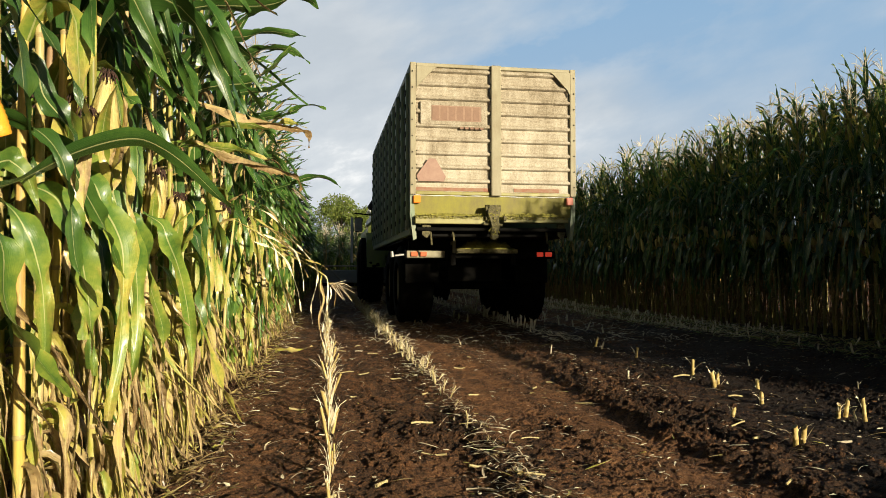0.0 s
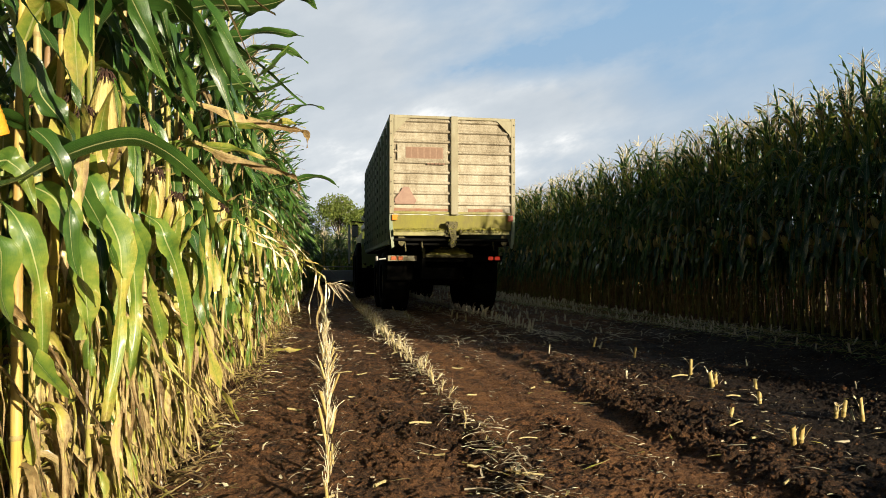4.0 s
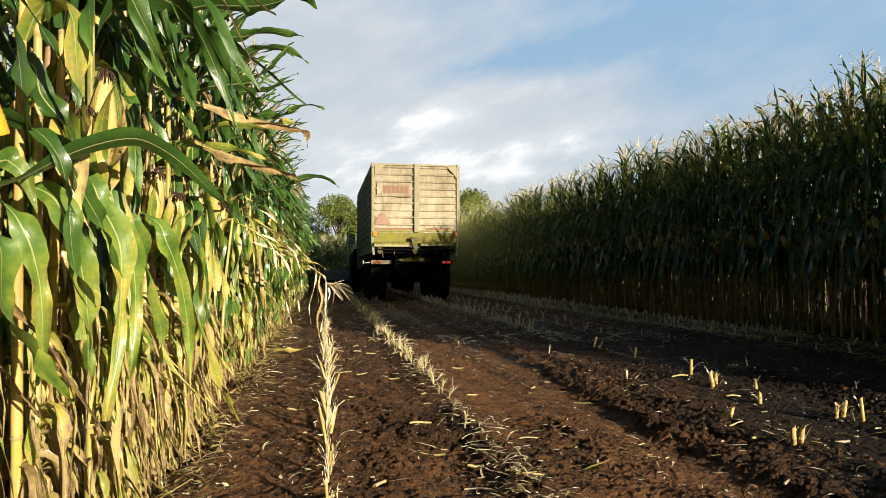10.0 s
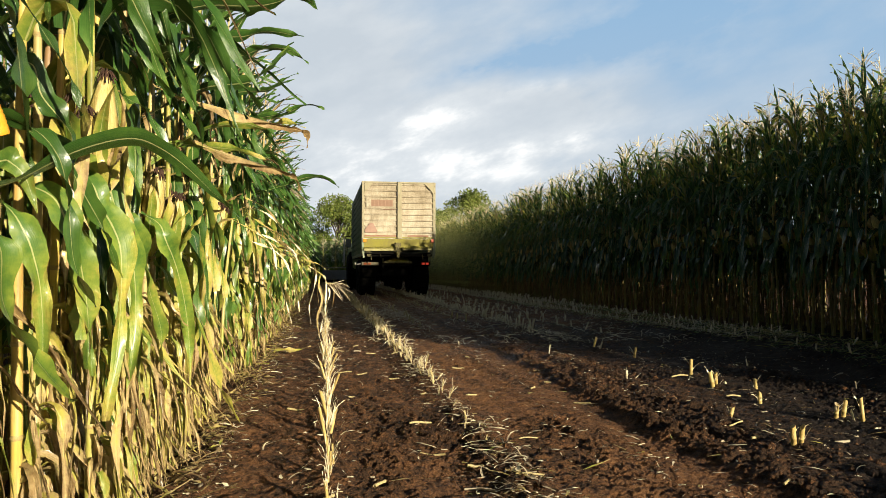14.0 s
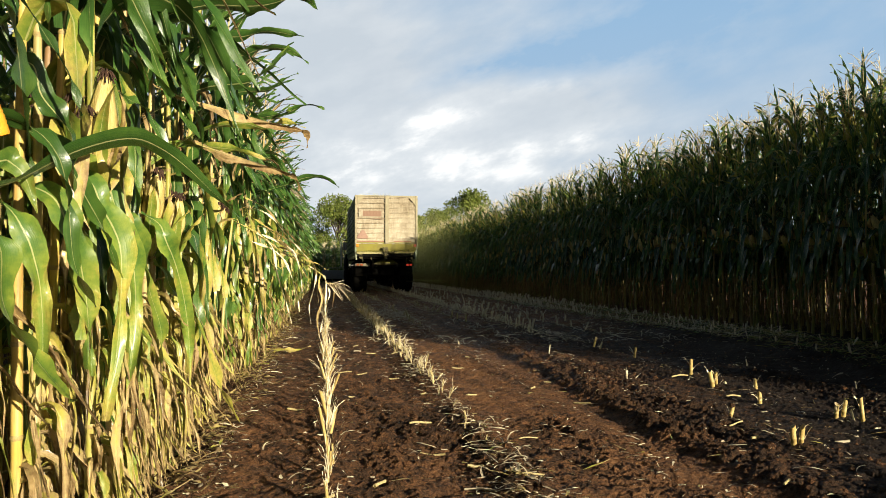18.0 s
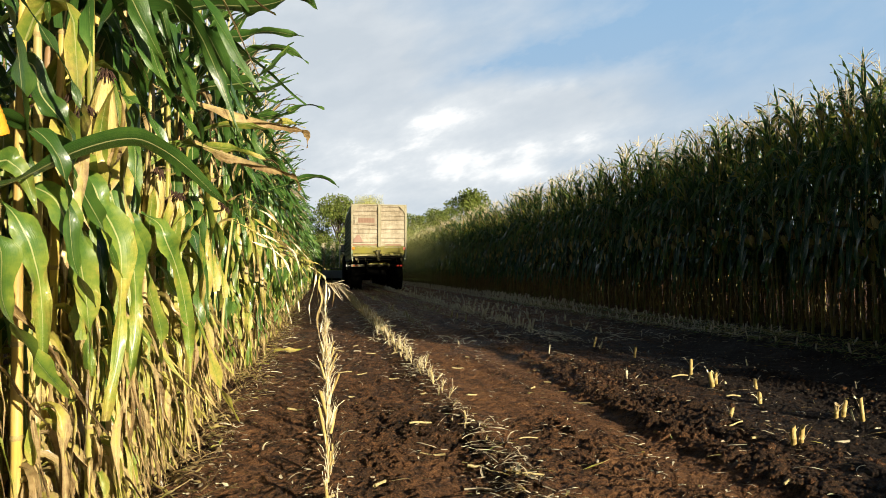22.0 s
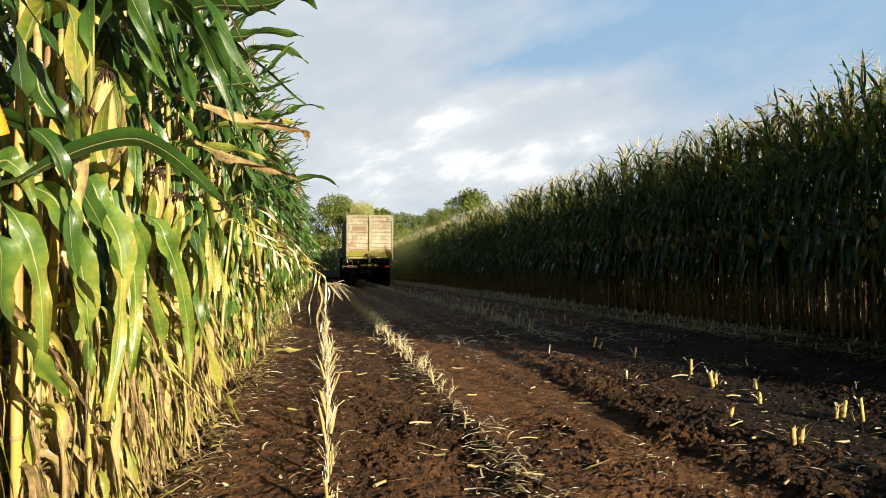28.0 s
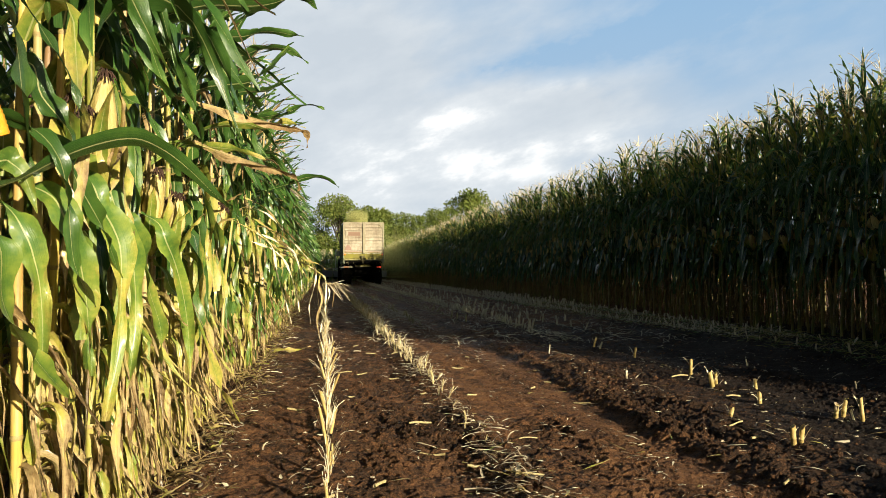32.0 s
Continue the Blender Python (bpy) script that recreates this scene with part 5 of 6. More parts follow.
    for i in range(6):
        x = -0.925 + i * 0.120
        part("sign_bar", box(x, x + 0.095, -0.059, -0.0570, 3.09, 3.285, bevel=0.001), M_BRAND, plate)
    for i in range(5):
        x = -0.52 + i * 0.075
        part("small_bar", box(x, x + 0.055, -0.052, -0.030, 2.965, 2.995, bevel=0.001), M_BRAND, t)
    # warning triangle with cut corners
    tri = [(-1.13, 2.19), (-0.76, 2.19), (-0.73, 2.26), (-0.88, 2.52), (-0.98, 2.52), (-1.16, 2.27)]
    part("warning_triangle", prism(tri, 0.012, "y", -0.062), M_SIGN, t, "faded red warning triangle")
    part("red_stripe", box(-hw + 0.09, -0.06, -0.0085, -0.001, T_BOT + 0.06, T_BOT + 0.11, bevel=0.002), M_RUST, t)
    part("red_stripe", box(0.30, 1.0, -0.0085, -0.001, T_BOT + 0.06, T_BOT + 0.115, bevel=0.002), M_RUST, t)
    # rear sill, lip with chaff
    part("rear_sill", prism([(-0.02, 1.995), (0.05, 1.995), (0.05, 1.69), (0.03, 1.69)], 2 * hw - 0.06, "x", -hw + 0.03), M_LIME, t, "lime green sloped rear sill")
    edge = [(-hw + 0.05 + i * 0.06, -0.022 - 0.003 * math.sin(i * 1.7), 1.988 + 0.004 * math.sin(i * 0.9) + 0.002 * math.sin(i * 2.3)) for i in range(41)]
    so = Soup()
    so.add(*tube(edge, [0.006 + 0.003 * math.sin(i * 1.3) for i in range(41)], 6))
    link_part("seal_strip", so.mesh("seal_strip", [M_WHITE]), t, "pale frayed sealing strip")
    part("rear_lip", box(-hw + 0.07, -0.12, -0.10, 0.10, 1.575, 1.69), M_LIP, t, "pale green lip under the tailgate")
    part("rear_lip", box(0.12, hw - 0.14, -0.10, 0.10, 1.605, 1.69), M_LIP, t, "pale green lip under the tailgate")
    part("lip_pipe", rod((-hw + 0.10, -0.03, 1.50), (hw - 0.16, -0.03, 1.50), 0.028, 10), M_DARK, t, "dark pipe under the lip")
    for x in (-0.14, 0.13):
        part("lip_bolt", rod((x - 0.02, -0.125, 1.66), (x + 0.02, -0.125, 1.66), 0.035, 8), M_CAKE, t)
    so = Soup()
    link_part("chaff_layer", heap_mesh("chaff_layer", -hw + 0.08, -0.12, -0.13, 0.06, 1.69, 0.03, 30, 5, 3), t, "green chaff lying on the lip")
    link_part("chaff_layer", heap_mesh("chaff_layer", 0.18, hw - 0.16, -0.13, 0.06, 1.69, 0.045, 30, 5, 4), t, "green chaff lying on the lip")
    bits = chaff_soup(1500, (-hw + 0.06, -0.118, 1.645), (hw - 0.15, -0.102, 1.725), 0.009, 9)
    link_part("chaff_crust", bits.mesh("chaff_crust", [M_CHAFF], False), t, "crust of green chaff")
    # middle latch
    lat = prism([(-0.02, 1.85), (0.09, 1.85), (0.135, 1.76), (0.115, 1.66), (0.125, 1.52), (0.10, 1.44), (0.11, 1.38), (0.03, 1.34), (0.0, 1.42), (0.02, 1.52), (-0.01, 1.62), (-0.05, 1.74)], 0.12, "y", -0.20)
    bmesh.ops.translate(lat, verts=lat.verts, vec=(-0.09, 0, 0))
    latch = part("latch", lat, M_CAKE, t, "heavy tailgate latch caked with chaff")
    part("latch_head", rod((-0.16, -0.13, 1.80), (0.06, -0.13, 1.80), 0.055, 10), M_CAKE, latch)
    part("latch_pin", rod((-0.19, -0.13, 1.58), (0.09, -0.13, 1.56), 0.022, 8), M_CAKE, latch)
    crust = chaff_soup(70, (-0.14, -0.218, 1.40), (0.03, -0.19, 1.85), 0.014, 19)
    link_part("chaff_crust", crust.mesh("chaff_crust", [M_CHAFF], False), latch, "crust of green chaff")
    # side lamps at the bottom corners
    for s in (-1, 1):
        part("corner_lamp", box(s * (hw - 0.15), s * (hw - 0.05), -0.07, -0.02, 1.875, 1.985), M_ORANGE if s < 0 else M_SALMON, t, "orange corner lamp" if s < 0 else "red corner lamp")
    # body sides with upright ribs
    slot = None
    for s in (-1, 1):
        x = s * (hw - 0.05)
        wall = part("side_wall", prism([(0.06, 1.50), (T_LEN, 1.64), (T_LEN, T_TOP - 0.12), (0.06, T_TOP - 0.03)], 0.03, "x", x - 0.015), M_SIDE, t, "dark green ribbed side wall")
        part("top_rail", box(x - 0.05, x + 0.05, 0.06, T_LEN, T_TOP - 0.10, T_TOP - 0.01), M_SIDE, t)
        part("bottom_rail", box(x - 0.05, x + 0.05, 0.06, T_LEN, 1.42, 1.52), M_SIDE, t)
        for i in range(11):
            y = 0.25 + i * (T_LEN - 0.5) / 10
            rib = part("side_rib", box(x + s * 0.016, x + s * 0.085, y - 0.07, y + 0.07, 1.50, T_TOP - 0.1, bevel=0.02), M_SIDE, wall)
            if s < 0:
                for k in range(10):
                    z = 1.68 + k * 0.205
                    if slot is None:
                        slot = part("rib_slot", box(-0.004, 0.004, -0.055, 0.055, -0.042, 0.042, bevel=0.003), M_DARK, wall)
                        slot.location = (x - 0.090, y, z)
                    else:
                        link_part("rib_slot", slot.data, wall).location = (x - 0.090, y, z)
    part("front_wall", box(-hw + 0.04, hw - 0.04, T_LEN, T_LEN + 0.05, 1.5, T_TOP - 0.35), M_SIDE, t)
    part("bed", box(-hw + 0.05, hw - 0.05, 0.1, T_LEN, 1.40, 1.48), M_DARK, t)
    for s in (-1, 1):
        part("rear_upright", prism([(s * 1.15, 1.36), (s * 1.20, 1.34), (s * 1.245, 1.70), (s * 1.245, 2.05), (s * 1.20, 2.05)], 0.10, "y", -0.02), M_SIDE, t)
    # load
    link_part("load", heap_mesh("load", -hw + 0.09, hw - 0.09, 3.2, T_LEN - 0.1, 2.6, 0.55, 24, 24, 6), t, "chopped green maize in the trailer")
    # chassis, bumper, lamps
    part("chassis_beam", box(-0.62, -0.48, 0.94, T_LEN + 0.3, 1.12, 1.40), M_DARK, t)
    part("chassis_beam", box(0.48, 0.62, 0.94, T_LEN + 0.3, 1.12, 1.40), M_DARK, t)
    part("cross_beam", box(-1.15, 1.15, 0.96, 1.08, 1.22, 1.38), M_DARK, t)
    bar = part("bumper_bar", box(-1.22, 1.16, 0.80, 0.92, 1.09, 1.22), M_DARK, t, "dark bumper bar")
    for s, m1, m2 in ((-1, M_PALE_LENS, M_PALE_LENS), (1, M_RED, M_RED)):
        plate = part("lamp_plate", box(s * 1.20, s * 0.60, 0.775, 0.797, 1.10, 1.21), M_FRAMEP if s < 0 else M_DARK, bar, "pale lamp board" if s < 0 else "dark lamp board")
        part("tail_lamp", box(s * 1.14, s * 1.03, 0.745, 0.773, 1.12, 1.195), m1, bar, "orange-red tail lamp")
        part("tail_lamp", box(s * 0.995, s * 0.89, 0.745, 0.773, 1.12, 1.195), m2, bar, "dull red tail lamp")
        part("bar_bracket", box(s * 0.52, s * 0.44, 0.70, 0.79, 0.98, 1.30), M_DARK, bar)
    part("step_shelf", box(-0.45, 0.55, 0.66, 0.86, 1.17, 1.24), M_CAKE, t)
    part("shelf_end", box(-0.50, -0.452, 0.62, 0.86, 1.17, 1.36), M_FRAMEP, t)
    link_part("shelf_chaff", heap_mesh("shelf_chaff", -0.44, 0.54, 0.655, 0.86, 1.235, 0.12, 30, 8, 8), t, "chaff heaped on the rear shelf")
    part("marker_arm", rod((-1.23, 0.86, 1.15), (-1.42, 0.84, 1.13), 0.018), M_STEEL, t)
    part("marker_knob", rod((-1.42, 0.84, 1.11), (-1.42, 0.84, 1.20), 0.03), M_STEEL, t, "pale marker knob")
    # hydraulic rods and hoses hanging under the lip
    for x, z0, z1 in ((-0.95, 1.55, 1.28), (-0.62, 1.52, 1.34), (0.80, 1.55, 1.30), (1.05, 1.56, 1.26)):
        part("lock_rod", rod((x, 0.02, z0), (x + 0.03, 0.05, z1), 0.016, 8), M_CAKE, t, "caked locking rod")
    for x in (-1.02, 1.02):
        part("lock_cam", prism([(x - 0.05, 1.60), (x + 0.05, 1.60), (x + 0.07, 1.45), (x + 0.02, 1.37), (x - 0.05, 1.42)], 0.05, "y", -0.03), M_CAKE, t, "caked tailgate locking cam")
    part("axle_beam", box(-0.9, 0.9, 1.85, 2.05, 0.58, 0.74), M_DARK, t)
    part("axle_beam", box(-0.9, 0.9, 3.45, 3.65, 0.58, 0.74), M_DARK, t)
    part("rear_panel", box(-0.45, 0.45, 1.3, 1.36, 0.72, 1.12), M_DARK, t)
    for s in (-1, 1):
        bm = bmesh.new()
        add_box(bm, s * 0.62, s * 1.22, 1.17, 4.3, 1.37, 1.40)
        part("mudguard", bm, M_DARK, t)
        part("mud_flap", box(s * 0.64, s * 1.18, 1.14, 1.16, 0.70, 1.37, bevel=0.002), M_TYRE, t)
    part("drawbar", prism([(T_LEN + 0.2, 1.30), (T_LEN + 1.5, 0.75), (T_LEN + 1.5, 0.62), (T_LEN + 0.2, 1.0)], 0.3, "x", -0.15), M_DARK, t)
    wheels = []
    for y in (1.95, 3.55):
        for s in (-1, 1):
            wheels.append((wheel(t, "wheel", s * 0.96, y, 0.66, 0.56, s), s * 0.96, y, 0.66))
    return t, wheels


# ---------------------------------------------------------------- tractor
def build_tractor():
    t = new("tractor")
    tagged(t, "bright green farm tractor pulling the silage trailer", "tractor")
    part("rear_frame", box(-0.35, 0.35, 0.0, 2.2, 0.65, 1.25, bevel=0.04), M_DARK, t)
    part("bonnet", box(-0.42, 0.42, 2.4, 4.4, 1.05, 1.95, bevel=0.12), M_TRACTOR, t, "lime green bonnet")
    part("front_frame", box(-0.3, 0.3, 2.2, 4.5, 0.6, 1.05, bevel=0.03), M_DARK, t)
    cab = part("cab", box(-0.85, 0.85, 0.6, 2.2, 1.25, 1.75, bevel=0.06), M_TRACTOR, t, "lime green cab base")
    for x in (-0.82, 0.82):
        for y in (0.65, 2.1):
            part("cab_post", box(x - 0.04, x + 0.04, y - 0.04, y + 0.04, 1.75, 2.72), M_TRACTOR, cab)
        part("side_window", box(x - 0.01, x + 0.01, 0.70, 2.05, 1.76, 2.70, bevel=0), M_GLASS_DARK, cab)
    part("rear_window", box(-0.77, 0.77, 0.64, 0.66, 1.76, 2.70, bevel=0), M_GLASS_DARK, cab)
    part("windscreen", box(-0.77, 0.77, 2.10, 2.12, 1.76, 2.70, bevel=0), M_GLASS_DARK, cab)
    part("cab_roof", box(-0.95, 0.95, 0.45, 2.35, 2.72, 2.92, bevel=0.07), M_DARK, cab, "dark cab roof")
    part("beacon", rod((-0.62, 0.7, 2.92), (-0.62, 0.7, 3.08), 0.05), M_ORANGE, cab, "orange beacon")
    for s in (-1, 1):
        fen = prism([(0.15, 1.0), (0.2, 1.75), (0.6, 1.95), (1.6, 1.95), (2.0, 1.5), (1.9, 1.4), (1.55, 1.82), (0.65, 1.82), (0.32, 1.65), (0.25, 1.0)], 0.5, "x", s * 0.85 - 0.25)
        part("fender", fen, M_TRACTOR if s < 0 else M_DARK, t, "green rear fender")
        m = part("mirror_arm", rod((s * 0.86, 1.9, 2.55), (s * 1.36, 1.95, 2.60), 0.022), M_DARK, t)
        part("mirror", box(s * 1.12, s * 1.36, 1.88, 1.97, 2.05, 2.48, bevel=0.03), M_DARK, m, "dark wing mirror")
        part("mirror_glass", box(s * 1.14, s * 1.34, 1.870, 1.878, 2.08, 2.45, bevel=0), M_STEEL, m, "bright mirror glass")
        part("work_lamp", box(s * 0.7, s * 0.88, 0.40, 0.46, 2.75, 2.87), M_WHITE, cab)
    part("exhaust", rod((-1.42, 2.3, 1.15), (-1.42, 2.3, 2.5), 0.04), M_WHITE, t, "pale upright pipe")
    part("steps", box(-1.2, -0.85, 1.75, 2.25, 0.55, 1.2), M_DARK, t)
    wheels = []
    for s in (-1, 1):
        wheels.append((wheel(t, "rear_wheel", s * 0.95, 1.05, 0.92, 0.62, s, M_TRACTOR), s * 0.95, 1.05, 0.92))
        wheels.append((wheel(t, "front_wheel", s * 0.92, 3.9, 0.66, 0.48, s, M_TRACTOR), s * 0.92, 3.9, 0.66))
    return t, wheels


# ---------------------------------------------------------------- forage harvester
def build_harvester():
    t = new("forage_harvester")
    tagged(t, "green forage harvester with a wide maize header", "harvester")
    part("body", box(-1.35, 1.35, -1.8, 3.6, 0.95, 2.6, bevel=0.12), M_TRACTOR, t, "green harvester body")
    part("engine_cover", box(-1.25, 1.25, -1.9, 1.4, 2.6, 3.0, bevel=0.1), M_TRACTOR, t)
    cab = part("cab", box(-0.95, 0.95, 3.0, 4.5, 1.9, 3.4, bevel=0.08), M_GLASS_DARK, t, "dark glazed cab")
    part("cab_roof", box(-1.05, 1.05, 2.9, 4.7, 3.4, 3.6, bevel=0.06), M_WHITE, cab)
    part("feed_housing", box(-0.5, 0.5, 3.6, 5.2, 0.5, 1.4, bevel=0.05), M_DARK, t)
    spout = bmesh.new()
    pts = [(0, 2.6, 2.9), (0, 2.2, 3.7), (0, 1.2, 4.2), (0, -0.5, 4.45), (0, -2.2, 4.4), (0, -3.2, 4.1)]
    for a, b in zip(pts[:-1], pts[1:]):
        add_rod(spout, a, b, 0.17, 10)
    part("spout", spout, M_TRACTOR, t, "curved discharge spout")
    hd = part("header", box(-3.0, 3.0, 5.2, 5.6, 0.35, 0.95, bevel=0.05), M_GREY, t, "grey header back sheet")
    part("header_rail", rod((-3.0, 5.2, 1.12), (3.0, 5.2, 1.12), 0.03), M_STEEL, hd, "thin top guard rail")
    for i in range(7):
        x = -2.9 + i * 0.966
        part("rail_post", rod((x, 5.2, 0.9), (x, 5.2, 1.12), 0.02), M_STEEL, hd)
    part("brace", rod((-2.75, 5.18, 1.1), (-2.1, 5.18, 0.42), 0.025), M_STEEL, hd)
    for i in range(9):
        x = -3.0 + i * 0.75
        part("divider_point", prism([(5.6, 0.25), (5.6, 0.8), (7.0, 0.18)], 0.10, "x", x - 0.05), M_TRACTOR, hd, "green row divider")
    for i in range(8):
        x = -2.62 + i * 0.75
        bm = bmesh.new()
        bmesh.ops.create_cone(bm, cap_ends=True, segments=20, radius1=0.34, radius2=0.34, depth=0.3, matrix=Matrix.Translation((x, 5.95, 0.35)))
        part("rotor", bm, M_DARK, hd)
    wheels = []
    for s in (-1, 1):
        wheels.append((wheel(t, "front_wheel", s * 1.15, 2.9, 0.95, 0.7, s, M_WHITE), s * 1.15, 2.9, 0.95))
        wheels.append((wheel(t, "rear_wheel", s * 1.1, -1.0, 0.65, 0.5, s, M_WHITE), s * 1.1, -1.0, 0.65))
    return t, wheels


trailer, trailer_wheels = build_trailer()
tractor, tractor_wheels = build_tractor()
harvester, harvester_wheels = build_harvester()


# ---------------------------------------------------------------- chaff in the air
def gauss_chaff(name, n, mean, spread, size, seed, label):
    g = np.random.default_rng(seed)
    so = Soup()
    c = np.clip(g.normal(mean, spread, (n, 3)), -1.9 * np.array(spread), 1.9 * np.array(spread))
    a, b = g.normal(size=(n, 3)), g.normal(size=(n, 3))
    a /= np.linalg.norm(a, axis=1)[:, None]
    b = np.cross(a, b)
    b /= np.linalg.norm(b, axis=1)[:, None]
    k = size * g.uniform(0.5, 1.4, (n, 1))
    a, b = a * k, b * k * 0.5
    so.add(np.stack([c - a - b, c + a - b, c + a + b, c - a + b], 1).reshape(-1, 3), np.arange(4 * n).reshape(-1, 4))
    ob = new(name, so.mesh(name, [M_FLY], False))
    return tagged(ob, label, "chaff", kind="stuff")


M_FLY = worn("flying_chaff", (0.50, 0.50, 0.17), (0.76, 0.74, 0.34), 5, 0.9, bump=0)
fly = M_FLY.node_tree
thin_fly, fly_mix = fly.nodes.new("ShaderNodeBsdfTranslucent"), fly.nodes.new("ShaderNodeMixShader")
thin_fly.inputs["Color"].default_value = (0.66, 0.66, 0.24, 1)
fly.links.new(fly.nodes["Principled BSDF"].outputs[0], fly_mix.inputs[1])
fly.links.new(thin_fly.outputs[0], fly_mix.inputs[2])
fly.links.new(fly_mix.outputs[0], fly.nodes["Material Output"].inputs["Surface"])
chaff_stream = gauss_chaff("chaff_stream", 42000, (0, 0, 0), (0.36, 0.9, 0.27), 0.009, 31, "yellow-green chaff blown over the trailer")
chaff_drift = gauss_chaff("chaff_drift", 90000, (0, 0, 0), (0.60, 3.4, 0.72), 0.006, 32, "fine yellow dust drifting beside the trailer")


# ---------------------------------------------------------------- stubble and litter
def stub_arrays(g, hgt, rad, shreds=None, sides=8, pieces=False, broad=1.0):
    """A slanted cut stalk with torn sheaths at its foot."""
    so = Soup()
    lx, ly = g.normal(0, 0.12), g.normal(0, 0.16)
    zs = np.array([-0.03, 0.0, hgt * 0.35, hgt * 0.37, hgt * 0.4, hgt * 0.97, hgt])
    rr = np.array([1.15, 1.1, 1.0, 1.15, 1.0, 0.95, 0.95]) * rad
    pts = np.stack([lx * zs, ly * zs, zs], -1)
    v, q = tube(pts, rr, sides)
    # slanted cut
    v = v.reshape(len(zs), sides, 3)
    v[-1, :, 2] += np.cos(np.linspace(0, 2 * np.pi, sides, endpoint=False) + g.uniform(0, 6)) * rad * g.uniform(0.2, 1.2)
    ring = v[-1]
    c = ring.mean(0)
    so.add(v.reshape(-1, 3), q, 0)
    inner = ring * 0.2 + c * 0.8 - np.array([0, 0, 0.004])
    i = np.arange(sides)
    so.add(np.concatenate([ring, inner]), np.stack([i, (i + 1) % sides, (i + 1) % sides + sides, i + sides], -1), 1)
    for k in range(shreds or int(g.integers(5, 11))):
        az = g.uniform(0, 6.28)
        b = blade((0.5 * rad * math.cos(az), 0.5 * rad * math.sin(az), hgt * g.uniform(0.05, 0.6)), az, hgt * g.uniform(0.4, 1.15), rad * g.uniform(0.35, 1.3) * broad,
                  g.uniform(62, 89), g.uniform(-20, 75) if broad == 1 or k % 4 == 0 else g.uniform(45, 95), 1.6, g.uniform(-1.5, 1.5), 0.4, 0.003, g.uniform(-0.5, 0.5), 5, 3, g.uniform(0, 9), 0.85, g.random(), 0.1)
        so.add(b[0], b[1], 2, b[2], b[3])
    if pieces:
        return so
    return so.arrays()


STUB_MATS = [M_STUB, M_PITH, M_BLEACH]


def build_stubble():
    g = np.random.default_rng(17)
    soups = [stub_arrays(g, g.uniform(0.08, 0.19), g.uniform(0.007, 0.0125), None, 8, True) for _ in range(14)]
    temps = [so.arrays() for so in soups]
    tall = [stub_arrays(g, g.uniform(0.13, 0.24), g.uniform(0.0065, 0.0095), int(g.integers(6, 10)), 8, True, 1.4) for _ in range(14)]
    clean = [stub_arrays(g, g.uniform(0.08, 0.15), g.uniform(0.009, 0.0135), 2, 8, True) for _ in range(8)]
    clean_arrays = [so.arrays() for so in clean]
    plain = [stub_arrays(g, g.uniform(0.08, 0.19), g.uniform(0.008, 0.0125), 1, 5) for _ in range(14)]
    meshes = []
    for so in soups + clean + tall:
        first, own = 0, []
        for i, (v, q) in enumerate(zip(so.v, so.q)):
            own.append(mesh_np(("maize_stub", "cut_face", "torn_sheath")[min(i, 2)], v, q - first, ([M_BLEACH, M_PITH, M_BLEACH] if so in clean else [M_STOUT, M_PITH, M_BLEACH] if so in tall else STUB_MATS)[min(i, 2)]))
            first += len(v)
        meshes.append(own)
    dens = {0: 0.175, 1: 0.085, 2: 4.0, 3: 2.6, 4: 1.6, 5: 2.2, 6: 3.0, 7: 0.36, 8: 0.30}
    size = {0: 0.80, 1: 0.66, 2: 0.5, 3: 0.6, 4: 0.75, 5: 0.5, 6: 0.4, 7: 0.75, 8: 0.8}
    far = Soup()
    count = 0
    for i, x in enumerate(ROWS_CUT):
        y = 1.9 if i != 1 else 3.3
        while y < 62:
            y += (dens[i] if y < 8.5 else min(dens[i], 0.11 if i in (4, 7, 8) else 0.17 if i < 2 else 0.6)) * g.uniform(0.55, 1.6) * (1 if y < 25 else 1.4)
            xx = x + g.normal(0, 0.012 if i == 0 else 0.03)
            z = float(soil_height(xx, y)) - 0.005
            k = 22 + int(g.integers(14)) if i == 0 and y < 8.5 else int(g.integers(14)) if i < 2 else 14 + int(g.integers(8))
            sc = g.uniform(0.75, 1.25) * (size[i] if y < 8.5 else max(size[i], 0.90) * (1.1 if i > 3 else 1.0) * (0.75 if i > 6 and y < 16 else 1)) * (0.7 if i == 0 and y < 2.7 else 1)
            if i == 1 and y < 6.5:
                # driven over: short, bent and gappy where the wheel ran
                sc *= 0.45 + 0.5 * (y - 3.3) / 3.2
                if y < 5.0 and g.random() < 0.3:
                    continue
            bent = 2.4 if i == 1 and y < 5.5 else 1.5 if i == 1 else 1.0
            tilt = Euler((g.normal(0, 0.16 * bent), g.normal(0, 0.10 * bent), g.uniform(0, 6.28)))
            if y < 8.5 and count < 300:
                ob = new("maize_stub", meshes[k][0])
                for me in meshes[k][1:]:
                    link_part(me.name.split(".")[0], me, ob)
                ob.matrix_basis = Matrix.LocRotScale((xx, y, z), tilt, (sc, sc, sc))
                tagged(ob, "short cut maize stub with torn dry sheaths in soil", "maize stub", "maize stubble")
                count += 1
            else:
                v, q, m, b, s = clean_arrays[(k - 14) % 8] if k > 13 else temps[k] if y < 14 else plain[k]
                rot = np.array(tilt.to_matrix()) * (np.array([1.6, 1.6, 1.0]) if y > 12 else 1.0) * sc
                far.add(v @ rot.T + np.array([xx, y, z]), q, m * 0 + 2 if i > 3 else m, b, s)
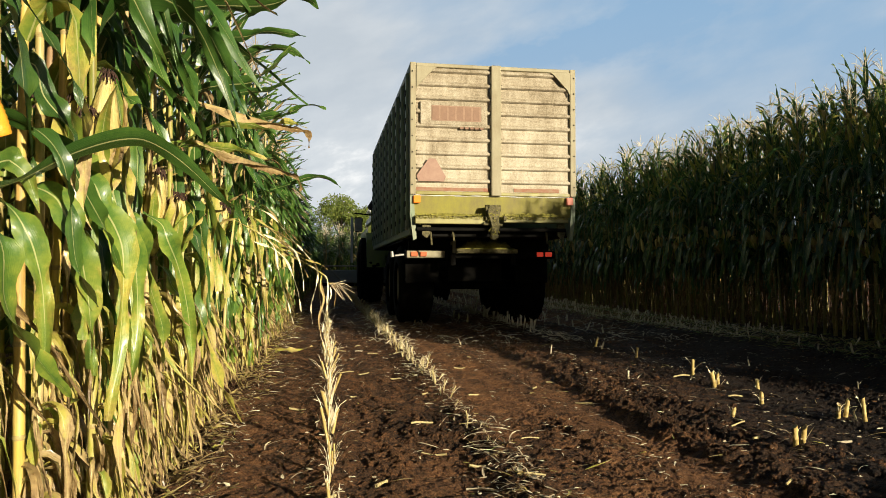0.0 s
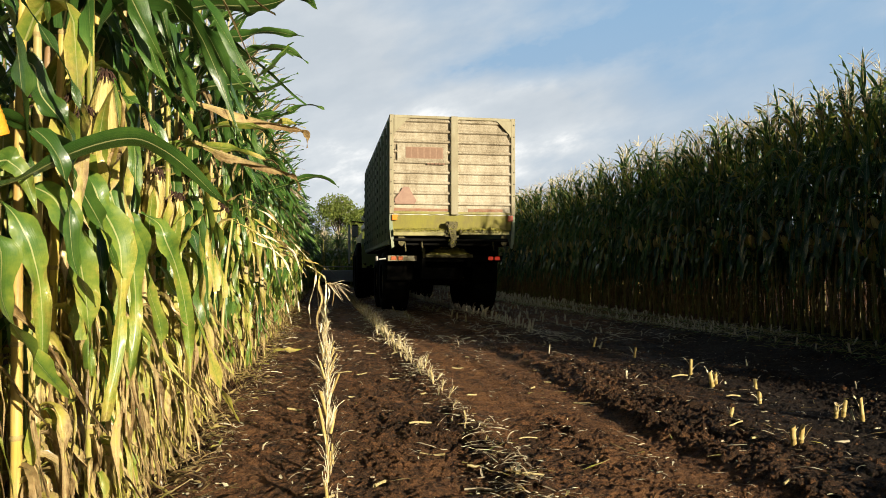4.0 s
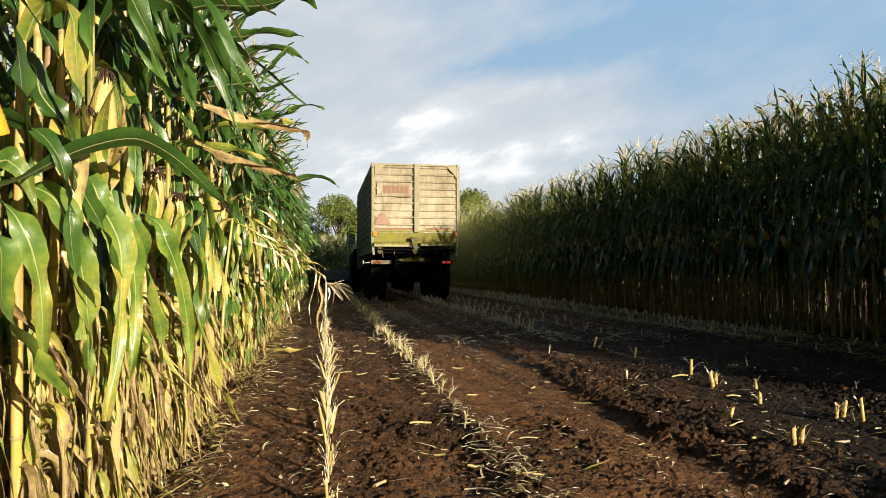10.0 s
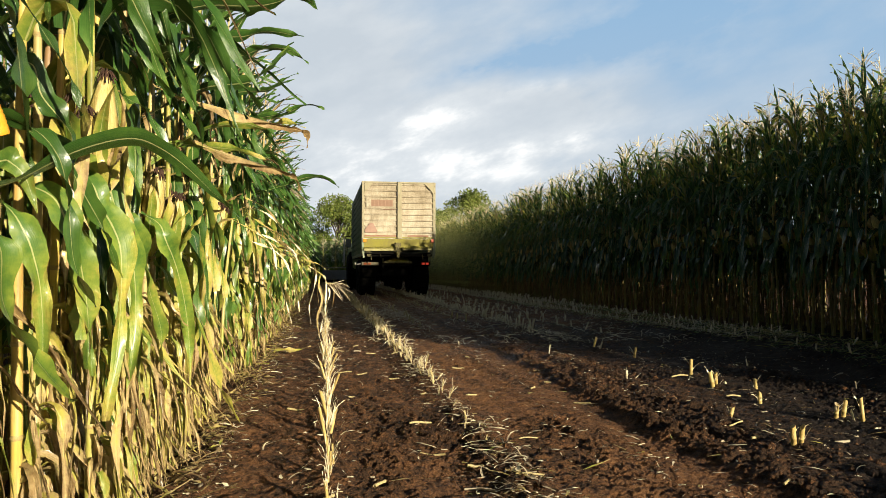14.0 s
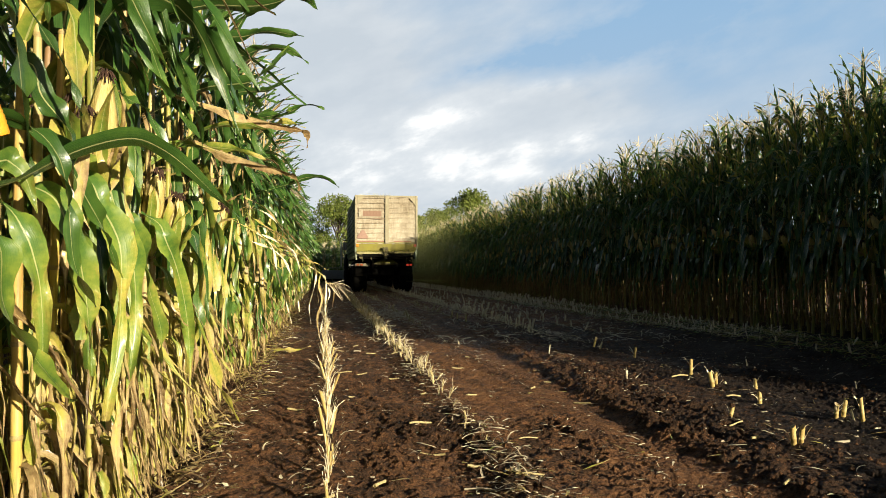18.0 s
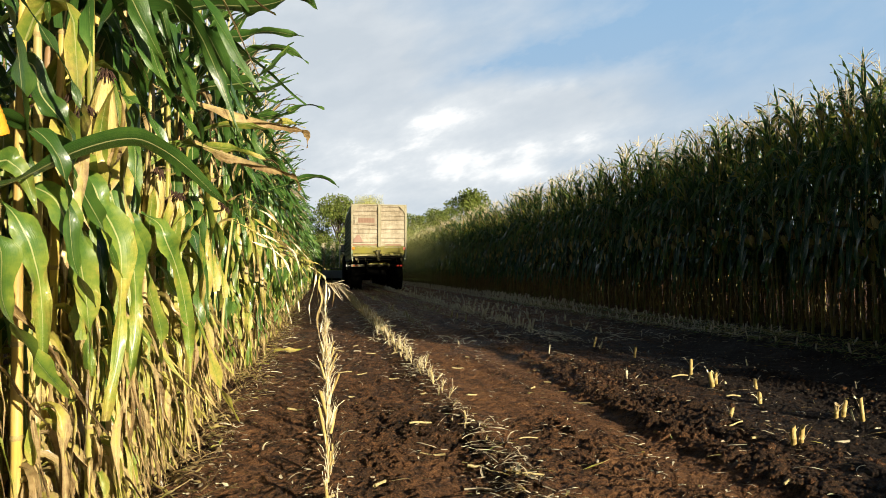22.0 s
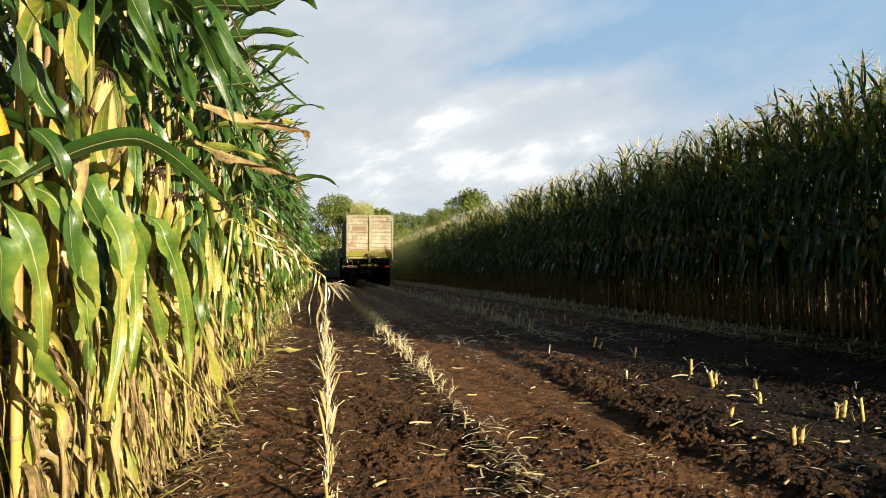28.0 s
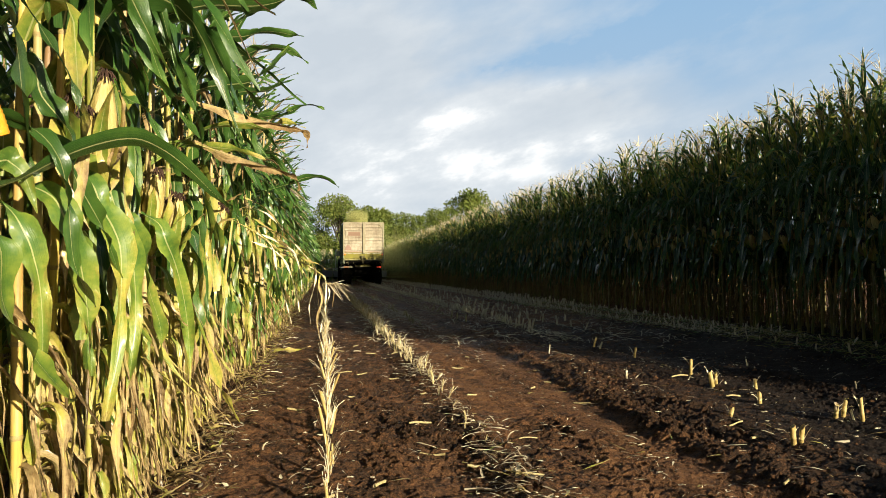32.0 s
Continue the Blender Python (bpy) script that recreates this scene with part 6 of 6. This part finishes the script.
    # the stout clean-cut stubs beside the wheel track
    for x, y, hgt, rad in ((2.26, 3.07, 0.095, 0.013), (2.31, 3.09, 0.10, 0.012), (2.91, 5.19, 0.13, 0.013), (2.82, 4.72, 0.11, 0.016), (2.86, 4.74, 0.09, 0.012), (2.82, 4.16, 0.075, 0.014),
                           (2.98, 3.46, 0.14, 0.011), (2.93, 3.61, 0.085, 0.012), (2.97, 3.60, 0.09, 0.012), (3.02, 4.5, 0.07, 0.012), (2.35, 3.75, 0.05, 0.012), (2.95, 6.3, 0.10, 0.012), (2.9, 7.2, 0.1, 0.012)):
        so = stub_arrays(g, hgt, rad, 3, 9, True)
        first, root = 0, None
        for i, (v, q) in enumerate(zip(so.v, so.q)):
            me = mesh_np(("maize_stub", "cut_face", "torn_sheath")[min(i, 2)], v, q - first, (M_STOUT, M_PITH, M_BLEACH)[min(i, 2)])
            first += len(v)
            if root is None:
                root = new("maize_stub", me)
                root.location = (x, y, float(soil_height(x, y)) - 0.005)
                tagged(root, "stout yellow cut maize stub standing in soil", "maize stub", "maize stubble")
            else:
                link_part(me.name.split(".")[0], me, root)
    tagged(new("maize_stubble", far.mesh("maize_stubble", STUB_MATS)), "rows of short pale cut maize stubble", "stubble", kind="stuff")


build_stubble()


def build_litter():
    """Torn leaf, husk and stalk scraps strewn over the soil."""
    g = np.random.default_rng(23)
    so = Soup()
    for i in range(8500):
        y = 2.0 + (26 if i % 4 else 48) * g.random() ** (2.0 if i % 4 else 1.1)
        mode = g.random()
        if mode < 0.5:
            row = ROWS_CUT[int(g.integers(len(ROWS_CUT)))]
            x = row + g.normal(0, 0.13)
        elif mode < 0.8:
            x = g.uniform(-0.3, 6.3)
        else:
            x = -0.52 + abs(g.normal(0, 0.10)) if g.random() < 0.6 else 5.9 + g.normal(0, 0.35)
        if i < 40:
            x, y = 0.80 + g.normal(0, 0.075), 2.4 + 4.2 * g.random()
        z = float(soil_height(x, y)) + 0.006 + (0.03 * g.random() if i < 70 else 0)
        az = g.uniform(0, 6.28)
        ln = g.uniform(0.012, 0.07) if g.random() < (0.45 if i < 70 else 0.86) else g.uniform(0.07, 0.20)
        b = blade((x, y, z), az, ln, g.uniform(0.002, 0.010) if g.random() < 0.8 else g.uniform(0.010, 0.02), g.uniform(-5, 22), g.uniform(-30, 5), 1.0, g.uniform(-1.5, 1.5), 0.3, 0.003, g.uniform(-0.8, 0.8), 4, 3,
                  g.uniform(0, 9), g.uniform(0.62, 0.98), g.random(), 0.06)
        so.add(b[0], b[1], 0 if g.random() < 0.3 and i >= 70 else int(g.integers(1, 3)), b[2], b[3])
    # tangled tufts and broad husk scraps along the second row
    for c in range(11):
        cx, cy = 0.80 + g.normal(0, 0.06), 2.35 + 3.6 * g.random()
        for j in range(int(g.integers(7, 15))):
            x, y = cx + g.normal(0, 0.035), cy + g.normal(0, 0.05)
            wide = g.random() < 0.22
            b = blade((x, y, float(soil_height(x, y)) + 0.008 + 0.02 * g.random()), g.uniform(0, 6.28), g.uniform(0.05, 0.11) if wide else g.uniform(0.05, 0.17), g.uniform(0.014, 0.026) if wide else g.uniform(0.003, 0.009),
                      g.uniform(0, 22), g.uniform(-22, 6), 1.0, g.uniform(-0.9, 0.9), 0.4, 0.003, g.uniform(-0.8, 0.8), 6, 3, g.uniform(0, 9), g.uniform(0.55, 0.92), g.random(), 0.08)
            so.add(b[0], b[1], int(g.integers(0, 3)), b[2], b[3])
    # straight splinters flung across the foot of the second row
    for i in range(90):
        x, y = 0.80 + g.normal(0, 0.07), 2.6 + 4.6 * g.random()
        b = blade((x, y, float(soil_height(x, y)) + 0.008 + 0.015 * g.random()), g.normal(0.2, 0.8) + 3.14 * int(g.integers(2)), g.uniform(0.04, 0.13), g.uniform(0.004, 0.013), g.uniform(0, 16), g.uniform(-14, 4), 1.0,
                  g.uniform(-0.5, 0.5), 0.4, 0.003, g.uniform(-0.5, 0.5), 4, 3, g.uniform(0, 9), g.uniform(0.6, 0.92), g.random(), 0.08)
        so.add(b[0], b[1], int(g.integers(1, 3)), b[2], b[3])
    for i in range(13000):
        y = 8.0 + 44 * g.random() ** 1.3
        row = ROWS_CUT[int(g.integers(1, len(ROWS_CUT)))] if i % 2 else g.choice((2.93, 5.20, 5.95))
        x = row + g.normal(0, 0.12)
        if i % 3 == 0:
            x, y = g.choice((5.95, 5.95, 5.2)) + g.normal(0, 0.2), 5.0 + 16 * g.random()
        z = float(soil_height(x, y)) + 0.01
        b = blade((x, y, z), g.uniform(0, 6.28), g.uniform(0.06, 0.22), g.uniform(0.006, 0.018), g.uniform(0, 50), g.uniform(-40, 10), 1.0, g.uniform(-1.5, 1.5), 0.3, 0.003, g.uniform(-0.8, 0.8), 2, 2,
                  g.uniform(0, 9), 0.8 if i % 3 else g.uniform(0.1, 0.8), g.random(), 0.06)
        so.add(b[0], b[1], 2 if i % 3 else 0, b[2], b[3])
    for i in range(90):
        y = 2.2 + 9 * g.random() ** 1.7
        x = g.uniform(-0.2, 3.2) if g.random() < 0.6 else 0.85 + g.normal(0, 0.3)
        a = g.uniform(0, 6.28)
        l, w_ = g.uniform(0.006, 0.024), g.uniform(0.002, 0.007)
        d1, d2 = np.array([math.cos(a), math.sin(a), g.uniform(-0.2, 0.3)]) * l, np.array([-math.sin(a), math.cos(a), g.uniform(-0.3, 0.3)]) * w_
        c = np.array([x, y, float(soil_height(x, y)) + 0.010])
        up = np.array([0, 0, 0.004])
        so.add([c - d1 - d2, c + d1 * 0.7 - d2, c + d1 + d2, c - d1 * 0.6 + d2, c - d1 - d2 - up, c + d1 * 0.7 - d2 - up, c + d1 + d2 - up, c - d1 * 0.6 + d2 - up],
               [[0, 1, 2, 3], [0, 4, 5, 1], [1, 5, 6, 2], [2, 6, 7, 3], [3, 7, 4, 0]], 1)
    for i in range(800):
        y = 2.2 + 16 * g.random() ** 1.3
        x = -0.63 + abs(g.normal(0, 0.085))
        b = blade((x, y, float(soil_height(x, y)) + 0.01 + 0.03 * g.random()), g.uniform(0, 6.28), g.uniform(0.06, 0.24), g.uniform(0.008, 0.024), g.uniform(-5, 35), g.uniform(-45, 25), 1.0, g.uniform(-2, 2), 0.6, 0.004, g.uniform(-1, 1), 7, 4,
                  g.uniform(0, 9), g.uniform(0.66, 0.96), g.random(), 0.12)
        so.add(b[0], b[1], 0, b[2], b[3])
    for i in range(42):
        y = 2.35 + 5.5 * g.random() ** 1.5
        x = 0.55 + g.normal(0, 0.38) if i % 3 else g.uniform(0.9, 3.0)
        a, ln, rd = g.uniform(-0.9, 0.9) + math.pi * (i % 2), g.uniform(0.03, 0.15), g.uniform(0.004, 0.009)
        n = 5
        d = np.linspace(-0.5, 0.5, n) * ln
        z = float(soil_height(x, y)) + rd + 0.006
        v, q = tube(np.stack([x + d * math.cos(a), y + d * math.sin(a), z + 0.006 * np.sin(d * 30 + i)], -1), rd * g.uniform(0.75, 1.1, n), 6)
        so.add(v, q, 3 if i % 4 else 1)
    tagged(new("maize_litter", so.mesh("maize_litter", [M_LEAF, M_STRAW, M_BLEACH, M_STUB])), "dry scraps of leaf and stalk strewn on soil", "litter", kind="stuff")


build_litter()


def build_clods():
    g = np.random.default_rng(29)
    so = Soup()
    lat, lon = 4, 5
    for i in range(4500):
        y = 2.1 + 14 * g.random() ** 2.2
        x = g.uniform(-0.65, 5.2)
        if g.random() < 0.35:
            c, w = WHEEL_TRACKS[int(g.integers(4))][:2]
            x = c + w * 1.4 * g.choice((-1, 1)) + g.normal(0, 0.1)
        r = g.uniform(0.003, 0.010) if g.random() < 0.94 else g.uniform(0.010, 0.026)
        th = np.linspace(0.15, np.pi - 0.15, lat)
        ph = np.linspace(0, 2 * np.pi, lon, endpoint=False)
        T, P = np.meshgrid(th, ph, indexing="ij")
        rad = r * (1 + g.uniform(-0.3, 0.3, T.shape))
        v = np.stack([rad * np.sin(T) * np.cos(P), rad * np.sin(T) * np.sin(P), rad * np.cos(T) * 0.75], -1).reshape(-1, 3)
        k = np.arange(lat - 1)[:, None] * lon + np.arange(lon)[None]
        n = np.arange(lat - 1)[:, None] * lon + (np.arange(lon) + 1)[None] % lon
        q = np.stack([k, k + lon, n + lon, n], -1).reshape(-1, 4)
        so.add(v + np.array([x, y, float(soil_height(x, y)) + r * 0.2]), q)
    tagged(new("soil_clods", so.mesh("soil_clods", [M_CLOD], False)), "crumbled dark soil clods along the wheel tracks", "soil clods", kind="stuff")


build_clods()


def build_spill():
    g = np.random.default_rng(57)
    so = Soup()
    for i in range(900):
        x, y = 1.42 + g.normal(0, 0.20), 13.9 + g.normal(0, 0.85)
        z = float(soil_height(x, y)) + 0.012 + 0.02 * g.random()
        b = blade((x, y, z), g.uniform(0, 6.28), g.uniform(0.03, 0.12), g.uniform(0.012, 0.03), g.uniform(0, 30), g.uniform(-30, 10), 1.0, 0.5, 0.3, 0.003, 0.3, 2, 2, g.uniform(0, 9), 0.8, g.random())
        so.add(b[0], b[1], 0, b[2], b[3])
    tagged(new("spilled_chaff", so.mesh("spilled_chaff", [M_STRAW])), "patch of pale chopped maize spilled on soil", "chaff", kind="stuff")


build_spill()


# ---------------------------------------------------------------- far trees
def tree_leaf_material():
    k = Mat("tree_leaf")
    g = k.node("NewGeometry").outputs["Random Per Island"]
    a = k.noise(0.5, 3)
    m = k.math("ADD", k.math("MULTIPLY", g, 0.5), k.math("MULTIPLY", a, 0.5))
    k.base(k.ramp(m, [(0.25, (0.10, 0.15, 0.03)), (0.5, (0.18, 0.235, 0.045)), (0.8, (0.28, 0.31, 0.07))]))
    k.set(0.6)
    tr = k.node("BsdfTranslucent")
    tr.inputs["Color"].default_value = (0.20, 0.26, 0.05, 1)
    mx = k.node("MixShader", Fac=0.4)
    k.link(k.b.outputs[0], mx.inputs[1])
    k.link(tr.outputs[0], mx.inputs[2])
    k.link(mx.outputs[0], k.n["Material Output"].inputs["Surface"])
    return k.m


M_TREE = tree_leaf_material()
M_BARK = worn("bark", (0.03, 0.022, 0.015), (0.08, 0.06, 0.045), 5, 0.9, bump=0.6)


def build_tree(x, y, height, spread, seed, low=0.05, leaves=11500):
    g = np.random.default_rng(seed)
    t = new("tree")
    t.location = (x, y, -0.3)
    tagged(t, "broad leafy green tree behind the field", "tree", "trees behind the field")
    so = Soup()
    v, q = tube([(0, 0, 0), (0.1, 0, height * 0.3), (0.0, 0.1, height * 0.7)], [height * 0.03, height * 0.022, height * 0.008], 8)
    so.add(v, q)
    centres = []
    for i in range(34):
        az, f = g.uniform(0, 6.28), g.random()
        z = height * (low + (0.93 - low) * f)
        prof = math.sin(math.pi * min(1, 0.18 + 0.74 * f)) ** 0.6
        rr = spread * prof * g.uniform(0.45, 0.92)
        c = np.array([rr * math.cos(az), rr * math.sin(az), z])
        centres.append((c, spread * g.uniform(0.34, 0.55)))
        p0 = np.array([0.05, 0.05, z * 0.6])
        mid = (p0 + c) / 2 + np.array([0, 0, height * 0.03])
        v, q = tube([p0, mid, c], [height * 0.008, height * 0.005, height * 0.002], 5)
        so.add(v, q)
    link_part("trunk", so.mesh("trunk", [M_BARK]), t)
    so = Soup()
    n = leaves
    pick = g.integers(len(centres), size=n)
    for k in range(n):
        c, r = centres[pick[k]]
        d = g.normal(size=3)
        d /= np.linalg.norm(d)
        p = c + d * r * g.uniform(0.55, 1.08) * np.array([1, 1, 0.75])
        a, b = g.normal(size=3), g.normal(size=3)
        a /= np.linalg.norm(a)
        b = np.cross(a, b)
        b /= np.linalg.norm(b)
        s = g.uniform(0.08, 0.20) * height / 10
        so.add([p - a * s, p + b * s * 0.6, p + a * s, p - b * s * 0.6], [[0, 1, 2, 3]])
    link_part("crown", so.mesh("crown", [M_TREE], False), t)
    return t


TREES = [(2.0, 96, 11.3, 3.7, 1), (5.6, 99, 10.6, 2.5, 2), (7.9, 100, 10.2, 2.3, 12), (10.4, 100, 9.6, 2.6, 3), (13.6, 100, 9.4, 2.9, 4), (17.2, 100, 10.0, 3.2, 5), (21.3, 103, 13.0, 4.0, 6), (25.8, 104, 10.2, 3.4, 7),
         (-2.5, 101, 10.0, 3.3, 8), (-8, 103, 9.4, 3.8, 9), (31, 106, 9.4, 4.0, 10), (38, 108, 9.8, 4.2, 11)]
for tr_ in TREES:
    build_tree(*tr_)


# ---------------------------------------------------------------- sky backdrop
def build_clouds():
    """A shell far behind everything, carrying drifting cloud; it is turned slowly about the upright axis."""
    R0 = 2600.0
    az = np.radians(np.linspace(-40, 62, 61))
    el = np.radians(np.linspace(-1.5, 40, 30))
    A, E = np.meshgrid(az, el)
    v = np.stack([R0 * np.sin(A) * np.cos(E), R0 * np.cos(A) * np.cos(E), R0 * np.sin(E)], -1).reshape(-1, 3)
    k = Mat("cloud")
    k.n.remove(k.b)
    pos = k.node("TexCoord").outputs["Object"]
    sp = k.node("SeparateXYZ")
    nv = k.n.new("ShaderNodeVectorMath")
    nv.operation = "NORMALIZE"
    k.link(pos, nv.inputs[0])
    k.link(nv.outputs[0], sp.inputs[0])
    a = k.math("MULTIPLY", k.math("ARCTAN2", sp.outputs[0], sp.outputs[1]), 57.2958)
    e = k.math("MULTIPLY", k.math("ARCSINE", sp.outputs[2]), 57.2958)
    comb = k.node("CombineXYZ")
    k.link(k.math("MULTIPLY", a, 0.030), comb.inputs[0])
    k.link(k.math("SUBTRACT", k.math("MULTIPLY", e, 0.062), k.math("MULTIPLY", a, 0.014)), comb.inputs[1])
    n1 = k.noise(1.6, 6, 0.52, vec=comb.outputs[0])
    n2 = k.noise(5.0, 6, 0.55, vec=comb.outputs[0])
    n3 = k.noise(9.0, 7, 0.6, vec=comb.outputs[0])

    def spot(a0, e0, ra, re, gain, tilt=0.0):
        da, de = k.math("SUBTRACT", a, a0), k.math("SUBTRACT", e, e0)
        de = k.math("SUBTRACT", de, k.math("MULTIPLY", da, tilt))
        x2 = k.math("POWER", k.math("ABSOLUTE", k.math("DIVIDE", da, ra)), 2.0)
        y2 = k.math("POWER", k.math("ABSOLUTE", k.math("DIVIDE", de, re)), 2.0)
        r = k.math("ADD", x2, y2)
        r = k.math("ADD", r, k.math("MULTIPLY", k.math("SUBTRACT", n3, 0.5), 3.4))
        return k.math("MULTIPLY", k.math("POWER", 2.718, k.math("MULTIPLY", r, -1.0)), gain)

    # cover: thick to the left and low, thin to the upper right
    cover = k.math("ADD", 0.94, k.math("MULTIPLY", a, -0.015))
    cover = k.math("ADD", cover, k.math("MULTIPLY", e, -0.004))
    cover = k.math("ADD", cover, k.math("MULTIPLY", k.math("SUBTRACT", n1, 0.5), 1.3))
    cover = k.math("ADD", cover, k.math("MULTIPLY", k.math("SUBTRACT", n2, 0.5), 0.5))
    for s in SPOTS_COVER:
        cover = k.math("ADD", cover, spot(*s))
    blue = k.ramp(k.math("DIVIDE", e, 40.0), [(0.0, (0.25, 0.31, 0.375)), (0.6, (0.128, 0.240, 0.372)), (1.0, (0.115, 0.205, 0.335))])
    bright = k.math("ADD", 0.0, k.math("MULTIPLY", k.math("SUBTRACT", n2, 0.42, clamp=True), 0.8))
    for s in SPOTS_BRIGHT:
        bright = k.math("ADD", bright, spot(*s))
    white = k.ramp(bright, [(0.0, (0.305, 0.34, 0.375)), (0.5, (0.40, 0.425, 0.445)), (1.0, (0.60, 0.60, 0.59))])
    col = k.mix(k.ramp(cover, [(0.10, 0.08), (0.85, 1.0)]), blue, white)
    em = k.node("Emission", Strength=CLOUD_STRENGTH)
    k.link(col, em.inputs[0])
    tp = k.node("BsdfTransparent")
    mx = k.node("MixShader")
    # fade at the shell's rim
    rim = k.math("MULTIPLY", k.math("DIVIDE", k.math("SUBTRACT", 39, e), 14, clamp=True), k.math("DIVIDE", k.math("SUBTRACT", 50, k.math("ABSOLUTE", k.math("SUBTRACT", a, 11))), 12, clamp=True))
    k.link(rim, mx.inputs[0])
    k.link(tp.outputs[0], mx.inputs[1])
    k.link(em.outputs[0], mx.inputs[2])
    k.link(mx.outputs[0], k.n["Material Output"].inputs["Surface"])
    ob = new("backdrop", mesh_np("backdrop", v, grid_quads(len(el), len(az)), k.m))
    ob.visible_shadow = False
    return tagged(ob, "soft grey-white clouds on a pale blue sky", "sky", kind="structure")


CLOUD_STRENGTH = 1.09
# azimuth, elevation, half-widths (degrees), gain, tilt
SPOTS_BRIGHT = [(8.1, 12.2, 2.2, 1.1, 0.62, 0.40), (7.6, 11.6, 5.0, 2.6, 0.24, 0.25), (13.5, 8.8, 5.5, 2.0, 0.34, 0.0), (19.0, 10.3, 5.0, 1.4, 0.36, 0.10), (1.5, 7.5, 5.0, 4.0, 0.42, 0.0), (10.5, 8.0, 6.0, 2.4, 0.30, 0.0), (16.5, 14.6, 5.0, 1.2, 0.30, 0.25)]
SPOTS_COVER = [(14.0, 9.0, 10.0, 4.5, 0.35, 0.0), (13.5, 16.6, 5.0, 0.8, -0.55, 0.25), (24.0, 18.2, 6.0, 1.4, -0.45, 0.25), (24.0, 17.0, 12.0, 4.0, -0.22, 0.05), (17.0, 13.6, 6.0, 1.6, 0.45, 0.2)]
clouds = build_clouds()


# ---------------------------------------------------------------- uncut maize before the header
def build_strips():
    out = []
    for i in range(11):
        y0 = 33.6 + 3.0 * i
        spots = []
        for x in (0.03, 0.80, 1.52, 2.28, 2.93):
            spots += [(px, py - y0, 0.0, tn, sc, lv) for px, py, pz, tn, sc, lv in row_spots(x, y0, y0 + 3.0, 0.18, 3, 1.05)]
        ob = new("uncut_maize", field_mesh("uncut_maize", spots))
        tagged(ob, "uncut maize standing before the harvester's header", "maize field", kind="stuff")
        out.append((ob, y0))
    return out


strips = build_strips()


# ---------------------------------------------------------------- movement
# seconds, distance of the tailgate along the strip, sideways place
RUN = [(0.0, 9.95, 2.45), (0.5, 10.33, 2.45), (1.0, 10.86, 2.455), (1.5, 11.51, 2.48), (2.0, 12.0, 2.48), (2.5, 12.26, 2.48), (3.0, 12.55, 2.48), (3.5, 12.95, 2.49),
       (5.5, 14.52, 2.50), (6.0, 14.97, 2.50), (7.0, 15.79, 2.52), (8.0, 16.67, 2.55), (9.0, 17.75, 2.57), (9.5, 18.45, 2.57), (10.0, 19.42, 2.56), (10.5, 20.35, 2.55),
       (11.0, 20.92, 2.54), (12.0, 21.65, 2.53), (13.0, 22.40, 2.52), (14.0, 23.40, 2.51), (14.5, 23.80, 2.51), (16.5, 25.85, 2.49), (17.0, 26.5, 2.48), (18.0, 27.70, 2.47),
       (19.0, 28.62, 2.47), (20.0, 29.45, 2.47), (21.0, 30.50, 2.47), (22.0, 31.42, 2.47), (23.0, 32.36, 2.47), (25.5, 34.90, 2.46), (28.0, 37.50, 2.46), (30.0, 40.0, 2.45), (32.0, 43.0, 2.44)]


def motions():
    def rows(dy, dx, extra=0.0):
        out = []
        for t, y, x in RUN:
            side = dx(t) if callable(dx) else dx
            out.append((t, pose(x + side, y + dy, float(ground_z(0, y + dy)) - extra)))
        return out

    for vehicle, wheels, dy, dx in ((trailer, trailer_wheels, 0.0, 0.0),
                                    (tractor, tractor_wheels, 8.75, lambda t: -0.24 + 0.16 * min(1, t / 12)),
                                    (harvester, harvester_wheels, 16.8, 0.42)):
        walk(vehicle, rows(dy, dx, 0.03))
        for w, x, y, rad in wheels:
            turn = []
            last = None
            for (t0, y0, _), (t1, y1, _) in zip(RUN[:-1], RUN[1:]):
                steps = max(1, math.ceil(math.degrees((y1 - y0) / rad) / 80))
                for i in range(steps):
                    f = i / steps
                    turn.append((t0 + (t1 - t0) * f, y0 + (y1 - y0) * f))
            turn.append((RUN[-1][0], RUN[-1][1]))
            walk(w, [(t, pose(x, y, rad, -math.degrees((yy - RUN[0][1]) / rad))) for t, yy in turn])
    walk(chaff_stream, [(t, pose(x - 0.15, y + 5.6, 3.72 + 0.72 * min(1, max(0, (t - 17) / 9)) + 0.06 * math.sin(t * 2.1))) for t, y, x in RUN])
    walk(chaff_drift, [(t, pose(x + 2.1 + 0.15 * math.sin(t), y + 3.6 + 11.0 * min(1, max(0, (10 - t) / 5)), 1.75)) for t, y, x in RUN])
    # each strip tips into the header when it is reached
    for ob, y0 in strips:
        z0 = float(ground_z(0, y0))
        tc = float(np.interp(y0 - 22.6, [r_[1] for r_ in RUN], [r_[0] for r_ in RUN]))
        stand = pose(0, y0, z0)
        rows_ = [(0.0, stand)]
        if tc > 0.3:
            rows_.append((tc, stand))
        rows_ += [(tc + 1.0, pose(0, y0 + 0.6, z0 - 0.5, -25)), (tc + 2.2, pose(0, y0 + 1.2, z0 - 1.9, -60)), (tc + 3.2, pose(0, y0 + 1.4, z0 - 3.4, -80))]
        rows_ = [r_ for r_ in rows_ if r_[0] < 31.9]
        rows_.append((32.0, rows_[-1][1]))
        walk(ob, rows_)
    walk(clouds, [(0.0, pose(0, 0, 0, 0, 0, 0.5)), (32.0, pose(0, 0, 0, 0, 0, -2.25))])


motions()
